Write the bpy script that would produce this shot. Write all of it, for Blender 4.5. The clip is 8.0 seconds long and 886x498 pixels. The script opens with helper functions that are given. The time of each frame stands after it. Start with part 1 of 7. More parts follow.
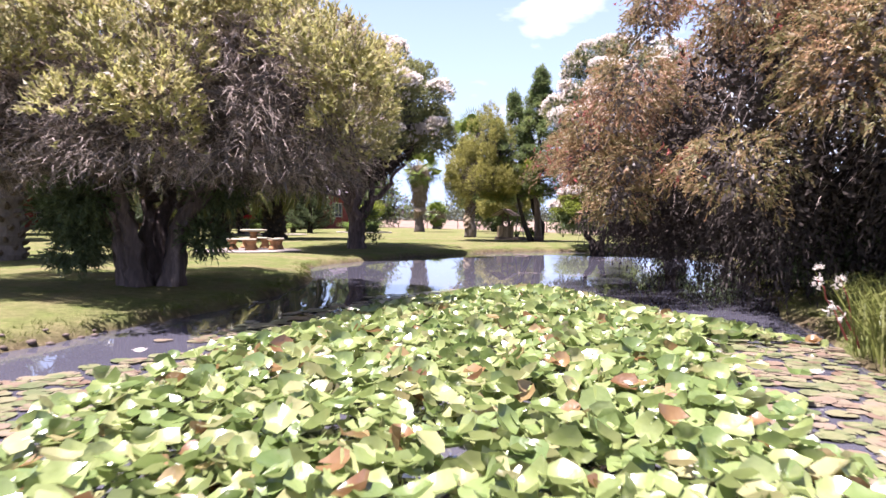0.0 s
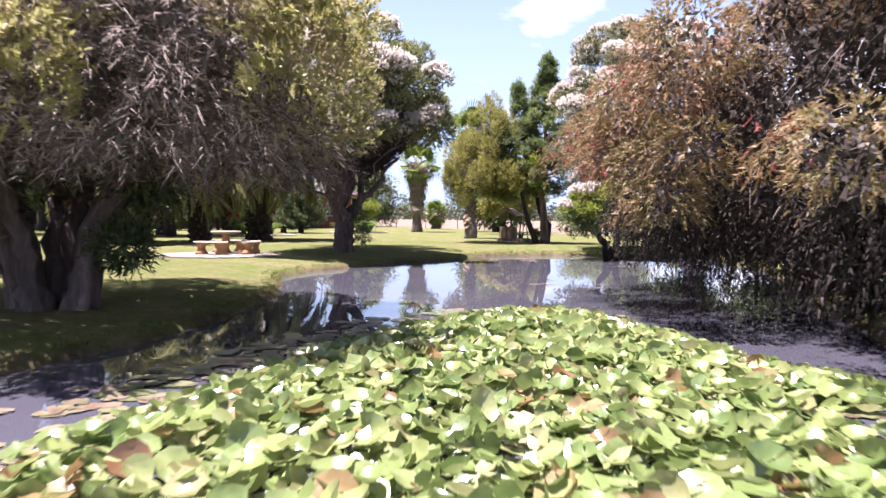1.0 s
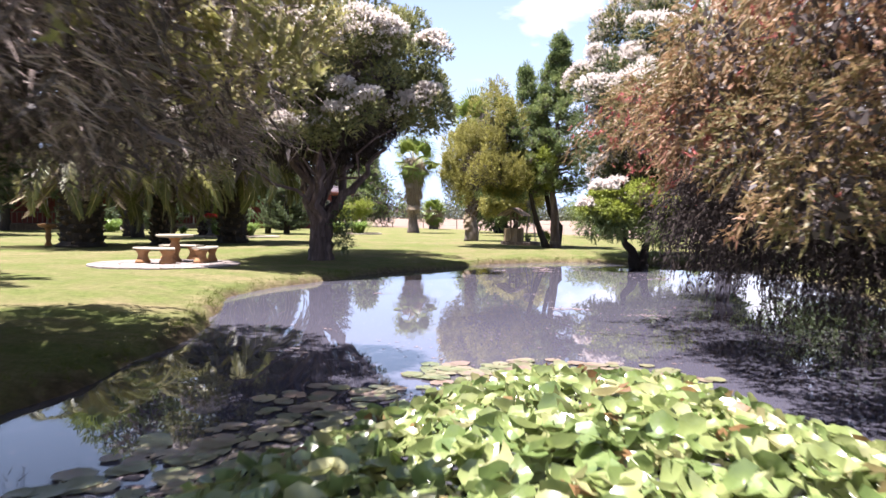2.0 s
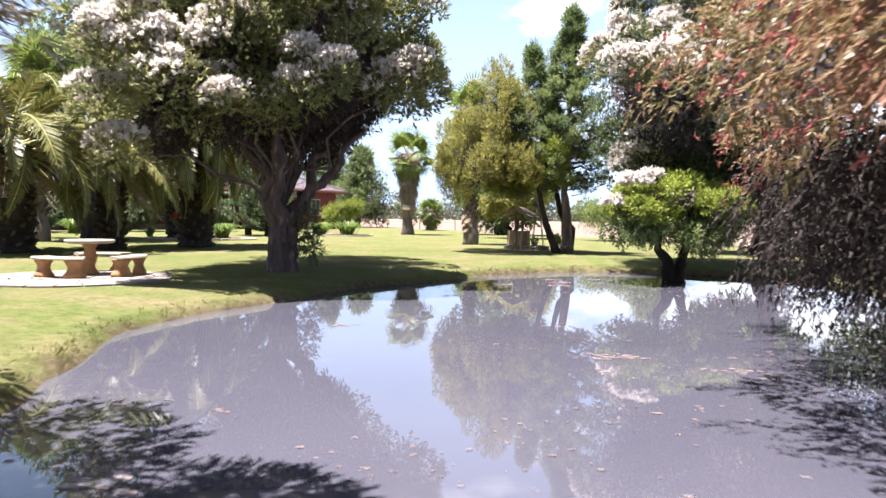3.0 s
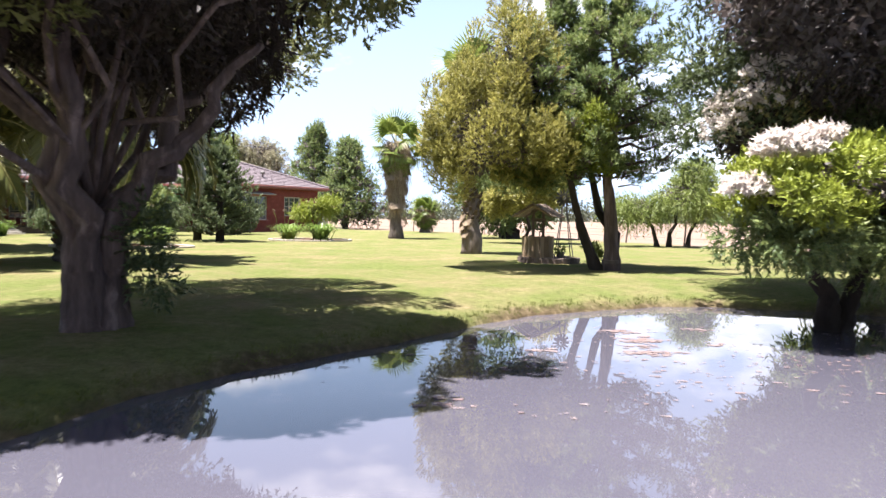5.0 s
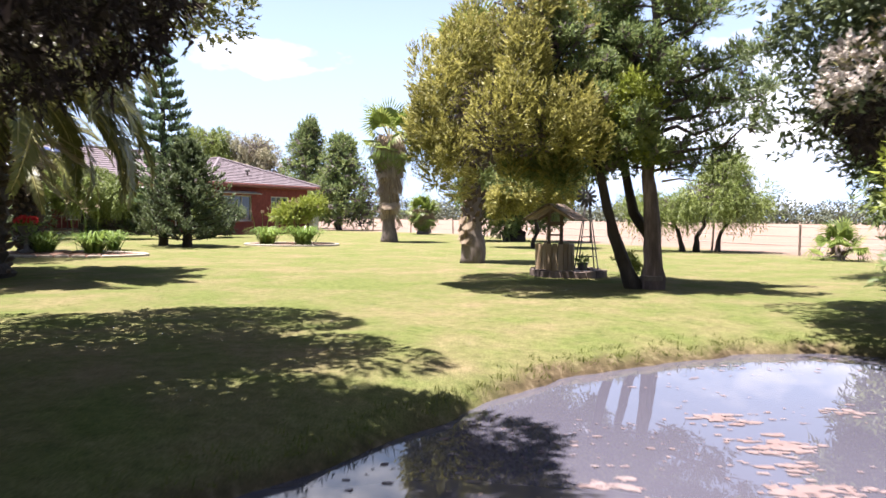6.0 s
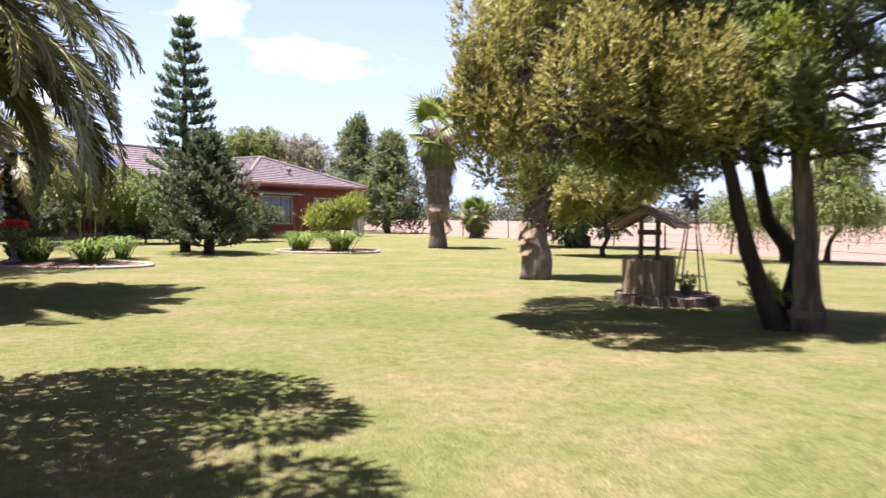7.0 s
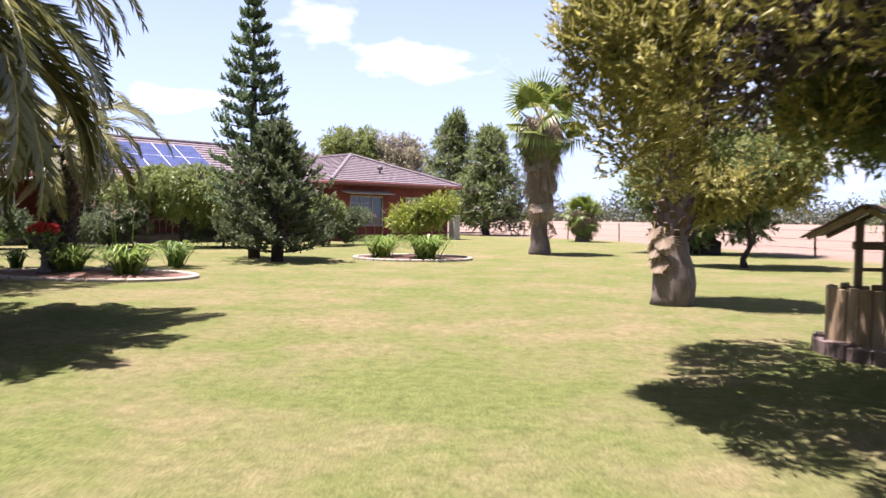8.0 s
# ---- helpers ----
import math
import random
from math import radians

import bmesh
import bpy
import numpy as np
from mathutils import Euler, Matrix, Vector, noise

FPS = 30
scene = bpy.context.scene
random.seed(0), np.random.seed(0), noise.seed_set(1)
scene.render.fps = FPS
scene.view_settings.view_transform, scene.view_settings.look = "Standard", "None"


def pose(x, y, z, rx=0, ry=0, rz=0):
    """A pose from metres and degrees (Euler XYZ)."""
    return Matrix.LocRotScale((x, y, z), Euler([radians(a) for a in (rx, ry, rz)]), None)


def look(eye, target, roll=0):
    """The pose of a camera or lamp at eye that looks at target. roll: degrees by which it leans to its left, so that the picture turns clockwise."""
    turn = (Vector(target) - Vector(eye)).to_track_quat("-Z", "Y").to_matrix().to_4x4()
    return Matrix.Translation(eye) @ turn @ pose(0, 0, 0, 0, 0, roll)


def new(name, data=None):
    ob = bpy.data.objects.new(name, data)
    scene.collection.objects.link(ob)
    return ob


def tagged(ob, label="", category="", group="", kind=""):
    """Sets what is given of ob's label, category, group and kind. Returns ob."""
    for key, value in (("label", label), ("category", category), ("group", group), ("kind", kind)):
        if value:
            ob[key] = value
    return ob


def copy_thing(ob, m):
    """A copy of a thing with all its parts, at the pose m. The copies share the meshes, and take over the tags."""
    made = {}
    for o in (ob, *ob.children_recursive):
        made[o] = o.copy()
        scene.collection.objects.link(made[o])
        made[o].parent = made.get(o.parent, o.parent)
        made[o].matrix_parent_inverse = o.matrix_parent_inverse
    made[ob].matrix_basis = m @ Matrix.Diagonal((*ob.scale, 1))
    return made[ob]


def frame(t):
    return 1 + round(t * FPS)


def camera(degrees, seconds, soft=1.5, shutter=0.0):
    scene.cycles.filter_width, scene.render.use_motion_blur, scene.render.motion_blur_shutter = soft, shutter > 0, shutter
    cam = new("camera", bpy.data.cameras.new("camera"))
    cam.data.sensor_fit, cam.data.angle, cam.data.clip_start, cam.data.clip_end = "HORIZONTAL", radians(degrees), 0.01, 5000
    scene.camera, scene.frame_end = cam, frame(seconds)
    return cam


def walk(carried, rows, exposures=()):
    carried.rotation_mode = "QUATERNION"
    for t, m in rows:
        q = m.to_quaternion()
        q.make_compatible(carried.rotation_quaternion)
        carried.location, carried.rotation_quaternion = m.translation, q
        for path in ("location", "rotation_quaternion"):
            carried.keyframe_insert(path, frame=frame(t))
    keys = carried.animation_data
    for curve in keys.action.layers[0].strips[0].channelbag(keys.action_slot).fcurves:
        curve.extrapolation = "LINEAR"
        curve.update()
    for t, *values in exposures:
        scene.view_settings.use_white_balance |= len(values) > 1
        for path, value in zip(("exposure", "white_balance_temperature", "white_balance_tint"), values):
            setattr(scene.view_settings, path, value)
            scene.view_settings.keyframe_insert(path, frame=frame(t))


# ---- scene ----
cam = camera(63.0, 8.0, shutter=0.3)
PATH = [
    (0, (0.335, 0.15, 1.076), (0.309, 2.148, 0.992), 0.5),
    (0.5, (0.37, 1.399, 1.09), (0.341, 3.397, 1.005), 0.5),
    (1, (0.385, 2.86, 1.124), (0.359, 4.858, 1.037), 0.6),
    (1.5, (0.36, 4.721, 1.161), (0.336, 6.718, 1.072), 0.7),
    (3, (0.483, 10.44, 1.186), (0.463, 12.438, 1.098), 0.9),
    (3.5, (0.52, 12.379, 1.199), (0.501, 14.377, 1.113), 0.9),
    (4, (0.548, 14.29, 1.183), (0.528, 16.288, 1.1), 0.95),
    (4.5, (0.589, 16.191, 1.183), (0.57, 18.189, 1.098), 0.9),
    (6, (0.753, 21.908, 1.293), (0.731, 23.906, 1.204), 0.65),
    (6.5, (0.73, 23.813, 1.332), (0.704, 25.811, 1.245), 0.7),
    (7, (0.654, 25.757, 1.385), (0.484, 27.748, 1.297), 0.7),
    (7.5, (0.513, 27.718, 1.407), (0.18, 29.688, 1.318), 0.65),
    (8, (0.327, 29.677, 1.433), (-0.122, 31.623, 1.343), 0.7),
]
EXPOSURE = 2.0
walk(cam, [(t, look(eye, target, roll)) for t, eye, target, roll in PATH], exposures=[(0.0, EXPOSURE + 0.08, 6100, 27), (1.5, EXPOSURE + 0.1, 6100, 25), (3.5, EXPOSURE + 0.26, 6200, 15), (4.5, EXPOSURE + 0.26, 6250, 15), (6.5, EXPOSURE + 0.1, 6330, 23), (8.0, EXPOSURE - 0.03, 6250, 29)])

# ---- daylight: a high summer sun and a pale sky with a few clouds ----
SUN_FROM = Vector((-0.24, -0.09, 0.965)).normalized()
sun = new("sun", bpy.data.lights.new("sun", "SUN"))
sun.data.energy, sun.data.angle, sun.data.color = 5.0, radians(0.53), (1.0, 0.955, 0.88)
sun.matrix_world = look(SUN_FROM * 60, (0, 0, 0))

world = bpy.data.worlds.new("sky")
scene.world = world
world.use_nodes = True
wt = world.node_tree
wt.nodes.clear()
w_out = wt.nodes.new("ShaderNodeOutputWorld")
w_bg = wt.nodes.new("ShaderNodeBackground")
w_sky = wt.nodes.new("ShaderNodeTexSky")
w_sky.sky_type, w_sky.sun_disc = "NISHITA", False
w_sky.sun_elevation, w_sky.sun_rotation = math.asin(SUN_FROM.z), math.atan2(SUN_FROM.x, SUN_FROM.y)
w_sky.air_density, w_sky.dust_density, w_sky.ozone_density = 1.0, 1.5, 1.0
w_bg.inputs[1].default_value = 0.0315
w_co = wt.nodes.new("ShaderNodeTexCoord")
w_noise = wt.nodes.new("ShaderNodeTexNoise")
w_noise.inputs["Scale"].default_value, w_noise.inputs["Detail"].default_value = 15.0, 8.0
w_map = wt.nodes.new("ShaderNodeMapping")
w_map.inputs["Scale"].default_value = (1.0, 1.0, 2.2)
wt.links.new(w_co.outputs["Generated"], w_map.inputs["Vector"])
wt.links.new(w_map.outputs[0], w_noise.inputs["Vector"])


def sky_math(op, a, b):
    n = wt.nodes.new("ShaderNodeMath")
    n.operation = op
    for socket, v in zip(n.inputs, (a, b)):
        if isinstance(v, (int, float)):
            socket.default_value = v
        else:
            wt.links.new(v, socket)
    return n.outputs[0]


# each cloud: a direction, and how wide and how high it is
CLOUDS = [((-0.273, 0.939, 0.209), 0.07, 0.017), ((-0.372, 0.897, 0.246), 0.034, 0.03), ((-0.53, 0.836, 0.147), 0.05, 0.012),
          ((0.13, 0.95, 0.285), 0.05, 0.025), ((-0.10, 0.95, 0.40), 0.16, 0.05), ((0.45, 0.85, 0.12), 0.30, 0.07),
          ((-0.8, 0.5, 0.35), 0.25, 0.08), ((0.2, -0.9, 0.4), 0.3, 0.1), ((0.75, 0.45, 0.5), 0.25, 0.1)]
w_mask = None
for d, wide, high in CLOUDS:
    sub = wt.nodes.new("ShaderNodeVectorMath")
    sub.operation = "SUBTRACT"
    wt.links.new(w_co.outputs["Generated"], sub.inputs[0])
    sub.inputs[1].default_value = Vector(d).normalized()
    mul = wt.nodes.new("ShaderNodeVectorMath")
    mul.operation = "MULTIPLY"
    wt.links.new(sub.outputs[0], mul.inputs[0])
    mul.inputs[1].default_value = (1 / wide, 1 / wide, 1 / high)
    ln = wt.nodes.new("ShaderNodeVectorMath")
    ln.operation = "LENGTH"
    wt.links.new(mul.outputs[0], ln.inputs[0])
    v = sky_math("SUBTRACT", 1.45, ln.outputs["Value"])
    w_mask = v if w_mask is None else sky_math("MAXIMUM", w_mask, v)
w_sum = sky_math("ADD", w_mask, sky_math("MULTIPLY", sky_math("SUBTRACT", w_noise.outputs[0], 0.5), 4.2))
w_edge = wt.nodes.new("ShaderNodeMapRange")
w_edge.inputs[1].default_value, w_edge.inputs[2].default_value, w_edge.inputs[3].default_value = 0.0, 1.7, 0.0
wt.links.new(w_sum, w_edge.inputs[0])
w_mix = wt.nodes.new("ShaderNodeMix")
w_mix.data_type = "RGBA"
w_mix.inputs["B"].default_value = (15.5, 15.7, 16.0, 1)
wt.links.new(w_edge.outputs[0], w_mix.inputs["Factor"])
# summer haze whitens the sky towards the horizon
w_up = wt.nodes.new("ShaderNodeSeparateXYZ")
wt.links.new(w_co.outputs["Generated"], w_up.inputs[0])
w_low = wt.nodes.new("ShaderNodeMapRange")
w_low.inputs[1].default_value, w_low.inputs[2].default_value, w_low.inputs[3].default_value, w_low.inputs[4].default_value = 0.0, 0.62, 1.0, 0.0
wt.links.new(w_up.outputs["Z"], w_low.inputs[0])
w_haze = wt.nodes.new("ShaderNodeMix")
w_haze.data_type = "RGBA"
w_haze.inputs["B"].default_value = (7.4, 9.7, 13.2, 1)
wt.links.new(w_low.outputs[0], w_haze.inputs["Factor"])
wt.links.new(w_sky.outputs[0], w_haze.inputs["A"])
wt.links.new(w_haze.outputs["Result"], w_mix.inputs["A"])
wt.links.new(w_mix.outputs["Result"], w_bg.inputs[0])
wt.links.new(w_bg.outputs[0], w_out.inputs[0])

# ---- materials ----
def nodes_of(name):
    m = bpy.data.materials.new(name)
    m.use_nodes = True
    t = m.node_tree
    return m, t, t.nodes["Principled BSDF"], t.nodes["Material Output"]


def noise_at(t, scale, detail=4.0, rough=0.6, stretch=(1, 1, 1), source="pos"):
    tex = t.nodes.new("ShaderNodeTexNoise")
    tex.inputs["Scale"].default_value, tex.inputs["Detail"].default_value, tex.inputs["Roughness"].default_value = scale, detail, rough
    mp = t.nodes.new("ShaderNodeMapping")
    mp.inputs["Scale"].default_value = stretch
    if source == "pos":
        src = t.nodes.new("ShaderNodeNewGeometry").outputs["Position"]
    else:
        src = t.nodes.new("ShaderNodeTexCoord").outputs["Object"]
    t.links.new(src, mp.inputs["Vector"])
    t.links.new(mp.outputs[0], tex.inputs["Vector"])
    return tex.outputs["Fac"]


def ramp(t, fac, stops):
    r = t.nodes.new("ShaderNodeValToRGB")
    e = r.color_ramp.elements
    while len(e) < len(stops):
        e.new(0.5)
    for el, (p, c) in zip(e, stops):
        el.position, el.color = p, (*c, 1)
    t.links.new(fac, r.inputs[0])
    return r.outputs[0]


def mixed(t, fac, a, b, blend="MIX"):
    n = t.nodes.new("ShaderNodeMix")
    n.data_type, n.blend_type = "RGBA", blend
    for key, v in (("Factor", fac), ("A", a), ("B", b)):
        if isinstance(v, float):
            n.inputs[key].default_value = v
        elif isinstance(v, tuple):
            n.inputs[key].default_value = (*v, 1)
        else:
            t.links.new(v, n.inputs[key])
    return n.outputs["Result"]


def bumped(t, p, height, strength, distance=0.02):
    b = t.nodes.new("ShaderNodeBump")
    b.inputs["Strength"].default_value, b.inputs["Distance"].default_value = strength, distance
    t.links.new(height, b.inputs["Height"])
    t.links.new(b.outputs[0], p.inputs["Normal"])


def rough_material(name, tones, scale=8.0, rough=0.8, bump=0.4, fine=60.0, stretch=(1, 1, 1), spec=0.3, source="pos", vary=0.0):
    """A solid surface with stains (scale) and grain (fine)."""
    m, t, p, out = nodes_of(name)
    big = noise_at(t, scale, 5.0, 0.65, stretch, source)
    small = noise_at(t, fine, 3.0, 0.7, stretch, source)
    col = ramp(t, big, [(0.3, tones[0]), (0.52, tones[1]), (0.72, tones[-1])])
    col = mixed(t, 0.35, col, ramp(t, small, [(0.3, tuple(c * 0.55 for c in tones[1])), (0.7, tuple(min(1, c * 1.35) for c in tones[1]))]))
    if vary:
        info = t.nodes.new("ShaderNodeObjectInfo").outputs["Random"]
        col = mixed(t, vary, col, ramp(t, info, [(0.0, tuple(c * 0.5 for c in tones[0])), (1.0, tuple(min(1, c * 1.4) for c in tones[-1]))]))
    t.links.new(col, p.inputs["Base Color"])
    p.inputs["Roughness"].default_value, p.inputs["Specular IOR Level"].default_value = rough, spec
    bumped(t, p, small, bump, 0.01)
    return m


def leaf_material(name, tones, through_light=0.35, rough=0.5, patch=0.5, spec=0.35):
    """Leaves: each one its own tone, drifting from place to place; some light comes through."""
    m, t, p, out = nodes_of(name)
    each = t.nodes.new("ShaderNodeNewGeometry").outputs["Random Per Island"]
    k = len(tones) - 1
    col = ramp(t, each, [(0.08 + 0.84 * i / k, c) for i, c in enumerate(tones)])
    area = noise_at(t, patch, 3.0, 0.6)
    col = mixed(t, 0.6, col, ramp(t, area, [(0.3 + 0.4 * i / k, c) for i, c in enumerate(tones)]))
    t.links.new(col, p.inputs["Base Color"])
    p.inputs["Roughness"].default_value, p.inputs["Specular IOR Level"].default_value = rough, spec
    tr = t.nodes.new("ShaderNodeBsdfTranslucent")
    t.links.new(col, tr.inputs[0])
    mx = t.nodes.new("ShaderNodeMixShader")
    mx.inputs[0].default_value = through_light
    t.links.new(p.outputs[0], mx.inputs[1])
    t.links.new(tr.outputs[0], mx.inputs[2])
    t.links.new(mx.outputs[0], out.inputs[0])
    return m


def ground_material():
    m, t, p, out = nodes_of("lawn_and_field")
    big, mid, fine = noise_at(t, 0.24, 4.0), noise_at(t, 1.1, 5.0), noise_at(t, 55.0, 3.0, 0.8)
    streak = noise_at(t, 0.55, 4.0, 0.7)
    green = ramp(t, fine, [(0.28, (0.044, 0.058, 0.018)), (0.5, (0.102, 0.120, 0.038)), (0.75, (0.168, 0.176, 0.068))])
    worn = ramp(t, fine, [(0.28, (0.11, 0.082, 0.045)), (0.5, (0.20, 0.148, 0.09)), (0.75, (0.29, 0.225, 0.155))])
    blend = t.nodes.new("ShaderNodeMath")
    blend.operation = "ADD"
    t.links.new(mid, blend.inputs[0])
    t.links.new(streak, blend.inputs[1])
    half = t.nodes.new("ShaderNodeMath")
    half.operation = "ADD"
    t.links.new(blend.outputs[0], half.inputs[0])
    t.links.new(big, half.inputs[1])
    wear = t.nodes.new("ShaderNodeMapRange")
    wear.inputs[1].default_value, wear.inputs[2].default_value, wear.inputs[4].default_value = 1.28, 1.95, 0.7
    t.links.new(half.outputs[0], wear.inputs[0])
    col = mixed(t, wear.outputs[0], green, worn)
    tuft = ramp(t, noise_at(t, 7.0, 6.0, 0.75), [(0.3, (0.66, 0.70, 0.66)), (0.5, (1.0, 1.0, 1.0)), (0.7, (1.28, 1.22, 1.3))])
    col = mixed(t, 1.0, col, tuft, "MULTIPLY")
    dry = t.nodes.new("ShaderNodeAttribute")
    dry.attribute_name = "dry"
    straw = ramp(t, noise_at(t, 0.5, 6.0, 0.7, (0.2, 1, 1)), [(0.3, (0.155, 0.108, 0.085)), (0.55, (0.20, 0.148, 0.118)), (0.75, (0.25, 0.19, 0.155))])
    col = mixed(t, dry.outputs["Fac"], col, straw)
    soil = t.nodes.new("ShaderNodeAttribute")
    soil.attribute_name = "soil"
    earth = ramp(t, noise_at(t, 9.0, 5.0), [(0.3, (0.04, 0.03, 0.018)), (0.55, (0.10, 0.074, 0.045)), (0.75, (0.22, 0.18, 0.115))])
    col = mixed(t, soil.outputs["Fac"], col, earth)
    t.links.new(col, p.inputs["Base Color"])
    p.inputs["Roughness"].default_value, p.inputs["Specular IOR Level"].default_value = 0.95, 0.02
    bumped(t, p, fine, 0.8, 0.03)
    return m


def water_material():
    m, t, p, out = nodes_of("pond_water")
    silt = ramp(t, noise_at(t, 0.25, 4.0), [(0.3, (0.062, 0.060, 0.078)), (0.7, (0.076, 0.073, 0.092))])
    t.links.new(silt, p.inputs["Base Color"])
    p.inputs["Roughness"].default_value, p.inputs["IOR"].default_value = 0.012, 1.6
    b = t.nodes.new("ShaderNodeBump")
    b.inputs["Strength"].default_value, b.inputs["Distance"].default_value = 0.06, 0.02
    t.links.new(noise_at(t, 1.6, 3.0, 0.5, (1.0, 0.6, 1.0)), b.inputs["Height"])
    t.links.new(b.outputs[0], p.inputs["Normal"])
    return m


LAWN = ground_material()
WATER = water_material()
BARK_PAPER = rough_material("paper_bark", [(0.03, 0.022, 0.021), (0.10, 0.072, 0.066), (0.30, 0.23, 0.21)], 7.0, 0.9, 1.0, 26.0, (1, 1, 0.16))
BARK_DARK = rough_material("dark_bark", [(0.0137, 0.0109, 0.00936), (0.0351, 0.0273, 0.0226), (0.0702, 0.0546, 0.0468)], 4.0, 0.9, 1.0, 26.0, (1, 1, 0.3))
BARK_PALM = rough_material("palm_bark", [(0.0663, 0.051, 0.0433), (0.133, 0.107, 0.0915), (0.204, 0.173, 0.153)], 5.0, 0.9, 0.9, 18.0, (1, 1, 0.4))
BARK_HUSK = rough_material("palm_boots", [(0.03, 0.021, 0.015), (0.084, 0.06, 0.042), (0.18, 0.132, 0.09)], 6.0, 0.9, 0.8, 30.0)
STONE = rough_material("cast_stone_terracotta", [(0.23, 0.105, 0.045), (0.31, 0.165, 0.075), (0.36, 0.23, 0.125)], 7.0, 0.85, 0.4, 90.0)
STONE_PALE = rough_material("cast_stone_top", [(0.237, 0.199, 0.138), (0.283, 0.252, 0.191), (0.314, 0.287, 0.23)], 6.0, 0.8, 0.3, 90.0)
PAVING = rough_material("paving_pale", [(0.176, 0.141, 0.122), (0.218, 0.182, 0.16), (0.25, 0.218, 0.198)], 5.0, 0.85, 0.4, 50.0, vary=0.25)
CONCRETE = rough_material("concrete_edge", [(0.24, 0.21, 0.16), (0.31, 0.275, 0.215), (0.36, 0.325, 0.265)], 5.0, 0.85, 0.4, 60.0, vary=0.15)
WELL_STONE = rough_material("well_stone", [(0.06, 0.042, 0.036), (0.115, 0.083, 0.07), (0.18, 0.14, 0.12)], 6.0, 0.85, 0.6, 40.0, vary=0.3)
WOOD_SLAB = rough_material("weathered_slab_wood", [(0.124, 0.0774, 0.0425), (0.263, 0.186, 0.108), (0.402, 0.317, 0.209)], 5.0, 0.8, 0.5, 40.0, (1, 1, 0.08), vary=0.3)
WOOD_DARK = rough_material("dark_timber", [(0.05, 0.035, 0.025), (0.12, 0.085, 0.06), (0.22, 0.165, 0.12)], 6.0, 0.85, 0.5, 50.0, (1, 1, 0.2), vary=0.3)
IRON = rough_material("old_iron", [(0.05, 0.04, 0.04), (0.10, 0.09, 0.085), (0.17, 0.14, 0.13)], 9.0, 0.55, 0.3, 80.0, spec=0.5)
BRICK = rough_material("red_brick", [(0.0878, 0.0189, 0.0135), (0.142, 0.0324, 0.0243), (0.189, 0.054, 0.0405)], 4.0, 0.85, 0.4, 30.0)
TILE = rough_material("roof_tile", [(0.0816, 0.0612, 0.0666), (0.127, 0.102, 0.11), (0.178, 0.153, 0.161)], 2.5, 0.7, 0.3, 25.0, vary=0.25)
FASCIA = rough_material("fascia_paint", [(0.14, 0.05, 0.045), (0.20, 0.075, 0.065), (0.25, 0.11, 0.10)], 5.0, 0.6, 0.1, 50.0)
CREAM = rough_material("cream_paint", [(0.264, 0.238, 0.204), (0.315, 0.293, 0.255), (0.34, 0.323, 0.293)], 4.0, 0.6, 0.1, 50.0)
MULCH = rough_material("bark_mulch", [(0.063, 0.0315, 0.021), (0.154, 0.084, 0.0595), (0.28, 0.189, 0.14)], 12.0, 0.95, 0.9, 70.0)
SOLAR_FRAME = rough_material("aluminium_frame", [(0.6, 0.6, 0.62), (0.7, 0.7, 0.72), (0.78, 0.78, 0.8)], 9.0, 0.4, 0.05, 50.0, spec=0.5)
SOLAR = rough_material("solar_cell", [(0.04, 0.05, 0.11), (0.055, 0.07, 0.15), (0.075, 0.09, 0.18)], 2.0, 0.12, 0.0, 40.0, spec=0.8)
DARK_GLASS = rough_material("window_glass", [(0.03, 0.035, 0.04), (0.045, 0.05, 0.055), (0.07, 0.075, 0.08)], 2.0, 0.06, 0.0, 40.0, spec=0.6)
CURTAIN = rough_material("blind_cloth", [(0.5, 0.5, 0.5), (0.6, 0.6, 0.6), (0.68, 0.68, 0.68)], 4.0, 0.9, 0.1, 40.0)

LEAF_MEL_NEAR = leaf_material("leaf_grey_green", [(0.30, 0.22, 0.17), (0.21, 0.21, 0.085), (0.42, 0.40, 0.13), (0.42, 0.33, 0.24)], 0.5, patch=1.7)
LEAF_MEL = leaf_material("leaf_dark_green", [(0.045, 0.065, 0.032), (0.09, 0.12, 0.055), (0.17, 0.20, 0.085)], 0.4, patch=1.5)
LEAF_SHRUB = leaf_material("leaf_bright_shrub", [(0.12, 0.155, 0.02), (0.22, 0.26, 0.034), (0.33, 0.37, 0.055)], 0.3, patch=1.6)
# brown for twigs; on inner and underside leaves it stands in for shade
LEAF_BROWN_SHADE = leaf_material("leaf_brown_and_shade", [(0.055, 0.044, 0.04), (0.10, 0.08, 0.074), (0.15, 0.122, 0.112)], 0.35)
LEAF_MEL_FLOWER = leaf_material("leaf_olive_green", [(0.075, 0.095, 0.042), (0.17, 0.185, 0.07), (0.36, 0.345, 0.13)], 0.48, patch=1.6)
LEAF_BOTTLE = leaf_material("leaf_weeping_bottlebrush", [(0.07, 0.075, 0.028), (0.175, 0.155, 0.058), (0.31, 0.195, 0.10), (0.32, 0.15, 0.115)], 0.4, patch=0.9)
# near-black brown that paints the deep shade in and beneath the crowns
LEAF_SHADE = leaf_material("leaf_painted_shade", [(0.028, 0.023, 0.021), (0.052, 0.042, 0.038), (0.08, 0.067, 0.06)], 0.1, rough=0.95, spec=0.03)
LEAF_CYPRESS = leaf_material("leaf_cypress_gold", [(0.10, 0.10, 0.034), (0.26, 0.245, 0.062), (0.47, 0.43, 0.12)], 0.45, patch=2.0)
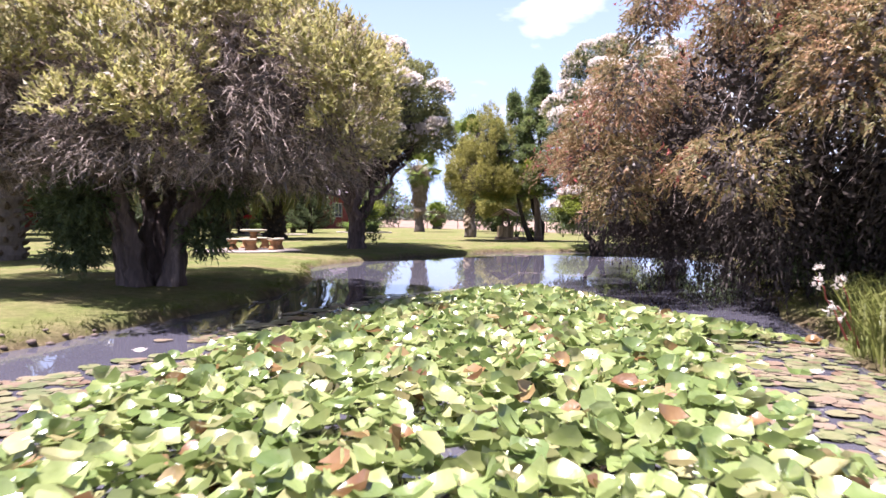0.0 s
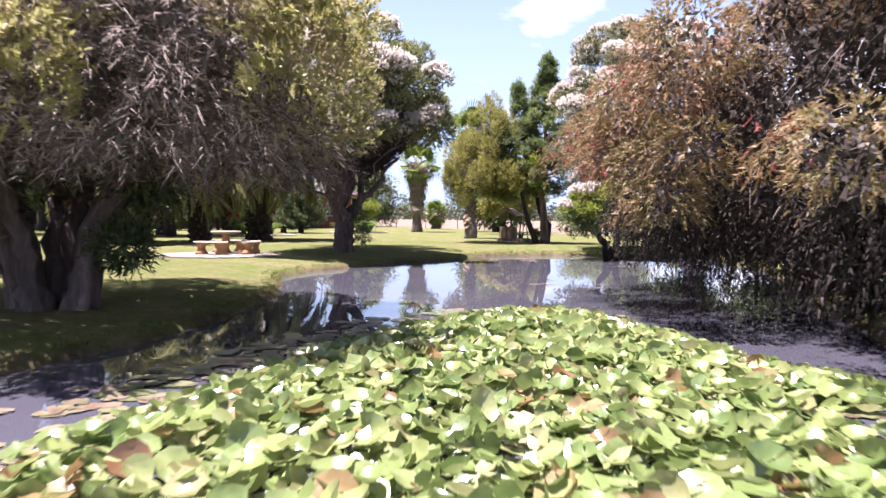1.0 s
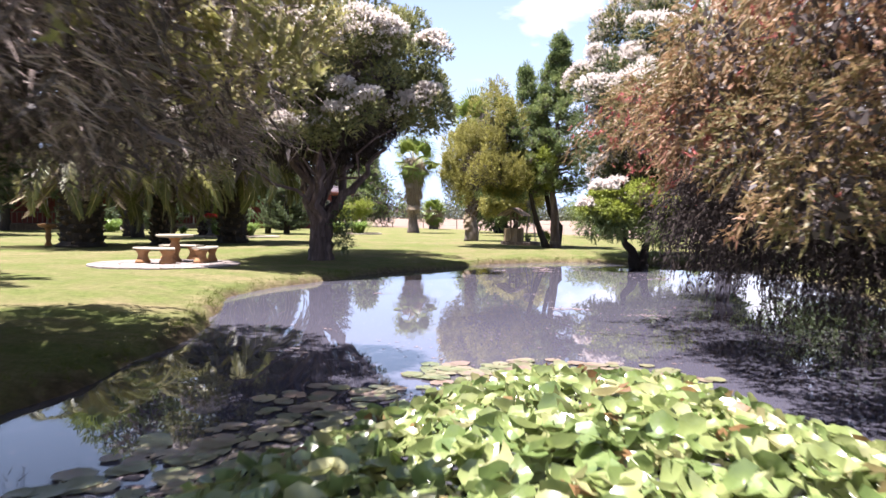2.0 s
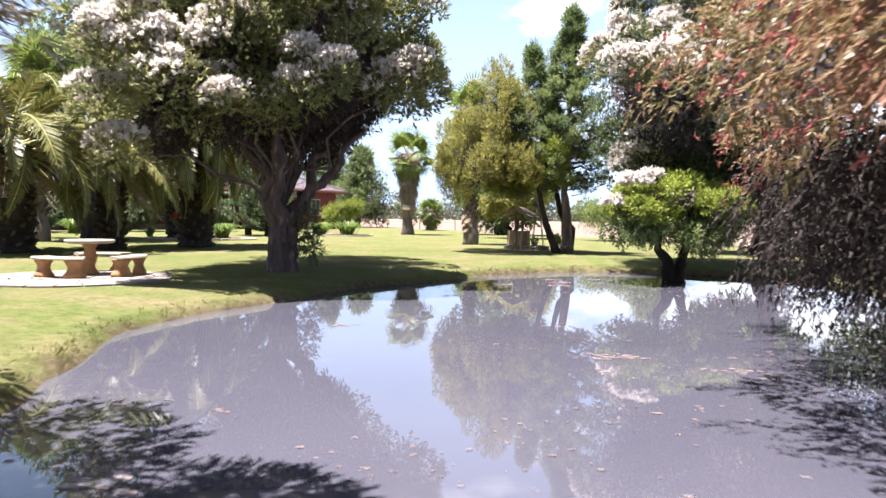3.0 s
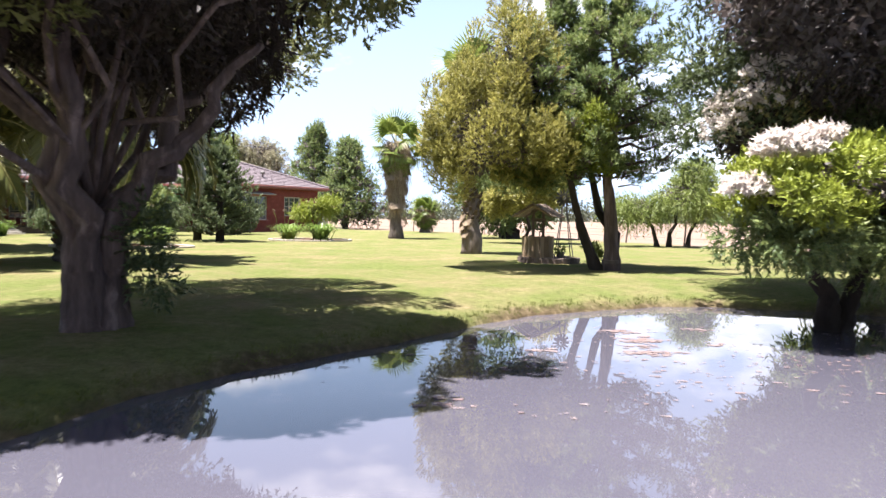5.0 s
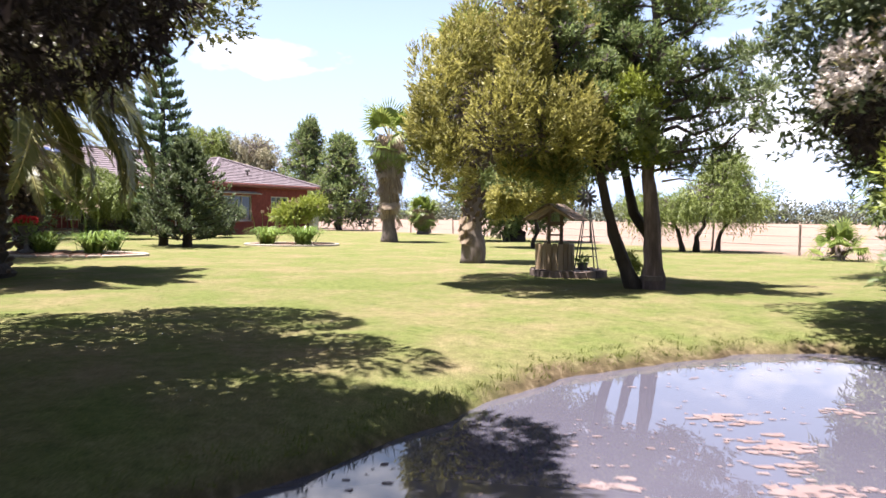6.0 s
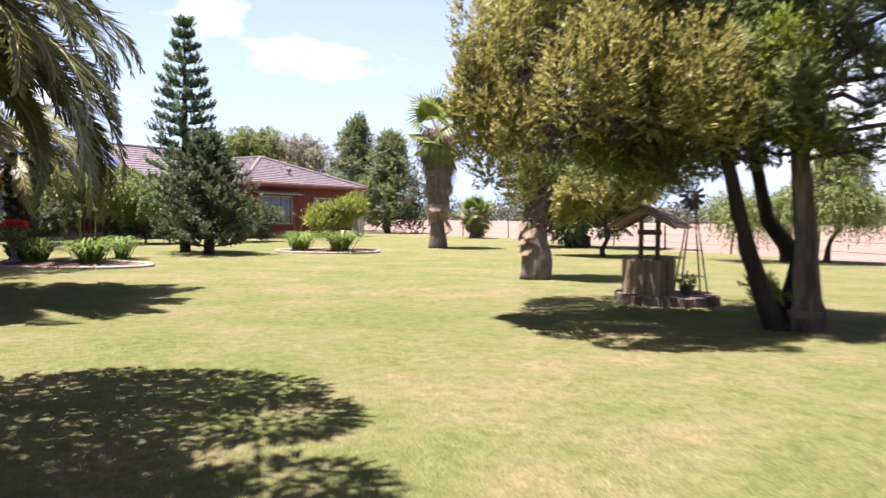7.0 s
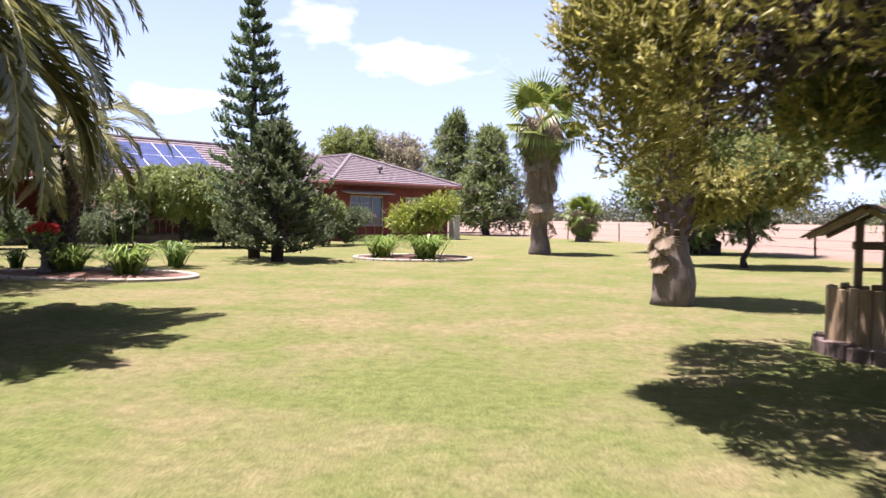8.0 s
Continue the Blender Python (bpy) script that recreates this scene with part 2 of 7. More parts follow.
LEAF_PINE = leaf_material("leaf_pine_dark", [(0.06, 0.095, 0.042), (0.14, 0.19, 0.065), (0.31, 0.34, 0.11)], 0.48, patch=1.6)
LEAF_NORFOLK = leaf_material("leaf_norfolk_pine", [(0.06, 0.105, 0.06), (0.12, 0.18, 0.09), (0.22, 0.28, 0.10)], 0.3, patch=1.5)
LEAF_VINE = leaf_material("leaf_vine_green", [(0.085, 0.119, 0.0255), (0.162, 0.204, 0.051), (0.246, 0.281, 0.0765)], 0.35)
LEAF_EUC = leaf_material("leaf_gum_grey", [(0.143, 0.156, 0.078), (0.247, 0.234, 0.143), (0.351, 0.299, 0.221)], 0.3)
LEAF_FAR = leaf_material("leaf_far_scrub", [(0.051, 0.0638, 0.0425), (0.085, 0.0978, 0.0595), (0.128, 0.132, 0.085)], 0.2)
LEAF_PHOENIX = leaf_material("leaf_date_palm", [(0.055, 0.068, 0.018), (0.12, 0.125, 0.032), (0.21, 0.185, 0.055)], 0.25, rough=0.4)
LEAF_FAN = leaf_material("leaf_fan_palm", [(0.08, 0.12, 0.025), (0.15, 0.20, 0.04), (0.24, 0.27, 0.07)], 0.4, rough=0.45)
LEAF_DEAD = leaf_material("leaf_dead_palm", [(0.16, 0.115, 0.075), (0.27, 0.205, 0.14), (0.38, 0.31, 0.22)], 0.25, rough=0.8)
LEAF_STRAP = leaf_material("leaf_strap", [(0.075, 0.135, 0.03), (0.15, 0.225, 0.045), (0.27, 0.345, 0.075)], 0.3, rough=0.35)
LEAF_REED = leaf_material("leaf_bank_grass", [(0.0768, 0.096, 0.0192), (0.154, 0.166, 0.0384), (0.256, 0.243, 0.0896)], 0.35)
LEAF_GRASS = leaf_material("leaf_lawn_blade", [(0.085, 0.105, 0.025), (0.12, 0.14, 0.035), (0.165, 0.165, 0.055)], 0.5, rough=0.9, patch=0.5, spec=0.05)
BLOSSOM = leaf_material("blossom_cream", [(0.56, 0.49, 0.43), (0.70, 0.64, 0.59), (0.78, 0.74, 0.70)], 0.5, rough=0.8)
BLOSSOM_RED = leaf_material("blossom_red", [(0.22, 0.035, 0.035), (0.34, 0.085, 0.075), (0.42, 0.20, 0.16)], 0.3, rough=0.8)
TWIG = leaf_material("twig_grey", [(0.15, 0.115, 0.10), (0.30, 0.235, 0.205), (0.45, 0.37, 0.33)], 0.1, rough=0.9)
SCUM = leaf_material("floating_petals", [(0.15, 0.102, 0.095), (0.17, 0.128, 0.122), (0.18, 0.155, 0.155)], 0.1, rough=0.7)
BASE_RED = leaf_material("petal_bright_red", [(0.35, 0.02, 0.02), (0.5, 0.03, 0.03), (0.6, 0.06, 0.05)], 0.3)


def lily_material():
    m, t, p, out = nodes_of("lily_pad")
    info = t.nodes.new("ShaderNodeObjectInfo").outputs["Random"]
    isl = t.nodes.new("ShaderNodeNewGeometry").outputs["Random Per Island"]
    both = t.nodes.new("ShaderNodeMath")
    both.operation = "ADD"
    t.links.new(info, both.inputs[0])
    t.links.new(isl, both.inputs[1])
    fr = t.nodes.new("ShaderNodeMath")
    fr.operation = "FRACT"
    t.links.new(both.outputs[0], fr.inputs[0])
    col = ramp(t, fr.outputs[0], [(0.0, (0.10, 0.155, 0.045)), (0.35, (0.195, 0.25, 0.078)), (0.78, (0.30, 0.335, 0.13)), (0.93, (0.36, 0.33, 0.17)), (0.97, (0.27, 0.13, 0.06)), (1.0, (0.17, 0.05, 0.03))])
    stain = noise_at(t, 14.0, 4.0)
    col = mixed(t, 0.2, col, ramp(t, stain, [(0.35, (0.12, 0.18, 0.05)), (0.6, (0.25, 0.31, 0.11)), (0.75, (0.40, 0.40, 0.23))]))
    t.links.new(col, p.inputs["Base Color"])
    p.inputs["Roughness"].default_value, p.inputs["Specular IOR Level"].default_value = 0.3, 0.8
    p.inputs["Coat Weight"].default_value, p.inputs["Coat Roughness"].default_value = 0.5, 0.22
    tr = t.nodes.new("ShaderNodeBsdfTranslucent")
    t.links.new(col, tr.inputs[0])
    mx = t.nodes.new("ShaderNodeMixShader")
    mx.inputs[0].default_value = 0.35
    t.links.new(p.outputs[0], mx.inputs[1])
    t.links.new(tr.outputs[0], mx.inputs[2])
    t.links.new(mx.outputs[0], out.inputs[0])
    bumped(t, p, noise_at(t, 18.0, 2.0), 0.25, 0.02)
    return m


def pale_pad_material():
    m, t, p, out = nodes_of("lily_pad_floating")
    isl = t.nodes.new("ShaderNodeNewGeometry").outputs["Random Per Island"]
    col = ramp(t, isl, [(0.0, (0.07, 0.10, 0.04)), (0.3, (0.14, 0.15, 0.07)), (0.55, (0.19, 0.17, 0.105)), (0.75, (0.20, 0.145, 0.115)), (0.9, (0.18, 0.11, 0.095)), (1.0, (0.11, 0.05, 0.04))])
    col = mixed(t, 0.35, col, ramp(t, noise_at(t, 11.0, 5.0, 0.7), [(0.3, (0.08, 0.095, 0.045)), (0.55, (0.16, 0.145, 0.09)), (0.75, (0.23, 0.175, 0.15))]))
    t.links.new(col, p.inputs["Base Color"])
    p.inputs["Roughness"].default_value, p.inputs["Specular IOR Level"].default_value = 0.35, 0.5
    bumped(t, p, noise_at(t, 25.0, 3.0), 0.25, 0.01)
    return m


PAD = lily_material()
PAD_FLOAT = pale_pad_material()

# ---- building blocks ----
RNG = np.random.default_rng(7)


def thing(name, place, label, category, group="", kind="", turn=0.0):
    ob = new(name)
    ob.matrix_world = pose(*place, 0, 0, turn)
    return tagged(ob, label, category, group, kind)


def mesh_of(name, verts, faces, mat, smooth=False):
    me = bpy.data.meshes.new(name)
    me.from_pydata([tuple(v) for v in verts], [], faces)
    me.materials.append(mat)
    if smooth:
        me.polygons.foreach_set("use_smooth", [True] * len(me.polygons))
    me.update()
    return me


def quads_mesh(name, verts, mat):
    """A mesh of loose leaves, three- or four-cornered: verts is (n, corners, 3)."""
    n, c = verts.shape[:2]
    me = bpy.data.meshes.new(name)
    me.vertices.add(c * n)
    me.vertices.foreach_set("co", np.ascontiguousarray(verts, dtype=np.float32).ravel())
    me.loops.add(c * n)
    me.loops.foreach_set("vertex_index", np.arange(c * n, dtype=np.int32))
    me.polygons.add(n)
    me.polygons.foreach_set("loop_start", np.arange(0, c * n, c, dtype=np.int32))
    me.polygons.foreach_set("loop_total", np.full(n, c, dtype=np.int32))
    me.materials.append(mat)
    me.update(calc_edges=True)
    return me


def child(name, me, parent, label="", m=None):
    ob = new(name, me)
    ob.parent = parent
    if m is not None:
        ob.matrix_basis = m
    return tagged(ob, label)


def part(name, bm, mat, parent, label="", smooth=False, m=None):
    me = bpy.data.meshes.new(name)
    bm.to_mesh(me)
    bm.free()
    me.materials.append(mat)
    if smooth:
        me.polygons.foreach_set("use_smooth", [True] * len(me.polygons))
    return child(name, me, parent, label, m)


def box(bm, cx, cy, cz, sx, sy, sz, bevel=0.0, turn=None):
    m = Matrix.Translation((cx, cy, cz)) @ (turn or Matrix()) @ Matrix.Diagonal((sx, sy, sz, 1))
    r = bmesh.ops.create_cube(bm, size=1.0, matrix=m)
    if bevel:
        edges = list({e for v in r["verts"] for e in v.link_edges})
        bmesh.ops.bevel(bm, geom=edges, offset=bevel, segments=1, affect="EDGES")
    return bm


def boxed(*args, **kw):
    return box(bmesh.new(), *args, **kw)


def lathe(profile, segs=20):
    """A turned solid from (radius, height) pairs."""
    bm = bmesh.new()
    rings = []
    for r, z in profile:
        rings.append([bm.verts.new((r * math.cos(2 * math.pi * i / segs), r * math.sin(2 * math.pi * i / segs), z)) for i in range(segs)])
    for a, b in zip(rings, rings[1:]):
        for i in range(segs):
            bm.faces.new((a[i], a[(i + 1) % segs], b[(i + 1) % segs], b[i]))
    bm.faces.new(rings[0][::-1])
    bm.faces.new(rings[-1])
    return bm


def tube(path, radii, segs=10, rough=0.0, rng=RNG, ridges=0):
    """Verts and faces of a tapering stem along a path."""
    path = [Vector(p) for p in path]
    verts, faces = [], []
    for i, p in enumerate(path):
        d = (path[min(i + 1, len(path) - 1)] - path[max(i - 1, 0)]).normalized()
        side = d.cross(Vector((0.31, 0.95, 0.05))).normalized()
        up = side.cross(d).normalized()
        for k in range(segs):
            a = 2 * math.pi * k / segs
            r = radii[i] * (1 + rough * rng.normal()) * (1 + (0.16 * math.cos(ridges * a + i * 0.4) if ridges else 0))
            verts.append(p + (side * math.cos(a) + up * math.sin(a)) * r)
    n = len(path)
    for i in range(n - 1):
        for k in range(segs):
            a, b = i * segs + k, i * segs + (k + 1) % segs
            faces.append((a, b, b + segs, a + segs))
    faces.append(tuple(range(segs))[::-1])
    faces.append(tuple(range((n - 1) * segs, n * segs)))
    return verts, faces


def bent(a, b, sag=0.0, wobble=0.1, n=7, rng=RNG):
    """Points from a to b, bowed and a little crooked."""
    a, b = np.array(a, float), np.array(b, float)
    t = np.linspace(0, 1, n)[:, None]
    p = a + (b - a) * t
    p[:, 2] += sag * 4 * (t * (1 - t))[:, 0]
    p[1:-1] += rng.normal(0, wobble, (n - 2, 3)) * np.linalg.norm(b - a) * 0.1
    return p


def taper(r0, r1, n=7, flare=0.0):
    t = np.linspace(0, 1, n)
    return list(r0 + (r1 - r0) * t + flare * r0 * np.exp(-t * 9))


def join(pieces):
    verts, faces = [], []
    for v, f in pieces:
        o = len(verts)
        verts += list(v)
        faces += [tuple(i + o for i in q) for q in f]
    return verts, faces


def unit(v):
    return v / np.maximum(np.linalg.norm(v, axis=-1, keepdims=True), 1e-9)


def kites(base, way, length, width, rng, fold=None):
    """Leaf shapes (n, 4, 3) from their feet, directions, lengths and widths."""
    way = unit(way)
    side = unit(np.cross(way, rng.normal(size=way.shape) if fold is None else fold))
    length, width = np.asarray(length)[:, None], np.asarray(width)[:, None]
    mid = base + way * length * 0.45
    return np.stack([base, mid + side * width * 0.5, base + way * length, mid - side * width * 0.5], axis=1)


def blades(base, way, length, width, rng, face=None):
    """Narrow three-cornered leaves (n, 3, 3), their upper sides turned towards face."""
    way = unit(way)
    turn = rng.normal(size=way.shape)
    if face is not None:
        turn = unit(face) + 0.38 * turn
    side = unit(np.cross(way, turn)) * np.asarray(width)[:, None] * 0.5
    return np.stack([base - side, base + side, base + way * np.asarray(length)[:, None]], axis=1)


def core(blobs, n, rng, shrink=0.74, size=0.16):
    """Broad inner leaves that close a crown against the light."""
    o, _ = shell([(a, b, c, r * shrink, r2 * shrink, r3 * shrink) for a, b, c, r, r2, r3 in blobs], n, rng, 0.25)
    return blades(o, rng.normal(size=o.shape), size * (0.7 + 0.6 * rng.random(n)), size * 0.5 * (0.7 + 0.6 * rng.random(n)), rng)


def shell(blobs, n, rng, inner=0.7, top=-1.0):
    """Points in the outer layer of a set of ellipsoids (cx, cy, cz, rx, ry, rz), with outward directions."""
    blobs = np.array(blobs, float)
    area = (blobs[:, 3] * blobs[:, 4] + blobs[:, 4] * blobs[:, 5] + blobs[:, 3] * blobs[:, 5])
    pick = rng.choice(len(blobs), n, p=area / area.sum())
    d = unit(rng.normal(size=(n, 3)))
    if top > -1:
        d[:, 2] = top + (1 - top) * rng.random(n)
        d = unit(d)
    k = inner + (1 - inner) * rng.random(n) ** 0.6
    r = blobs[pick, 3:]
    return blobs[pick, :3] + d * r * k[:, None], unit(d / r)


def lumps(blobs, each, size, rng, spread=0.85, low=-0.6, tall=0.75):
    """Break big ellipsoids up into many smaller lumps on their skin."""
    out = []
    for cx, cy, cz, rx, ry, rz in blobs:
        for _ in range(each):
            d = rng.normal(size=3)
            d /= np.linalg.norm(d)
            if d[2] < low:
                d[2] = -d[2] * 0.5
            s = size * (0.6 + 0.8 * rng.random())
            k = spread * (0.8 + 0.3 * rng.random())
            out.append((cx + d[0] * rx * k, cy + d[1] * ry * k, cz + d[2] * rz * k, s, s, s * tall))
    return out


def skin(blobs, count, size, rng, tall=0.8, low=-0.75, deep=0.86, push=0.35):
    """Lumps spread over the outside of a set of ellipsoids taken together: none where another covers it."""
    b = np.array(blobs, float)
    o, n = shell(blobs, count * 4, rng, 0.98)
    inner = np.zeros(len(o), bool)
    for c in b:
        inner |= (((o - c[:3]) / (c[3:] * deep)) ** 2).sum(1) < 1
    o, n = o[~inner & (n[:, 2] > low)][:count], n[~inner & (n[:, 2] > low)][:count]
    r = size * (0.65 + 0.7 * rng.random(len(o)))
    o = o + n * (r * (push - 0.6 * rng.random(len(o))))[:, None]
    return [(*p, q, q, q * tall) for p, q in zip(o, r)], n


def sprays(origins, ways, leaves, stem, length, width, rng, splay=0.8, droop=0.0):
    """Leafy shoots: several leaves along each short stem."""
    n = len(origins)
    t = np.tile(np.linspace(0.05, 1, leaves), n)
    o = np.repeat(origins, leaves, axis=0)
    d = np.repeat(unit(ways), leaves, axis=0)
    L = np.repeat(stem * (0.6 + 0.8 * rng.random(n)), leaves)
    p = o + d * (L * t)[:, None]
    p[:, 2] -= droop * L * t * t
    w = d + rng.normal(0, splay, d.shape)
    w[:, 2] -= droop * 1.2 * t
    m = n * leaves
    return blades(p, w, length * (0.6 + 0.8 * rng.random(m)), width * (0.7 + 0.6 * rng.random(m)), rng, d + np.array([0, 0, 0.6]))


def limbs(base, targets, r0, rng, fork=0.3, segs=8):
    """Branches from around the fork of a trunk to points within the crown."""
    out = []
    for tgt in targets:
        p = bent(base, tgt, sag=fork, wobble=0.35, n=8, rng=rng)
        out.append(tube(p, taper(r0 * (0.8 + 0.4 * rng.random()), 0.02, 8), segs, 0.05, rng))
    return out


def plumes(blobs, count, per, rng, length=0.6, wide=0.16, leaves=11, stem=0.2, leaf=(0.06, 0.016), low=-0.2, out=0.75):
    """Drooping leafy plumes hung on the skin of a crown; returns the leaves and the plumes' feet and ways."""
    a, n = shell(blobs, count, rng, 0.9, low)
    d = unit(n * np.array([out, out, 0.15]) + np.array([0, 0, -0.7]) + rng.normal(0, 0.12, n.shape))
    L = length * (0.55 + 0.8 * rng.random(count))
    u = rng.random(count * per)
    foot, way, long = np.repeat(a, per, axis=0), np.repeat(d, per, axis=0), np.repeat(L, per)
    o = foot + way * (long * u)[:, None] + rng.normal(0, 1, foot.shape) * (wide * (1.0 - 0.55 * u))[:, None] * np.array([1, 1, 0.6])
    return sprays(o, way + rng.normal(0, 0.45, way.shape), leaves, stem, leaf[0], leaf[1], rng, 0.55, 0.25), a, d


# ---- ground, pond ----
WATER_Z = -0.25
POND = np.array([(-4.9, 4.5), (-4.3, 6.2), (-3.8, 7.6), (-3.3, 9.0), (-2.8, 10.6), (-2.65, 12.7), (-2.6, 14.1), (-2.65, 15.8), (-3.0, 17.2),
                 (-3.3, 18.8), (-3.25, 19.9), (-2.85, 21.1), (-2.3, 22.3), (-1.7, 23.7), (-0.8, 25.3), (0.2, 26.6), (0.85, 27.4),
                 (1.25, 27.95), (1.9, 28.85), (2.9, 29.6), (4.0, 30.15), (5.0, 30.3), (6.3, 29.9), (7.7, 29.2), (9.0, 28.2), (9.3, 26.0),
                 (8.9, 23.0), (8.2, 20.0), (7.2, 17.0), (6.3, 14.5), (5.6, 12.2), (5.0, 10.3), (4.6, 8.5), (4.0, 6.6), (3.9, 5.0),
                 (4.6, 2.0), (4.6, -3.0), (3.0, -7.0), (-2.0, -8.0), (-6.0, -5.0), (-6.2, 0.0)])
FENCE = [(60.0, -20.0), (25.0, 26.0), (13.7, 48.9), (0.9, 76.4), (-12.5, 88.0), (-60.0, 120.0)]


def inside(pts, poly):
    x, y = pts[:, 0], pts[:, 1]
    hit = np.zeros(len(pts), bool)
    for (x0, y0), (x1, y1) in zip(poly, np.roll(poly, -1, axis=0)):
        cross = (y0 > y) != (y1 > y)
        hit ^= cross & (x < (x1 - x0) * (y - y0) / (y1 - y0 + 1e-12) + x0)
    return hit


def far_from(pts, poly, closed=True):
    """Distance of each point to a line of points."""
    poly = np.array(poly, float)
    best = np.full(len(pts), 1e9)
    ends = np.roll(poly, -1, axis=0) if closed else poly[1:]
    for a, b in zip(poly, ends):
        ab = b - a
        t = np.clip(((pts - a) @ ab) / (ab @ ab), 0, 1)
        best = np.minimum(best, np.linalg.norm(pts - (a + t[:, None] * ab), axis=1))
    return best


def wavy(pts, scale, seed):
    r = np.random.default_rng(seed)
    out = np.zeros(len(pts))
    for k in range(5):
        f, a = scale * 1.9 ** k, r.random() * 6.3
        out += np.sin(pts[:, 0] * f * math.cos(a) + pts[:, 1] * f * math.sin(a) + r.random() * 6.3) / 1.6 ** k
    return out / 2


def shore_distance(pts):
    """Metres from the water's edge: positive on land."""
    d = far_from(pts, POND)
    d = np.where(inside(pts, POND), -d, d)
    return d + 0.10 * wavy(pts, 1.4, 3) + 0.035 * wavy(pts, 9.0, 4)


def ground_height(pts):
    d = shore_distance(pts)
    z = np.interp(d, [-1.5, -0.25, -0.03, 0.03, 0.12, 0.5, 1.3, 2.2], [-0.9, -0.5, -0.30, -0.235, -0.13, -0.085, -0.02, 0.0])
    land = np.clip(d, 0, 1)
    return z + 0.012 * land * wavy(pts, 1.1, 5) + 0.006 * land * wavy(pts, 6.0, 6), d


def build_ground():
    def steps(lo, hi, fine, far_lo, far_hi, mid=0.8):
        s = list(np.arange(lo, hi, fine))
        step, v = mid, hi
        while v < far_hi:
            s.append(v)
            v += step
            if v > 95:
                step *= 1.35
        s.append(far_hi)
        step, v = fine * 2, lo
        while v > far_lo:
            v -= step
            s.insert(0, v)
            step = min(step * 1.3, 400)
        return np.array(s)
    xs = steps(-7.0, 10.5, 0.18, -2500, 2500, 1.0)
    ys = steps(-8.5, 31.5, 0.18, -2500, 2500, 0.9)
    X, Y = np.meshgrid(xs, ys)
    pts = np.stack([X.ravel(), Y.ravel()], 1)
    z, d = ground_height(pts)
    nx, ny = len(xs), len(ys)
    i = (np.arange(ny - 1)[:, None] * nx + np.arange(nx - 1)[None, :]).ravel()
    faces = np.stack([i, i + 1, i + nx + 1, i + nx], 1)
    me = bpy.data.meshes.new("ground")
    me.vertices.add(len(pts))
    me.vertices.foreach_set("co", np.column_stack([pts, z]).astype(np.float32).ravel())
    me.loops.add(faces.size)
    me.loops.foreach_set("vertex_index", faces.astype(np.int32).ravel())
    me.polygons.add(len(faces))
    me.polygons.foreach_set("loop_start", np.arange(0, faces.size, 4, dtype=np.int32))
    me.polygons.foreach_set("loop_total", np.full(len(faces), 4, dtype=np.int32))
    me.polygons.foreach_set("use_smooth", np.ones(len(faces), bool))
    me.update(calc_edges=True)
    soil = np.clip(np.interp(d + 0.10 * wavy(pts, 3.0, 8), [-0.1, 0.05, 0.13], [1, 0.85, 0]), 0, 1)
    a = me.attributes.new("soil", "FLOAT", "POINT")
    a.data.foreach_set("value", soil.astype(np.float32))
    garden = np.array(FENCE + [(-200, 120), (-200, -200), (60, -200)])
    f = far_from(pts, garden)
    f = np.where(inside(pts, garden), -f, f) + 0.8 * wavy(pts, 0.5, 9)
    dry = np.clip(np.interp(f, [-1.2, 1.0], [0, 1]), 0, 1)
    a = me.attributes.new("dry", "FLOAT", "POINT")
    a.data.foreach_set("value", dry.astype(np.float32))
    me.materials.append(LAWN)
    tagged(new("ground", me), "mown green lawn with worn yellow patches and a pale dry field beyond", "ground", kind="structure")


build_ground()

bm = bmesh.new()
wv = [bm.verts.new((x, y, WATER_Z)) for x, y in ((-8.5, -9.5), (14, -9.5), (14, 31.8), (-8.5, 31.8))]
bm.faces.new(wv)
me = bpy.data.meshes.new("water")
bm.to_mesh(me)
bm.free()
me.materials.append(WATER)
tagged(new("water", me), "still silty mauve-grey pond water mirroring trees and sky", "water", kind="structure")

# ---- trees ----
def leafy_tree(name, place, label, bark, trunks, crowns, category="tree", group=""):
    """trunks: (name, verts and faces, smooth); crowns: (part name, leaf quads, material, label), all relative to place."""
    tree = thing(name, place, label, category, group)
    for part_name, vf in trunks:
        child(part_name, mesh_of(part_name, vf[0], vf[1], bark, True), tree)
    for part_name, q, mat, text in crowns:
        child(part_name, quads_mesh(part_name, q, mat), tree, text)
    return tree


def fan_trunk(rng, base_r, stems, height, spread, segs=12, foot_r=None):
    """Several stems that rise fused from one foot and fan out, shaggy with peeling bark."""
    out = []
    for k in range(stems):
        a = 2 * math.pi * k / stems + rng.normal(0, 0.3)
        f = foot_r or base_r * 0.55
        tip = (math.cos(a) * spread * (0.6 + 0.5 * rng.random()), math.sin(a) * spread * (0.6 + 0.5 * rng.random()), height * (0.8 + 0.35 * rng.random()))
        foot = (math.cos(a) * f * 0.6, math.sin(a) * f * 0.6, -0.08)
        mid = (math.cos(a) * f * 0.9, math.sin(a) * f * 0.9, height * 0.28)
        p = np.vstack([bent(foot, mid, 0, 0.16, 8, rng), bent(mid, tip, 0.0, 0.3, 13, rng)[1:]])
        r = list(np.interp(np.linspace(0, 1, len(p)), [0, 0.08, 0.3, 1], [base_r * 0.75, base_r * 0.55, base_r * 0.42, 0.035]))
        out.append(("trunk", tube(p, r, segs + 4, 0.13, rng, ridges=5)))
    return out


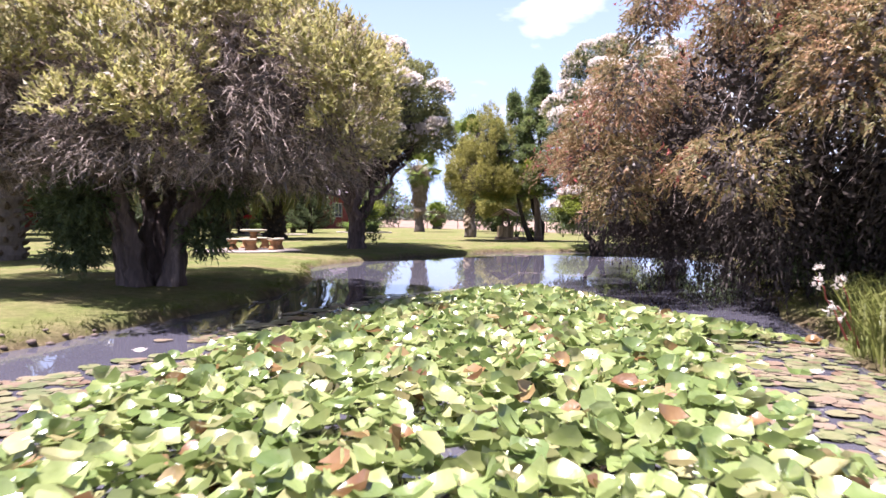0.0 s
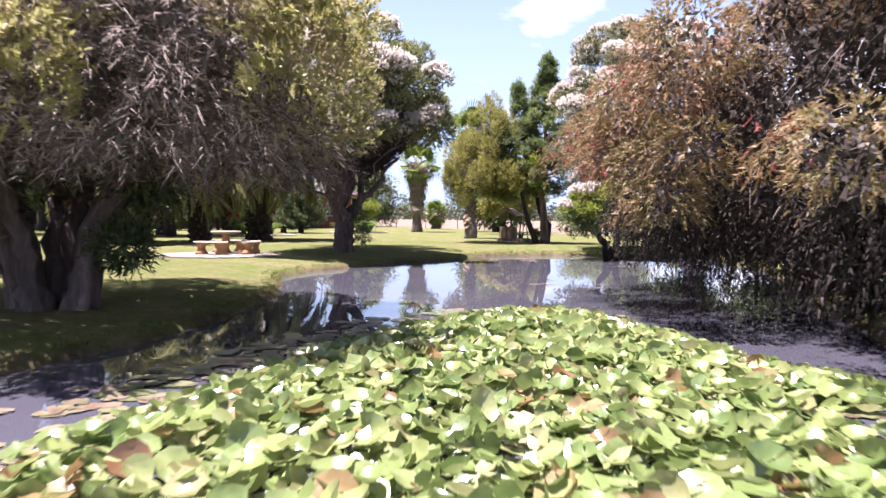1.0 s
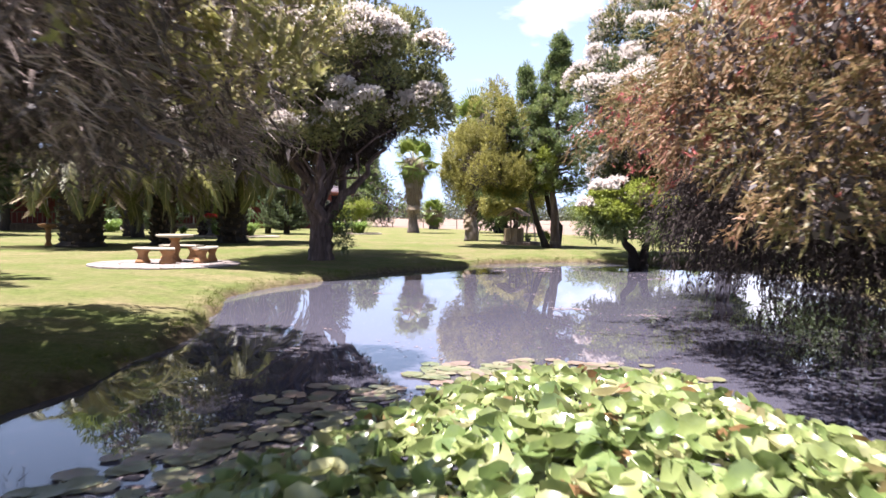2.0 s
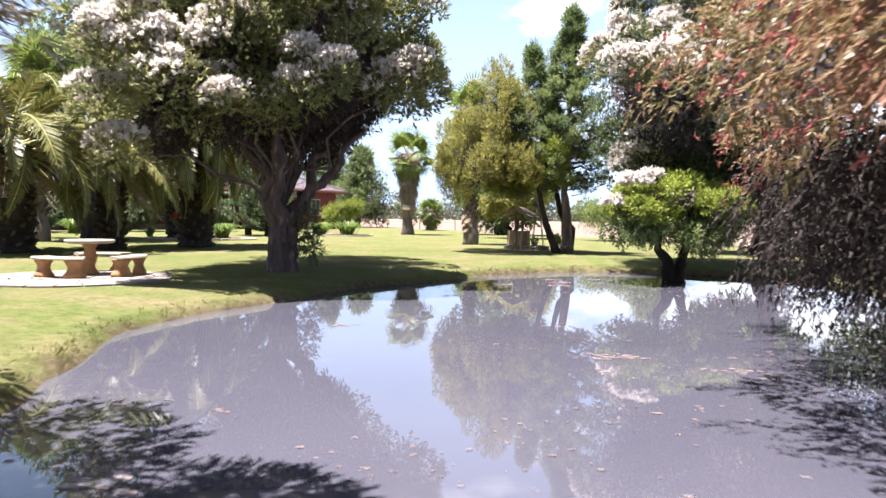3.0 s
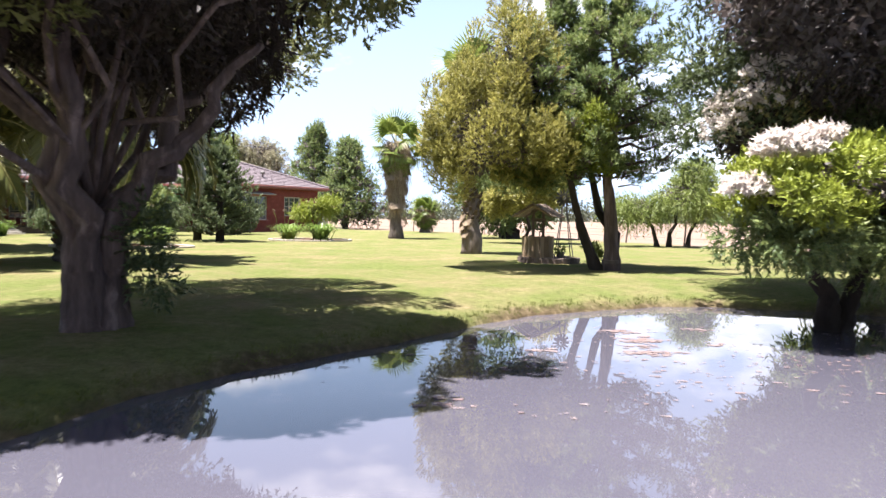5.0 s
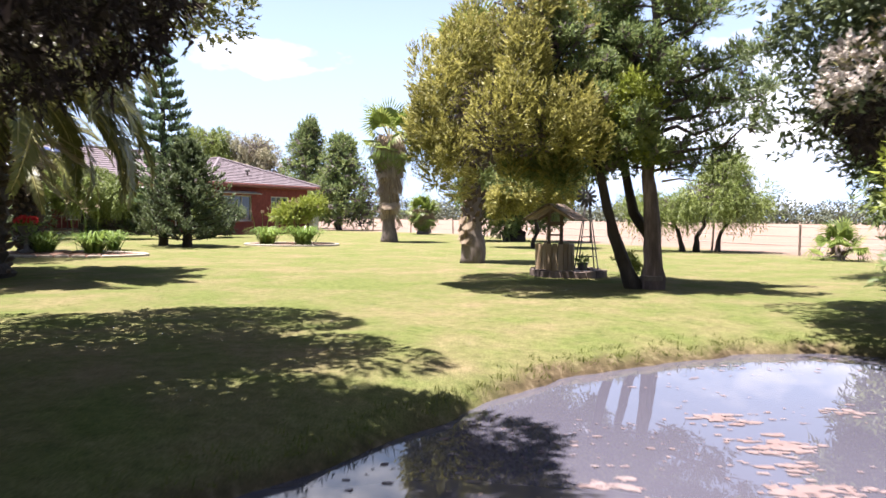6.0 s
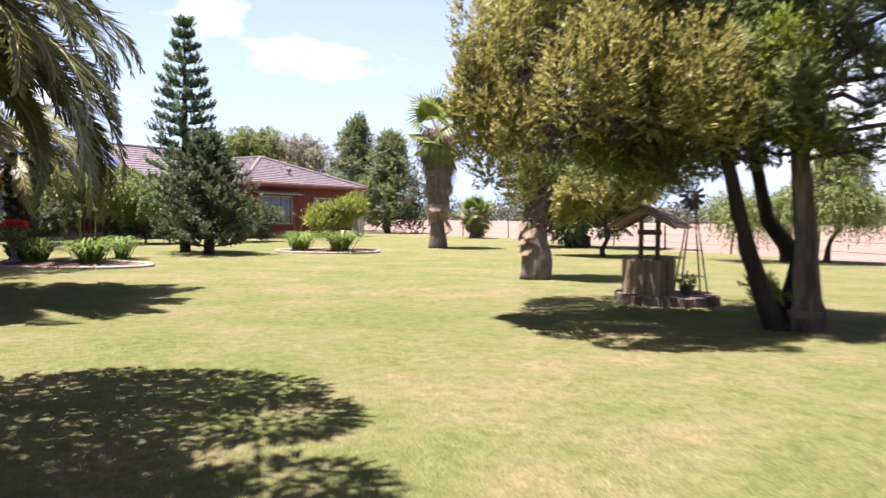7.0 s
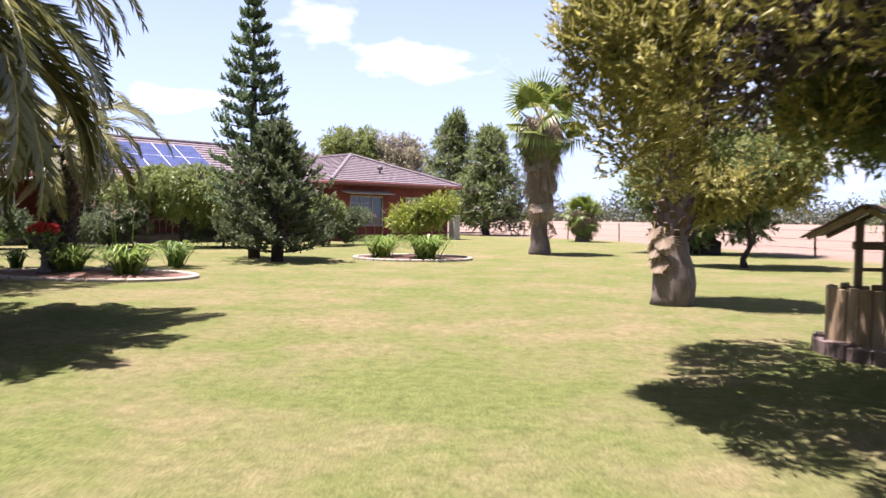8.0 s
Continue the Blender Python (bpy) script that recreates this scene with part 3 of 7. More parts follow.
def paperbark_near():
    rng = np.random.default_rng(11)
    x, y = -4.47, 11.6
    trunks = fan_trunk(rng, 0.30, 9, 3.2, 2.1, 10, 0.52)
    big = [(0.1, 0.2, 2.2, 3.2, 2.8, 2.5), (0.9, -1.7, 2.1, 1.6, 1.4, 1.6), (2.1, -1.6, 2.4, 1.35, 1.5, 1.5), (-1.4, -1.0, 2.1, 1.7, 1.4, 1.5), (-2.5, 0.0, 2.3, 1.5, 2.0, 1.6), (0.0, 1.8, 2.6, 2.2, 1.8, 1.8), (2.2, 0.8, 2.5, 1.35, 1.6, 1.5), (0.0, -0.3, 4.2, 1.9, 1.9, 1.0), (-2.6, -0.9, 2.6, 1.3, 1.2, 1.2)]
    sub, way = skin(big, 330, 0.42, rng, 0.8, -0.12, push=0.6)
    tuft = [b for b, w in zip(sub, way) if b[2] > 1.9 and rng.random() < 0.4 + 0.13 * (b[2] - 1.9)]
    o, n = shell(tuft, 20000, rng, 0.75, -0.3)
    lv = sprays(o, n + np.array([0, 0, 0.4]), 9, 0.13, 0.075, 0.032, rng, 0.7)
    o2, n2 = shell([(a, b, c, r * 0.93, q * 0.93, s * 0.93) for a, b, c, r, q, s in big], 15000, rng, 0.6)
    n2, o2 = n2[o2[:, 2] > 1.75], o2[o2[:, 2] > 1.75]
    tw = sprays(o2, n2 + np.array([0, 0, -0.35]), 8, 0.30, 0.16, 0.010, rng, 0.6, 0.3)
    # thatch: underside leaves coloured dark brown in place of the crown's own shade
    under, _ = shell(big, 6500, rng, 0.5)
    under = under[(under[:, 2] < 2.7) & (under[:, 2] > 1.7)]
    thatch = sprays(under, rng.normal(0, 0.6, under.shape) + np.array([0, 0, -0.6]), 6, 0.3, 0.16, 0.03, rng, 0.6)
    low = [(-0.9, -0.2, 0.95, 0.45, 0.5, 0.36), (-0.7, -0.6, 1.4, 0.5, 0.5, 0.35), (-1.2, -0.3, 1.2, 0.42, 0.4, 0.32), (-1.0, -0.4, 0.55, 0.36, 0.35, 0.2), (0.9, -0.1, 0.75, 0.3, 0.3, 0.2), (1.0, 0.3, 1.6, 0.5, 0.5, 0.35)]
    o3, n3 = shell(low, 2000, rng, 0.3)
    lv3 = sprays(o3, n3, 12, 0.18, 0.09, 0.026, rng, 0.7, 0.1)
    o4, n4 = shell([s for s in tuft if s[0] > 0.4], 420, rng, 0.95, 0.3)
    bl = sprays(o4, n4, 22, 0.09, 0.05, 0.016, rng, 1.2)
    br = limbs((0, 0, 1.7), [(s[0] * 0.9, s[1] * 0.9, s[2]) for s in sub[::9]], 0.06, rng)
    # inner foliage: a brown that paints the gloom inside the crown
    leafy_tree("paperbark_tree", (x, y, 0), "multi-stemmed grey-green paperbark tree on the pond bank", BARK_PAPER,
               trunks + [("limb", b) for b in br],
               [("crown", lv, LEAF_MEL_NEAR, "grey-green leaves"), ("thatch", thatch, LEAF_BROWN_SHADE, "underside foliage with shade put into its brown"), ("low_foliage", lv3, LEAF_MEL, "dark green low shoots"), ("inner_foliage", core([(a, b, c + 0.5, r, q, 0.8 * t) for a, b, c, r, q, t in big], 12000, rng, 0.70, 0.14), LEAF_BROWN_SHADE, "inner foliage darkened for shade"), ("twig_mass", tw, TWIG, "bare grey hanging twigs"), ("blossom", bl, BLOSSOM, "faded cream blossom")])


def paperbark_flowering(place, seed, big, label, stems, base_r, height, spread, n_leaf, n_flower, flower_side, leaf_mat, share=0.2, pale=0.0, lumps_n=300, size=0.6, lift=0.3, fronts=()):
    """Rounded clumps of fine leaves on a fanning trunk; the clumps on the sunny side are capped with blossom."""
    rng = np.random.default_rng(seed)
    trunks = fan_trunk(rng, base_r, stems, height, spread)
    sub, way = skin(big, lumps_n, size, rng, 0.8, -0.7, push=0.75)
    sub, way = [(a, b, c, r, r, r * 0.85) for a, b, c, r in fronts] + sub, np.vstack([np.tile([-0.25, -0.5, 0.85], (len(fronts), 1)), way])
    o, n = shell(sub, n_leaf, rng, 0.72, -0.45)
    lv = sprays(o, n + np.array([0, 0, 0.3]), 9, 0.11, 0.068, 0.032, rng, 0.7)
    old = [b for b in sub if b[0] < -1.4 and b[1] < 0.6 and rng.random() < pale]
    side = unit(np.array(flower_side))
    # underside leaves coloured near black, standing in for shade below the crown
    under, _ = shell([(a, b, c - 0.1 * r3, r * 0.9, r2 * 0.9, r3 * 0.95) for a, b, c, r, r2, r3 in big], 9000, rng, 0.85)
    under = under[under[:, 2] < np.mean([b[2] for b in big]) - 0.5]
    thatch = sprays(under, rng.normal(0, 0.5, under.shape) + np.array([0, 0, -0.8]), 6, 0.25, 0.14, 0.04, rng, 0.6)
    mid = np.mean([b[2] for b in big])
    score = [-float(np.dot(w, side) + lift * (b[2] - mid) + rng.normal(0, 0.25)) for b, w in zip(sub, way)]
    first = np.argsort(score)[: int(len(sub) * share)]
    first = sorted(set(first.tolist()) | set(range(len(fronts))))
    lit = [sub[k] for k in first]
    heads = []
    for k in first:
        a, b, c, r, r2, r3 = sub[k]
        for _ in range(14):
            d = unit(way[k] + np.array([0, 0, 0.6]) + rng.normal(0, 0.6, 3))
            heads.append((a + d[0] * r, b + d[1] * r, c + d[2] * r3, 0.13 + 0.07 * rng.random(), 0.13 + 0.07 * rng.random(), 0.12))
    o2, n2 = shell(heads, n_flower, rng, 0.75, -0.5)
    bl = sprays(o2, n2, 9, 0.055, 0.058, 0.04, rng, 0.9)
    ring = [(a, b, c - 0.06, r * 0.98, r2 * 0.98, r3 * 0.95) for a, b, c, r, r2, r3 in lit] + old
    op, np_ = shell(ring, 7000, rng, 0.85, -0.3)
    faded = sprays(op, np_ + np.array([0, 0, 0.3]), 9, 0.11, 0.055, 0.022, rng, 0.7)
    o3, n3 = shell([(a, b, c, r * 0.8, q * 0.8, s * 0.8) for a, b, c, r, q, s in big], 4500, rng, 0.3)
    tw = sprays(o3, n3 * 0.5 + np.array([0, 0, -0.3]), 4, 0.35, 0.24, 0.010, rng, 0.6, 0.2)
    os, ns = shell([(0.5, 0.1, 0.95, 0.22, 0.25, 0.5), (0.6, 0.2, 0.5, 0.22, 0.25, 0.2)], 260, rng, 0.3)
    shoots = sprays(os, ns, 9, 0.15, 0.08, 0.025, rng, 0.7, 0.1)
    br = limbs((0, 0, height * 0.35), [(s[0] * 0.9, s[1] * 0.9, s[2]) for s in sub[1:len(fronts):3] + sub[len(fronts)::12]], base_r * 0.13, rng)
    # inner foliage carries the shade between the clumps in its brown
    crowns = [("crown", lv, leaf_mat, "dense dark green leaves"), ("inner_foliage", core(big, 22000, rng, 0.84, 0.17), LEAF_BROWN_SHADE, "inner foliage darkened for shade"), ("clump_foliage", core(sub, 14000, rng, 0.86, 0.12), leaf_mat, "dense leaves inside the clumps"), ("blossom", bl, BLOSSOM, "cream-white fluffy blossom"), ("twig_mass", tw, LEAF_BROWN_SHADE, "brown hanging twigs"), ("thatch", thatch, LEAF_SHADE, "underside foliage with shade put into its brown"), ("low_foliage", shoots, LEAF_MEL, "dark green low shoots"), ("faded_foliage", faded, LEAF_MEL_NEAR, "yellow-olive leaves below the blossom")]
    leafy_tree("paperbark_tree", place, label, BARK_PAPER, trunks + [("limb", b) for b in br], crowns)


def bottlebrush(place, seed, big, clumps, n_leaf, n_plume, n_flower, label, trunk_to, curtain=()):
    """A weeping crown of drooping plumes over a twiggy inside, its shade put into the leaf colour."""
    rng = np.random.default_rng(seed)
    trunks = []
    for tip in trunk_to:
        p = bent((rng.normal(0, 0.15), rng.normal(0, 0.15), -0.1), tip, 0.4, 0.5, 9, rng)
        trunks.append(("trunk", tube(p, taper(0.17, 0.03, 9, 0.4), 10, 0.06, rng, 3)))
    sub, way = skin(big, clumps, 0.54, rng, 0.8, -0.22, push=0.6)
    sub = [b for b, w in zip(sub, way) if w[0] < 0.6 and not (b[1] > -0.6 and b[2] < 2.2)]
    o, n = shell(sub, n_leaf, rng, 0.72, -0.75)
    lv = sprays(o, n * np.array([1, 1, 0.6]) + np.array([0, 0, -0.25]), 9, 0.13, 0.062, 0.026, rng, 0.65, 0.3)
    hang, feet, ways = plumes(sub, n_plume, 16, rng, 0.55, 0.10, 9, 0.15, (0.06, 0.02), -0.5)
    # clump fill and core are browned and darkened to stand for inner shade
    fill = core([(a, b, c - 0.08, r, q, t) for a, b, c, r, q, t in sub], 18000, rng, 0.84, 0.11)
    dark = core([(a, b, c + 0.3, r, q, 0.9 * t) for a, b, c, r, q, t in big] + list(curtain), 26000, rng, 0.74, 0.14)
    crowns = [("crown", lv, LEAF_BOTTLE, "weeping olive and rust-tinged leaves"), ("hanging_plume", hang, LEAF_BOTTLE, "hanging leafy tips"), ("clump_foliage", fill, LEAF_BROWN_SHADE, "leaves inside the clumps, browned for shade"), ("core_foliage", dark, LEAF_SHADE, "inner foliage darkened for shade")]
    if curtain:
        # hanging inner leaves get their darkness from the colour, as painted shade
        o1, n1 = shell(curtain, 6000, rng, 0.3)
        crowns.append(("inner_foliage", sprays(o1, n1 * 0.4 + np.array([0, 0, -0.7]), 8, 0.45, 0.11, 0.03, rng, 0.6, 0.4), LEAF_SHADE, "hanging foliage darkened as painted shade"))
    keep = rng.random(len(feet)) < np.interp(feet[:, 1], [-5.0, -1.5, 1.0], [0.08, 0.4, 0.95])
    tips = (feet + ways * 0.3)[keep]
    o2 = np.repeat(tips, 9, axis=0)[:n_flower]
    o2 = o2 + rng.normal(0, 0.15, o2.shape)
    crowns.append(("blossom", sprays(o2, rng.normal(0, 0.5, o2.shape) + np.array([0, 0, -0.7]), 12, 0.08, 0.042, 0.018, rng, 1.2), BLOSSOM_RED, "red bottlebrush flowers"))
    o3, n3 = shell(big, 800, rng, 0.8)
    n3, o3 = n3[o3[:, 2] > 1.9], o3[o3[:, 2] > 1.9]
    crowns.append(("twig_mass", sprays(o3, n3 * 0.5 + np.array([0, 0, -0.8]), 5, 0.5, 0.26, 0.007, rng, 0.4, 0.4), TWIG, "thin grey twigs"))
    br = limbs((0, 0, 1.0), [(s[0] * 0.9, s[1] * 0.9, s[2]) for s in sub[::10]], 0.06, rng)
    leafy_tree("bottlebrush_tree", place, label, BARK_DARK, trunks + [("limb", b) for b in br], crowns)


def finer(p):
    p = np.array(p, float)
    k = np.arange(len(p))
    q = np.linspace(0, len(p) - 1, 3 * len(p) - 2)
    return np.column_stack([np.interp(q, k, p[:, j]) for j in range(3)])


def plain_tree(name, place, seed, big, label, leaf_mat, trunk_paths, r0, n_leaf, lump=0.5, each=16, leaf=(0.16, 0.05), stem=0.3, up=0.3, droop=0.0, bark=BARK_DARK, category="tree", leaves=8, splay=0.8, limb_every=6, fork=1.2, inner=0.4, inner_n=1500, extra=(), spread=0.88, tall=0.75, hull=False):
    extra = list(extra)
    rng = np.random.default_rng(seed)
    trunks = [("trunk", tube(finer(p), taper(r0, r0 * 0.25, 3 * len(p) - 2, 0.35), 12, 0.11, rng, 4)) for p in trunk_paths]
    sub = skin(big, each * len(big), lump, rng, tall)[0] if hull else lumps(big, each, lump, rng, spread, -0.8, tall)
    o, n = shell(sub, n_leaf, rng, inner)
    lv = sprays(o, n + np.array([0, 0, up]), leaves, stem, leaf[0], leaf[1], rng, splay, droop)
    br = []
    for s in sub[::limb_every]:
        tgt = np.array(s[:3])
        p = min(trunk_paths, key=lambda q: np.linalg.norm(np.array(q[-1])[:2] - tgt[:2]))
        zs = np.array([v[2] for v in p])
        k = int(np.argmin(np.abs(zs - max(fork, tgt[2] - 0.7))))
        br.append(tube(bent(p[k], tgt * np.array([0.95, 0.95, 1]), 0.1, 0.4, 6, rng), taper(r0 * 0.28, 0.012, 6), 6, 0.05, rng))
    # inner leaves are browned to paint the shade within the crown
    return leafy_tree(name, place, label, bark, trunks + [("limb", b) for b in br], [("crown", lv, leaf_mat, ""), ("inner_foliage", core(big, inner_n, rng, 0.72, lump * 0.45), LEAF_BROWN_SHADE, "")] + extra, category)


paperbark_near()
# blossoming boughs that stand out from the front of the crown: place and radius
FRONT_CLUMPS = [(-2.03, -3.36, 3.95, 0.5), (-1.67, -3.36, 3.59, 0.54), (-0.95, -3.36, 3.23, 0.65), (-2.15, -3.36, 2.93, 0.5), (-1.85, -3.36, 2.15, 0.43), (-1.19, -3.36, 3.95, 0.36), (0.08, -2.76, 4.53, 0.68), (1.02, -2.76, 3.84, 0.34), (0.96, -2.76, 3.21, 0.45), (1.59, -2.76, 3.59, 0.38), (-0.05, -3.36, 2.99, 0.32), (1.72, -0.86, 5.41, 0.61), (2.96, -0.86, 5.26, 0.44), (2.89, -0.86, 3.95, 0.48), (-1.49, -3.36, 4.37, 0.36), (2.38, -0.86, 3.66, 0.57), (1.02, -2.76, 4.85, 0.45)]
paperbark_flowering((-3.08, 25.6, 0), 21,
                    [(0.2, 0.3, 4.4, 2.4, 2.7, 1.6), (-0.9, -1.8, 3.7, 1.1, 1.3, 1.0), (0.7, -1.3, 4.3, 1.2, 1.2, 1.1), (-1.6, -2.0, 2.9, 0.55, 0.7, 0.5), (1.3, 0.2, 4.6, 1.1, 1.6, 0.95), (-0.5, 3.0, 3.9, 2.0, 2.2, 1.4), (-0.8, 0.3, 5.6, 1.6, 1.7, 1.2), (0.9, -0.6, 5.4, 1.3, 1.5, 0.9), (-1.8, -0.6, 4.2, 0.8, 1.3, 0.9)],
                    "spreading paperbark tree with fluffy white blossom on the lawn", 5, 0.35, 3.6, 1.9, 27000, 20000, (-0.2, -0.9, 0.0), LEAF_MEL_FLOWER, 0.3, 0.35, 105, 0.6, 0.5, FRONT_CLUMPS)
paperbark_flowering((9.9, 32.0, 0), 22,
                    [(-2.6, -1.9, 4.6, 2.4, 2.6, 1.8), (-4.6, -3.2, 4.6, 1.0, 1.1, 1.2), (-3.7, -3.8, 4.0, 1.3, 1.0, 1.0), (-1.0, -2.6, 3.7, 1.7, 1.7, 1.2), (-1.6, -3.4, 2.7, 1.0, 0.9, 0.5), (-3.2, -1.4, 2.9, 1.5, 1.5, 0.8), (-1.6, -1.4, 2.6, 1.7, 1.5, 0.8), (-2.5, -1.3, 6.4, 2.1, 1.9, 1.2)],
                    "tall dark paperbark tree crowded with cream blossom at the pond's edge", 3, 0.26, 4.6, 1.6, 19000, 12000, (-0.7, -0.7, 0.3), LEAF_MEL, 0.3, 0.0, 150)


def shrub_blossom():
    rng = np.random.default_rng(24)
    o, n = shell([(-1.35, -1.5, 2.2, 0.36, 0.32, 0.2), (-1.75, -1.4, 1.75, 0.28, 0.26, 0.15), (-1.0, -1.5, 2.35, 0.22, 0.22, 0.12)], 520, rng, 0.7, 0.0)
    return sprays(o, n, 14, 0.08, 0.07, 0.04, rng, 1.1)


def shrub_skirt():
    rng = np.random.default_rng(25)
    sub = lumps([(-0.2, -0.8, 1.3, 1.3, 1.1, 0.34), (-1.1, -1.1, 1.25, 0.6, 0.6, 0.3), (0.6, -0.6, 1.1, 0.6, 0.6, 0.3)], 16, 0.28, rng, 0.95, -0.9)
    o, n = shell(sub, 2600, rng, 0.5)
    return sprays(o, n + np.array([0, 0, -0.1]), 9, 0.16, 0.08, 0.03, rng, 0.7, 0.1)


plain_tree("flowering_shrub", (5.9, 28.0, -0.2), 23, [(-0.3, -0.9, 1.9, 1.15, 1.1, 0.36), (-1.1, -1.2, 1.7, 0.6, 0.7, 0.34), (0.7, -0.8, 1.75, 0.75, 0.8, 0.32)],
           "bright yellow-green shrub tree leaning over the water", LEAF_SHRUB, [bent((0.05, 0, -0.2), (0.3, -0.6, 1.5), 0, 0.3, 6), bent((-0.05, 0, -0.2), (-0.7, -0.8, 1.5), 0, 0.3, 6)], 0.17, 6000, 0.26, 15, (0.075, 0.03), 0.13, 0.7, bark=BARK_DARK, category="shrub", fork=0.6, spread=1.02, tall=0.6,
           extra=[("lower_foliage", shrub_skirt(), LEAF_PINE, "dark green lower leaves"), ("blossom", shrub_blossom(), BLOSSOM, "white fluffy blossom")])

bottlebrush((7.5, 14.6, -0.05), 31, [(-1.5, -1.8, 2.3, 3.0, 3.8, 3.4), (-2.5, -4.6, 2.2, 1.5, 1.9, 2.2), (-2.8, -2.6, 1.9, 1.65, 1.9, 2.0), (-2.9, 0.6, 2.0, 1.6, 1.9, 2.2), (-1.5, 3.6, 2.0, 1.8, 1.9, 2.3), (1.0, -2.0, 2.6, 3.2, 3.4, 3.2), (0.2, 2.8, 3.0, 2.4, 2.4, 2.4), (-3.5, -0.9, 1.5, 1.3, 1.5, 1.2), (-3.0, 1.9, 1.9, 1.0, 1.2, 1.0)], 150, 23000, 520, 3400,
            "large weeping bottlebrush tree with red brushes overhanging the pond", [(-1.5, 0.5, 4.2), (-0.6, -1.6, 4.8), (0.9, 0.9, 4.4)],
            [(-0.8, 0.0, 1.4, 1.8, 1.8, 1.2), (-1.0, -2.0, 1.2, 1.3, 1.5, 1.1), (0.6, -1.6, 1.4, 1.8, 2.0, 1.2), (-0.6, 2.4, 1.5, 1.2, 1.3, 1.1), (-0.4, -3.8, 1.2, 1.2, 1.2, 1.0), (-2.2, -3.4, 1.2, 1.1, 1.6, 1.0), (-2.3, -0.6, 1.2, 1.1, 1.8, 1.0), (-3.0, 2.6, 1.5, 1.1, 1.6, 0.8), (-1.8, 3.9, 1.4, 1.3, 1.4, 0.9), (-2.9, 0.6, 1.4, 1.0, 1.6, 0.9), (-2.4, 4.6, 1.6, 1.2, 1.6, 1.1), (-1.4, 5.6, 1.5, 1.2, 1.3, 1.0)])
bottlebrush((8.2, 9.6, 0), 32, [(-0.6, 0.2, 3.6, 2.6, 2.6, 2.4), (-1.4, -0.8, 3.0, 1.6, 1.8, 1.6)], 40, 5000, 200, 60,
            "brownish weeping bottlebrush tree with bare inner twigs on the bank", [(-0.7, 0.2, 4.5), (0.3, 0.5, 4.4)], [(-0.4, 0.0, 1.7, 2.2, 2.2, 1.1)])

def conifer(name, place, seed, label, leaf_mat, path, r0, reach, boughs, n_leaf, leaf=(0.09, 0.03), stem=0.16, rise=0.35, up=0.8, lump=0.2, bias=(0.0, 0.0), bark=BARK_DARK, leaves=9, splay=0.6, inner_n=1500, per=5, bare=0.3, extra=()):
    """A trunk along a path with boughs that shorten towards the tip (reach: height and length), each carrying tufts."""
    rng = np.random.default_rng(seed)
    p = finer(path)
    zs, low, top = p[:, 2], reach[0][0], reach[-1][0]
    trunks = [("trunk", tube(p, taper(r0, r0 * 0.12, len(p), 0.35), 12, 0.09, rng, 4))]
    tuft = []
    for k in range(boughs):
        z = low + (top - low) * (k + rng.random()) / boughs
        a = k * 2.39996 + rng.normal(0, 0.25)
        d = np.array([math.cos(a), math.sin(a), 0.0])
        R = float(np.interp(z, [q[0] for q in reach], [q[1] for q in reach])) * (1 + bias[0] * d[0] + bias[1] * d[1]) * (0.72 + 0.45 * rng.random())
        zr = z - rise * R * 0.55
        root = np.array([np.interp(zr, zs, p[:, j]) for j in range(3)])
        t = np.linspace(0, 1, 6)
        q = root + np.outer(t * R, d) + np.outer(rise * R * t ** 1.5, [0, 0, 1.0])
        q[1:-1] += rng.normal(0, 0.04, (4, 3)) * R
        trunks.append(("limb", tube(q, taper(max(0.012, min(r0 * 0.35, 0.022 * R)), 0.006, 6), 5, 0.05, rng)))
        for j in range(per):
            s = bare + (1 - bare) * (j + rng.random()) / per
            c = np.array([np.interp(s, t, q[:, i]) for i in range(3)]) + rng.normal(0, lump * 0.45, 3)
            r = lump * (0.7 + 0.6 * rng.random()) * (1.15 - 0.4 * s)
            tuft.append((*c, r, r, r * 0.85))
    tip = p[-1]
    tuft += [(tip[0], tip[1], tip[2] - 0.22 * i, 0.05 + 0.035 * i, 0.05 + 0.035 * i, 0.2) for i in range(4)]
    o, n = shell(tuft, n_leaf, rng, 0.35)
    lv = sprays(o, n + np.array([0, 0, up]), leaves, stem, leaf[0], leaf[1], rng, splay)
    # shade behind the tufts is painted by the brown inner leaves
    return leafy_tree(name, place, label, bark, trunks, [("crown", lv, leaf_mat, ""), ("inner_foliage", core(tuft[::2], inner_n, rng, 0.8, lump * 0.8), LEAF_BROWN_SHADE, "")] + list(extra))


# the group of pines and golden cypresses beside the well
tall_pine = conifer("pine_tree", (4.46, 35.25, 0), 42, "tall dark pine with bare lower trunk ringed by white paint", LEAF_PINE, bent((0.0, 0, -0.1), (0.15, 0.2, 8.3), 0, 0.12, 12), 0.155,
        [(2.2, 1.3), (3.0, 1.8), (4.4, 1.95), (5.4, 1.3), (6.8, 0.7), (8.2, 0.12)], 58, 11500, (0.085, 0.026), 0.15, 0.2, 0.9, 0.17, (0.22, 0.1), bark=BARK_PAPER, per=6, inner_n=2200)
DEAD_TWIG = [((0.12, -0.05, 2.15), (0.1, -0.16, 2.75), (0.07, -0.2, 3.1), (-0.08, -0.22, 3.34), (-0.3, -0.22, 3.38)), ((0.15, -0.1, 2.3), (0.5, -0.3, 2.36), (0.9, -0.45, 2.5), (1.3, -0.55, 2.72)), ((0.12, -0.1, 1.98), (0.35, -0.35, 2.02), (0.6, -0.5, 1.98))]
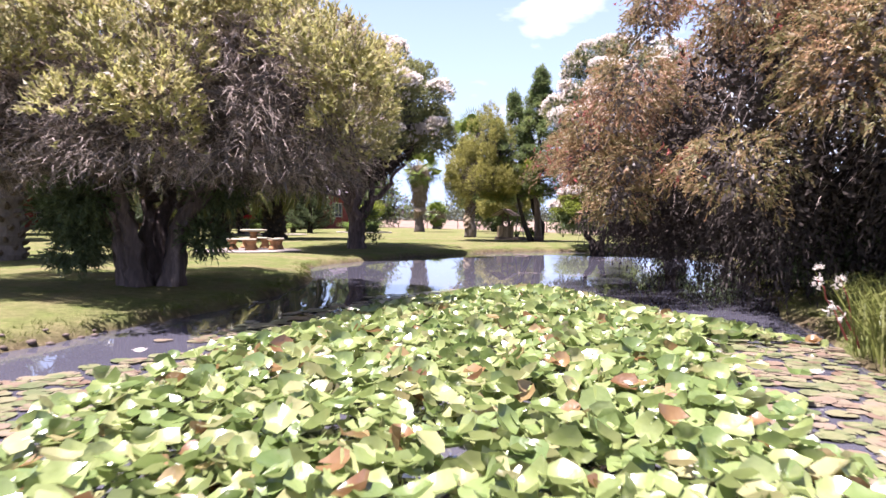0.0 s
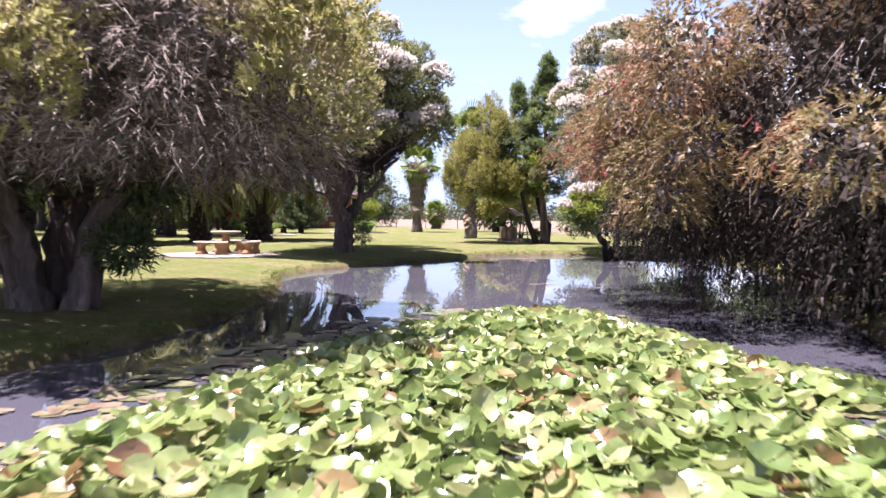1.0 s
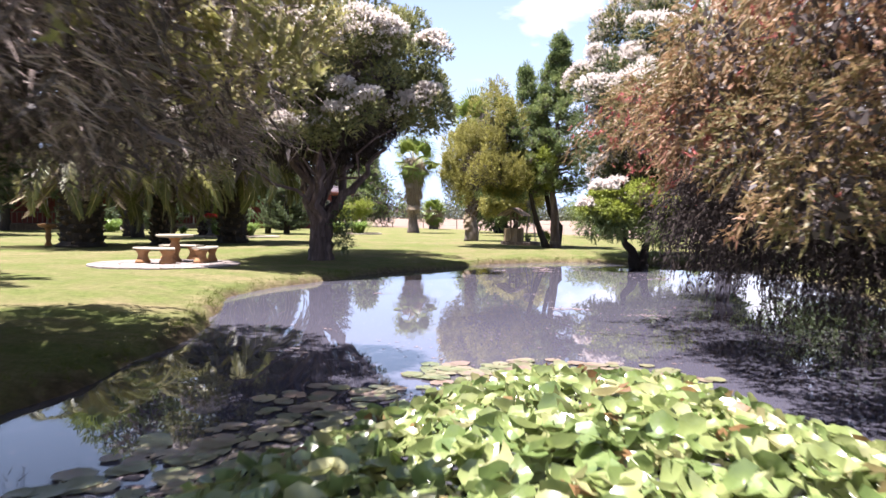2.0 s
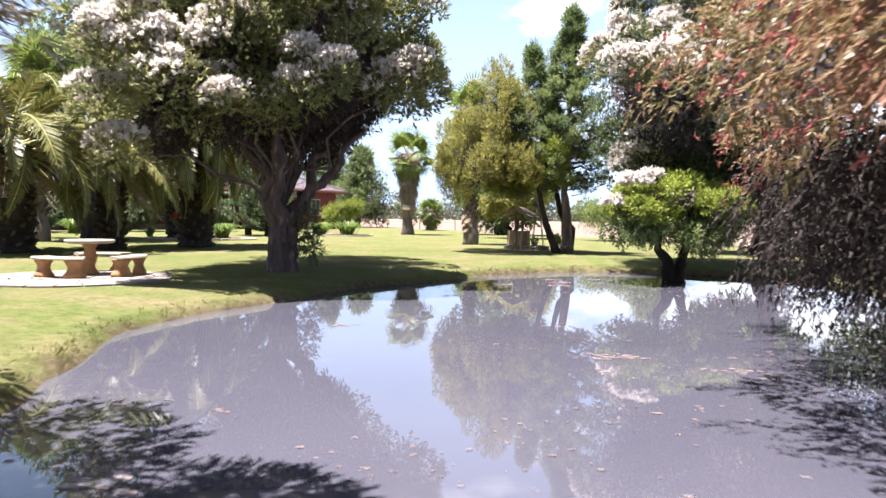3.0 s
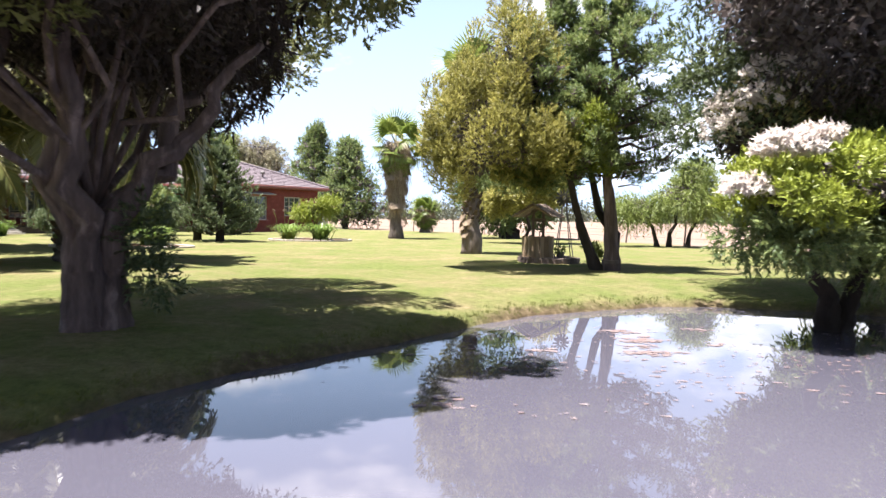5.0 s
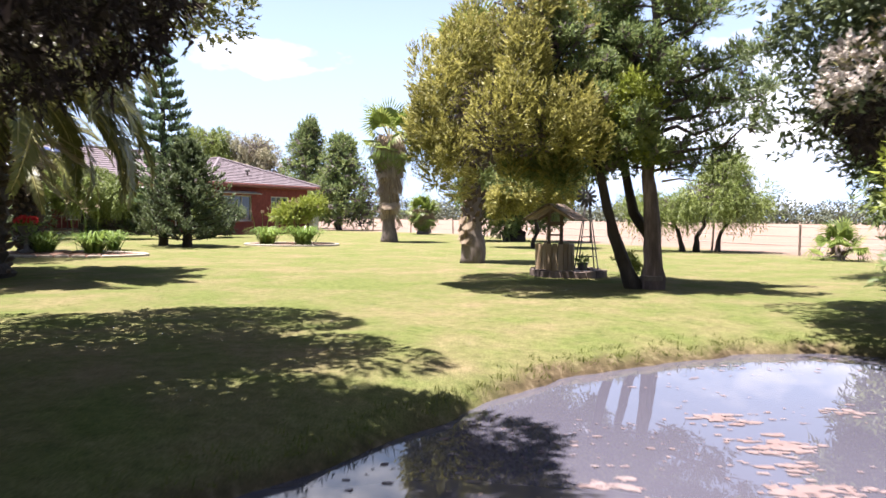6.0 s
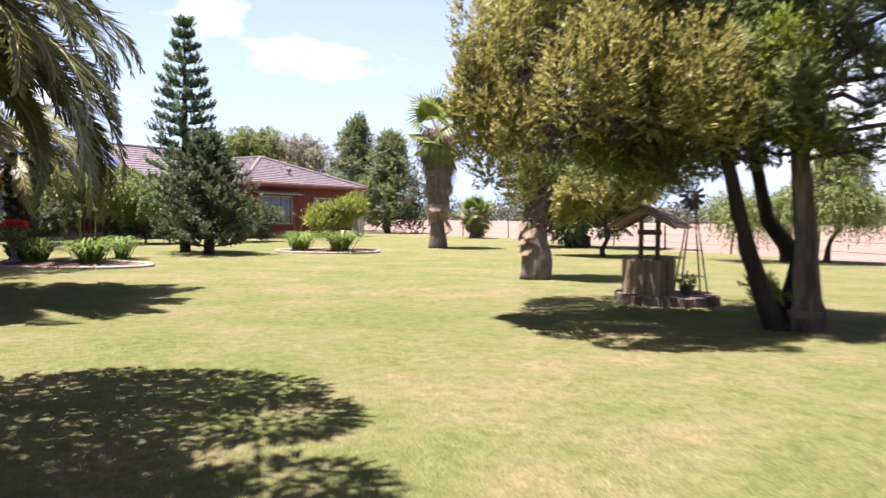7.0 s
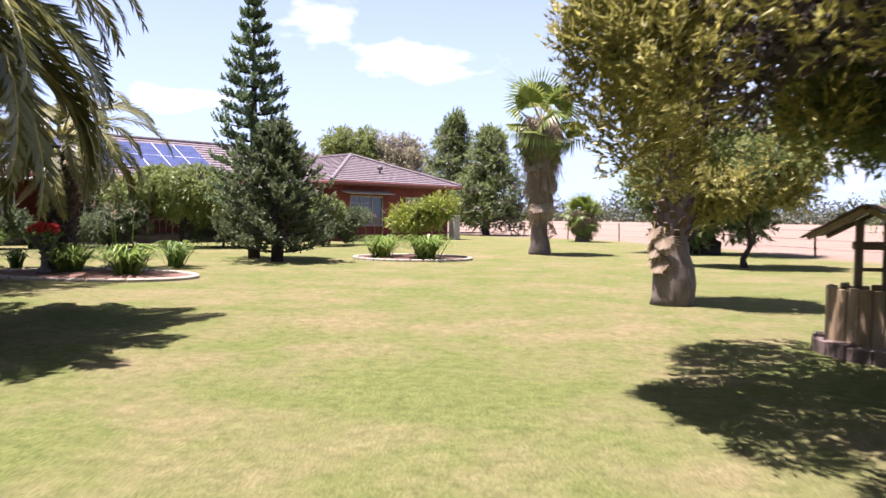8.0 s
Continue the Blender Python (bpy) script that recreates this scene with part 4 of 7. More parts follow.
for q in DEAD_TWIG:
    child("dead_branch", mesh_of("dead_branch", *tube(finer(q), taper(0.022, 0.007, 3 * len(q) - 2), 6), TWIG), tall_pine, "bare pale dead branch")
conifer("pine_tree", (4.75, 36.6, 0), 43, "dark slender pine leaning towards the well", LEAF_PINE, bent((0.0, 0, -0.1), (-1.35, 0.1, 7.4), 0, 0.15, 10), 0.12,
        [(2.8, 0.9), (3.8, 1.2), (5.4, 0.85), (6.4, 0.45), (7.3, 0.1)], 46, 6500, (0.085, 0.026), 0.15, 0.3, 0.9, 0.17, (-0.25, 0.1), per=5, inner_n=1200)


def golden_shoots():
    rng = np.random.default_rng(47)
    sub = lumps([(-0.35, -0.1, 2.75, 0.7, 0.6, 0.40), (-0.15, -0.3, 3.3, 0.5, 0.5, 0.35), (-1.0, 0.0, 3.2, 0.55, 0.5, 0.4), (0.1, -0.2, 2.4, 0.3, 0.3, 0.2)], 22, 0.15, rng, 1.0, -0.6, 1.2)
    o, n = shell(sub, 2200, rng, 0.5)
    return sprays(o, n + np.array([0, 0, 1.0]), 11, 0.13, 0.07, 0.024, rng, 0.6)


def low_boughs():
    rng = np.random.default_rng(48)
    sub = lumps([(-1.3, 0.7, 3.5, 0.8, 0.9, 0.5), (-0.7, 0.9, 2.9, 0.7, 0.8, 0.45), (-1.6, 0.6, 2.8, 0.45, 0.6, 0.3), (-1.75, 1.1, 3.2, 0.5, 0.7, 0.6), (-2.0, 1.2, 2.6, 0.3, 0.5, 0.3), (-1.8, 0.8, 2.3, 0.45, 0.6, 0.28), (-1.3, 0.9, 2.15, 0.4, 0.5, 0.22), (-1.0, 2.1, 2.3, 0.8, 0.8, 0.36), (-0.4, 2.7, 2.5, 0.7, 0.7, 0.36), (-1.9, 2.5, 2.25, 0.8, 0.8, 0.32)], 20, 0.17, rng, 1.0, -0.8, 0.8)
    o, n = shell(sub, 3800, rng, 0.5)
    return sprays(o, n + np.array([0, 0, 0.3]), 11, 0.15, 0.08, 0.026, rng, 0.7)


GOLDEN = [(-2.6, -0.3, 3.2, 1.1, 1.2, 1.0), (-1.9, -0.3, 4.4, 0.8, 0.9, 0.9), (-2.0, -0.3, 3.0, 1.0, 1.2, 0.8), (-2.9, 0.3, 2.7, 0.8, 1.0, 0.6), (-2.4, 1.6, 2.7, 1.0, 1.3, 0.6), (-2.1, 0.2, 5.0, 0.75, 0.9, 0.8)]


def golden_crown():
    """The leaning pine's broad left side: upright golden plumes from low over the well to the top."""
    rng = np.random.default_rng(46)
    sub, _ = skin(GOLDEN, 92, 0.27, rng, 1.9, -0.8, push=1.05)
    o, n = shell(sub, 12500, rng, 0.6)
    return sprays(o, n * 1.2 + np.array([0, 0, 0.9]), 10, 0.15, 0.068, 0.023, rng, 0.6)


# its core foliage is browned to imitate shade between the golden plumes
conifer("pine_tree", (4.05, 35.3, 0), 44, "leaning olive-green pine with golden side shoots and a curved trunk", LEAF_PINE,
        [(0.15, 0, -0.1), (0.0, 0, 0.25), (-0.22, 0.02, 0.8), (-0.42, 0.03, 1.5), (-0.6, 0.05, 2.3), (-1.0, 0.0, 3.3), (-1.4, -0.1, 4.2), (-1.6, -0.1, 5.0), (-1.7, -0.1, 5.8)], 0.13,
        [(2.4, 1.2), (3.2, 1.5), (4.2, 1.2), (5.0, 0.7), (5.7, 0.1)], 40, 4200, (0.075, 0.024), 0.15, 0.3, 0.9, 0.16, (-0.2, 0.0), per=6, inner_n=1700,
        extra=[("golden_crown", golden_crown(), LEAF_CYPRESS, "golden-olive upright foliage"), ("core_foliage", core(GOLDEN, 4500, np.random.default_rng(49), 0.8, 0.12), LEAF_BROWN_SHADE, "inner foliage, browned to paint its shade"), ("golden_shoot", golden_shoots(), LEAF_SHRUB, "yellow-green side shoots"), ("low_bough", low_boughs(), LEAF_PINE, "dark olive lower boughs")])
plain_tree("pine_sucker", (4.28, 36.0, 0), 45, [(0, 0, 0.28, 0.16, 0.16, 0.22), (-0.12, 0, 0.5, 0.1, 0.1, 0.18)], "yellow-green young shoot at the foot of the pines", LEAF_SHRUB, [bent((0, 0, -0.05), (-0.1, 0, 0.55), 0, 0.2, 5)], 0.012, 260, 0.09, 8, (0.06, 0.02), 0.08, 0.6, category="shrub", fork=0.1, inner_n=40)


# dark undergrowth added on the bank to block bright gaps under the bottlebrush
for k, (ux, uy, ur) in enumerate([(8.4, 17.8, 1.2), (7.6, 15.6, 1.1), (9.4, 20.6, 1.4), (10.3, 23.6, 1.5), (7.0, 13.0, 1.0), (6.6, 11.2, 0.8), (10.6, 26.6, 1.5), (9.3, 15.6, 1.6), (8.4, 12.2, 1.5)]):
    plain_tree("bank_screen_shrub", (ux, uy, -0.05), 50 + k, [(0, 0, ur * 0.75, ur, ur, ur * 0.8), (0.5 * ur, 0.2, ur * 1.1, ur * 0.7, ur * 0.7, ur * 0.7)], "dense dark shrub added on the pond bank to block light", LEAF_MEL,
               [bent((0, 0, -0.2), (0.1, 0, ur), 0, 0.3, 5)], 0.07, 1300, 0.36, 14, (0.13, 0.05), 0.2, 0.3, category="shrub", fork=0.3, inner_n=1200)

# ---- palms ----
def feather_frond(seed, length=3.3, arch=1.5, pairs=62, leaflet=0.46, rise=0.9):
    """A date palm frond along +x from its foot, arching over and hanging; returns rib and leaflets."""
    rng = np.random.default_rng(seed)
    t = np.linspace(0, 1, 14)
    ang = rise - (rise + arch) * t ** 1.15
    seg = length / 13
    x, z = np.concatenate([[0], np.cumsum(np.cos(ang[:-1]) * seg)]), np.concatenate([[0], np.cumsum(np.sin(ang[:-1]) * seg)])
    y = 0.12 * rng.normal() * t ** 2
    path = np.stack([x, y, z], 1)
    rib = tube(path, taper(0.035, 0.006, 14), 5, 0, rng)
    tt = np.linspace(0.14, 0.995, pairs)
    foot = np.stack([np.interp(tt, t, path[:, k]) for k in range(3)], 1)
    a = np.interp(tt, t, ang)
    fwd = np.stack([np.cos(a), np.zeros(pairs), np.sin(a)], 1)
    upv = np.stack([-np.sin(a), np.zeros(pairs), np.cos(a)], 1)
    lens = leaflet * np.sin(np.clip(tt * 1.05, 0, 1) * math.pi * 0.9 + 0.18) ** 0.6
    out = []
    for s in (-1, 1):
        w = fwd * 0.75 + np.array([0, s, 0]) * 0.75 + upv * (0.25 + rng.normal(0, 0.12, (pairs, 1))) + rng.normal(0, 0.07, (pairs, 3)) + np.array([0, 0, -0.22])
        out.append(kites(foot, w, lens * (0.9 + 0.2 * rng.random(pairs)), np.full(pairs, 0.045), rng, upv))
    return rib, np.concatenate(out)


def vf_with_quads(name, vf, quads, mats):
    """One mesh from a stem and its leaflets, with a material for each."""
    v, f = vf
    n = len(v)
    verts = [tuple(p) for p in v] + [tuple(p) for p in quads.reshape(-1, 3)]
    faces = list(f) + [(n + 4 * i, n + 4 * i + 1, n + 4 * i + 2, n + 4 * i + 3) for i in range(len(quads))]
    me = bpy.data.meshes.new(name)
    me.from_pydata(verts, [], faces)
    for m in mats:
        me.materials.append(m)
    me.polygons.foreach_set("material_index", [0] * len(f) + [1] * len(quads))
    me.update()
    return me


FROND_STEM = rough_material("frond_rib", [(0.20, 0.20, 0.06), (0.32, 0.29, 0.11), (0.42, 0.36, 0.18)], 5.0, 0.6, 0.2, 40.0)
FRONDS = [vf_with_quads("frond", *feather_frond(60 + k, 3.3 + 0.25 * (k % 2), 1.35 + 0.2 * k, 92, 0.50, 0.95 - 0.28 * k), (FROND_STEM, LEAF_PHOENIX)) for k in range(5)]
DRY_FRONDS = [vf_with_quads("frond", *feather_frond(70 + k, 2.6, 0.55, 46, 0.34, -0.75), (FROND_STEM, LEAF_DEAD)) for k in range(2)]


STUB = mesh_of("leaf_base", *tube([(0, 0, 0), (0.045, 0, 0.07), (0.06, 0, 0.17)], [0.085, 0.06, 0.028], 5, 0.1), BARK_HUSK)
PLATE = mesh_of("leaf_base", [(0, -0.07, 0), (0, 0.07, 0), (0.2, 0.042, 0), (0.2, -0.042, 0), (0, -0.07, 0.03), (0, 0.07, 0.03), (0.2, 0.042, 0.03), (0.2, -0.042, 0.03)],
                [(3, 2, 1, 0), (4, 5, 6, 7), (0, 4, 7, 3), (1, 2, 6, 5), (3, 7, 6, 2)], BARK_HUSK)


def date_palm(place, seed, trunk_h, r, label, count=44, dry=10, scale=1.0, lean=(0, 0), bark=BARK_DARK):
    rng = np.random.default_rng(seed)
    palm = thing("date_palm", place, label, "palm")
    p = np.array([(lean[0] * t, lean[1] * t, -0.1 + (trunk_h + 0.1) * t) for t in np.linspace(0, 1, 22)])
    rad = [r * (1.12 if i < 2 else 1.0) * (1.0 + (0.10 if i % 2 else -0.03)) for i in range(22)]
    v, f = tube(p, rad, 16, 0.06, rng)
    child("trunk", mesh_of("trunk", v, f, bark), palm, "trunk studded with old leaf bases")
    for k in range(120):
        a, z = k * 2.399, 0.1 + (trunk_h - 0.1) * k / 120
        q = np.array([lean[0], lean[1]]) * z / trunk_h
        foot = np.array([q[0] + math.cos(a) * r * 0.92, q[1] + math.sin(a) * r * 0.92, z])
        child("leaf_base", STUB, palm, "brown stub of a cut frond" if k == 0 else "", Matrix.Translation(foot) @ pose(0, 0, 0, 0, 48 + rng.normal(0, 5), math.degrees(a)) @ Matrix.Scale(0.9 + 0.3 * rng.random(), 4))
    for k in range(count):
        tier = k / count
        a = k * 2.39996 + rng.normal(0, 0.12)
        which = min(4, int(tier * 4.3))
        tip = rng.normal(0, 5)
        m = Matrix.Translation((lean[0], lean[1], trunk_h + 0.25 - 0.4 * tier)) @ pose(0, 0, 0, rng.normal(0, 14), -14 + 12 * tier + tip, math.degrees(a)) @ Matrix.Translation((r * 0.5, 0, 0)) @ Matrix.Scale(scale * (0.88 + 0.2 * rng.random()), 4)
        child("frond", FRONDS[which], palm, "", m)
    for k in range(dry):
        a = k * 2.39996 + 1
        m = Matrix.Translation((lean[0], lean[1], trunk_h - 0.15)) @ pose(0, 0, 0, 0, rng.normal(0, 5), math.degrees(a)) @ Matrix.Translation((r * 0.6, 0, 0)) @ Matrix.Scale(scale * (0.8 + 0.2 * rng.random()), 4)
        child("dry_frond", DRY_FRONDS[k % 2], palm, "straw-coloured dead frond" if k == 0 else "", m)
    return palm


def fan_leaf(seed, stalk=0.75, blade=0.8, blades=26, droop=0.5):
    rng = np.random.default_rng(seed)
    path = np.stack([np.linspace(0, stalk, 6), np.zeros(6), 0.12 * np.sin(np.linspace(0, 1, 6) * 2.2)], 1)
    rib = tube(path, taper(0.022, 0.012, 6), 5, 0, rng)
    end = path[-1]
    a = np.linspace(-1.9, 1.9, blades)
    w = np.stack([np.cos(a), np.sin(a), 0.25 - 0.25 * np.abs(a)], 1)
    foot = np.tile(end, (blades, 1))
    L = blade * (1.0 - 0.10 * np.abs(a)) * (0.9 + 0.2 * rng.random(blades))
    mid = foot + unit(w) * (L * 0.62)[:, None]
    inner = kites(foot, w, L * 1.0, np.full(blades, 0.10), rng, np.array([0, 0, 1.0]))
    inner[:, 2] = mid
    inner[:, 1] = inner[:, 1] * 0.3 + (foot + unit(w) * (L * 0.5)[:, None] + unit(np.cross(unit(w), [0, 0, 1.0])) * 0.06) * 0.7
    inner[:, 3] = inner[:, 3] * 0.3 + (foot + unit(w) * (L * 0.5)[:, None] - unit(np.cross(unit(w), [0, 0, 1.0])) * 0.06) * 0.7
    tipway = w * 0.6 + np.array([0, 0, -droop * 1.2])
    tips = kites(foot + unit(w) * (L * 0.5)[:, None], tipway, L * 0.6, np.full(blades, 0.055), rng, np.array([0, 0, 1.0]))
    return rib, np.concatenate([inner, tips])


FANS = [vf_with_quads("frond", *fan_leaf(80 + k, 0.85 - 0.1 * k, 0.85, 26, 0.3 + 0.4 * k), (FROND_STEM, LEAF_FAN)) for k in range(3)]
DEAD_FANS = [vf_with_quads("frond", *fan_leaf(90 + k, 0.6, 0.8, 18, 0.9), (FROND_STEM, LEAF_DEAD)) for k in range(2)]


def fan_palm(place, seed, h, r_foot, r_top, label, fronds=30, skirt=0, skirt_low=2.0, scale=1.0, boots_from=None):
    rng = np.random.default_rng(seed)
    palm = thing("fan_palm", place, label, "palm")
    n = 26
    z = np.linspace(-0.08, h, n)
    rad = np.interp(z, [0, 0.25, h * 0.22, h * 0.5, h], [r_foot, r_foot * 0.97, r_foot * 0.66, r_top * 1.05, r_top]) * (1 + 0.03 * rng.normal(size=n))
    v, f = tube([(0.03 * math.sin(k), 0.02 * math.cos(k * 1.3), zz) for k, zz in enumerate(z)], rad, 18, 0.03, rng)
    child("trunk", mesh_of("trunk", v, f, BARK_PALM, True), palm, "grey fibrous trunk swelling at the foot")
    if boots_from is not None:
        count = int((h - boots_from) * 42)
        for k in range(count):
            zz = boots_from + (h - boots_from) * k / count
            a = k * 2.399
            rr = float(np.interp(zz, z, rad))
            foot = np.array([math.cos(a) * rr * 0.9, math.sin(a) * rr * 0.9, zz])
            child("leaf_base", PLATE, palm, "brown stub of an old leaf" if k == 0 else "", Matrix.Translation(foot) @ pose(0, 0, 0, rng.normal(0, 12), -52 + rng.normal(0, 9), math.degrees(a)) @ Matrix.Scale(0.85 + 0.5 * rng.random(), 4))
    for k in range(fronds):
        tier = k / fronds
        a = k * 2.39996
        pitch = -80 + 150 * tier ** 1.0 + rng.normal(0, 8)
        m = Matrix.Translation((0, 0, h - 0.15 * tier)) @ pose(0, 0, 0, rng.normal(0, 18), pitch, math.degrees(a)) @ Matrix.Scale(scale * (0.85 + 0.3 * rng.random()), 4)
        child("frond", FANS[min(2, int(tier * 3))], palm, "", m)
    if skirt > 8:
        m = skirt * 34
        zz = skirt_low + (h - skirt_low) * rng.random(m) ** 0.8
        a = rng.random(m) * 2 * math.pi
        rr = np.interp(zz, z, rad) + 0.04 + (0.08 + 0.30 * (zz - skirt_low) / (h - skirt_low)) * rng.random(m)
        foot = np.column_stack([np.cos(a) * rr, np.sin(a) * rr, zz + 0.35])
        out = 0.06 + 0.42 * ((zz - skirt_low) / (h - skirt_low)) ** 1.5
        way = np.column_stack([np.cos(a) * out, np.sin(a) * out, -np.ones(m)]) + rng.normal(0, 0.10, (m, 3))
        child("frond_skirt", quads_mesh("frond_skirt", blades(foot, way, (0.6 + 0.5 * rng.random(m)) * min(scale, 1.2), np.full(m, 0.055), rng), LEAF_DEAD), palm, "thick hanging skirt of straw-coloured dead fronds")
    for k in range(skirt // 6):
        a, zz = k * 2.39996, skirt_low + (h - skirt_low) * (k / max(skirt // 6, 1))
        rr = float(np.interp(zz, z, rad))
        m = Matrix.Translation((math.cos(a) * rr, math.sin(a) * rr, zz)) @ pose(0, 0, 0, rng.normal(0, 15), 72 + rng.normal(0, 7), math.degrees(a)) @ Matrix.Scale(scale * (0.6 + 0.25 * rng.random()), 4)
        child("dry_frond", DEAD_FANS[k % 2], palm, "hanging straw-coloured dead frond" if k == 0 else "", m)
    return palm


tall_palm = fan_palm((1.36, 42.3, 0), 101, 5.6, 0.37, 0.19, "tall fan palm with a swollen grey trunk on the lawn", 30, 24, 3.4, 1.0, 1.05)
fan_palm((-2.33, 57.9, 0), 102, 5.0, 0.42, 0.22, "fan palm with a thick skirt of dead fronds", 22, 60, 1.7, 1.3)
fan_palm((-1.3, 74.2, 0), 103, 1.5, 0.42, 0.36, "young fan palm with a stubby dark trunk", 26, 14, 0.8, 0.95, 0.2)
fan_palm((13.45, 45.7, 0), 104, 0.3, 0.2, 0.18, "small young fan palm near the fence", 18, 4, 0.15, 0.72, 0.1)
fan_palm((-15.6, 38.5, 0), 105, 6.2, 0.42, 0.25, "tall fan palm among the shaded date palms", 34, 40, 3.0, 1.1, 1.0)

date_palm((-12.6, 44.6, 0), 111, 3.0, 0.30, "date palm with a shaded trunk beside the strap-leaved bed", 38, 8, 0.8)
date_palm((-8.5, 35.9, 0), 112, 3.9, 0.5, "broad date palm with long arching feather fronds drooping over the lawn", 100, 12, 1.12)
date_palm((-10.3, 33.3, 0), 113, 2.9, 0.36, "date palm with a slim shaded trunk", 36, 14, 0.95)
date_palm((-12.0, 30.7, 0), 114, 3.0, 0.62, "broad date palm with low arching fronds", 46, 10, 1.1)
date_palm((-15.5, 42.5, 0), 115, 3.6, 0.40, "date palm in the shade near the house", 38, 10, 1.0)
date_palm((-10.3, 17.3, 0), 116, 4.6, 0.33, "date palm with a rough grey trunk on open lawn", 40, 16, 1.0, bark=BARK_PALM)

for k, (a, zz) in enumerate([(195, 1.05), (215, 1.2), (178, 1.25), (240, 1.35), (160, 1.3), (205, 1.5), (228, 0.95)]):
    child("dry_frond", DEAD_FANS[k % 2], tall_palm, "", Matrix.Translation((math.cos(radians(a)) * 0.27, math.sin(radians(a)) * 0.27, zz)) @ pose(0, 0, 0, 0, 80, a) @ Matrix.Scale(0.42, 4))

# ---- trees near the house and along the fence ----
def norfolk_pine(place, h, seed, wide=1.0, label="tiered Norfolk pine rising above the house roof", tiers=21, low=1.6, mat=LEAF_NORFOLK):
    rng = np.random.default_rng(seed)
    tree = thing("norfolk_pine", place, label, "tree")
    v, f = tube([(0, 0, -0.1), (0, 0, h * 0.5), (0, 0, h)], [0.2, 0.11, 0.02], 9)
    child("trunk", mesh_of("trunk", v, f, BARK_DARK, True), tree)
    zs = np.linspace(low, h - 0.25, tiers)
    for i, z in enumerate(zs):
        reach = float(np.interp(z / h, [0.1, 0.3, 0.6, 1.0], [1.9, 1.8, 1.3, 0.18])) * wide
        arms = 7 if reach > 0.7 else 5
        pieces, leaf = [], []
        for k in range(arms):
            a = 2 * math.pi * k / arms + i * 0.7 + rng.normal(0, 0.1)
            L = reach * (0.85 + 0.25 * rng.random())
            d = np.array([math.cos(a), math.sin(a), 0.0])
            t = np.linspace(0, 1, 6)
            p = np.outer(t * L, d)
            p[:, 2] = z + 0.12 * L * (-0.4 * t + 2.2 * t * t)
            pieces.append(tube(p, taper(0.03, 0.008, 6), 4))
            m = 24
            tt = 0.25 + 0.75 * rng.random(m)
            o = np.stack([np.interp(tt, t, p[:, j]) for j in range(3)], 1)
            side = np.array([-d[1], d[0], 0]) * np.sign(rng.normal(size=(m, 1)))
            w = d * 0.45 + side * 0.5 + np.array([0, 0, 0.8])
            leaf.append(sprays(o + rng.normal(0, 0.05, o.shape), w, 12, 0.20, 0.10, 0.06, rng, 0.55))
        ob = child("branch_tier", quads_mesh("branch_tier", np.concatenate(leaf), mat), tree)
        child("branch_ring", mesh_of("branch_ring", *join(pieces), BARK_DARK), ob)


norfolk_pine((-10.95, 51.2, 0), 8.4, 121, 0.80, "tall tiered Norfolk pine rising above the house roof", 16)
norfolk_pine((-9.5, 49.9, 0), 4.2, 122, 1.0, "dark young Norfolk pine standing on the lawn", 16, 0.3, LEAF_MEL)
# small tree with a round vine-green crown before the verandah
plain_tree("weeping_tree", (-17.2, 57.0, 0), 123, [(0, 0, 2.5, 1.6, 1.5, 0.9), (-1.5, -0.6, 2.2, 1.3, 1.2, 0.8), (1.3, 0.4, 2.0, 1.1, 1.1, 0.9)], "small bright green weeping tree before the verandah", LEAF_VINE, [bent((0, 0, -0.1), (0, 0, 2.4), 0, 0.3, 6)], 0.11, 6300, 0.4, 14, (0.15, 0.05), 0.35, -0.3, 0.5, fork=1.0)
plain_tree("garden_shrub", (-12.4, 60.5, 0), 124, [(0, 0, 1.55, 0.75, 0.7, 0.65)], "round bright green garden shrub", LEAF_VINE, [bent((0, 0, -0.1), (0, 0, 1.3), 0, 0.2, 5)], 0.05, 900, 0.26, 12, (0.13, 0.05), 0.2, 0.2, category="shrub", fork=0.5)
conifer("deodar_cedar", (-9.2, 86.0, 0), 125, "soft green deodar cedar with drooping tiers", LEAF_PINE, bent((0, 0, -0.1), (0.2, 0, 8.2), 0, 0.1, 9), 0.24, [(0.9, 3.6), (2.6, 3.9), (4.6, 2.7), (6.6, 1.3), (8.1, 0.2)], 64, 4600, (0.22, 0.08), 0.4, -0.12, 0.0, 0.5, (0.15, 0), per=6, inner_n=2600)
conifer("cedar_tree", (-13.2, 93.0, 0), 126, "dark green cedar behind the house", LEAF_PINE, bent((0, 0, -0.1), (0, 0, 10.4), 0, 0.1, 9), 0.27, [(1.6, 3.2), (4.4, 3.3), (7.0, 2.1), (9.0, 1.1), (10.3, 0.2)], 64, 4600, (0.22, 0.08), 0.36, 0.3, 0.8, 0.5, per=6, inner_n=2600)
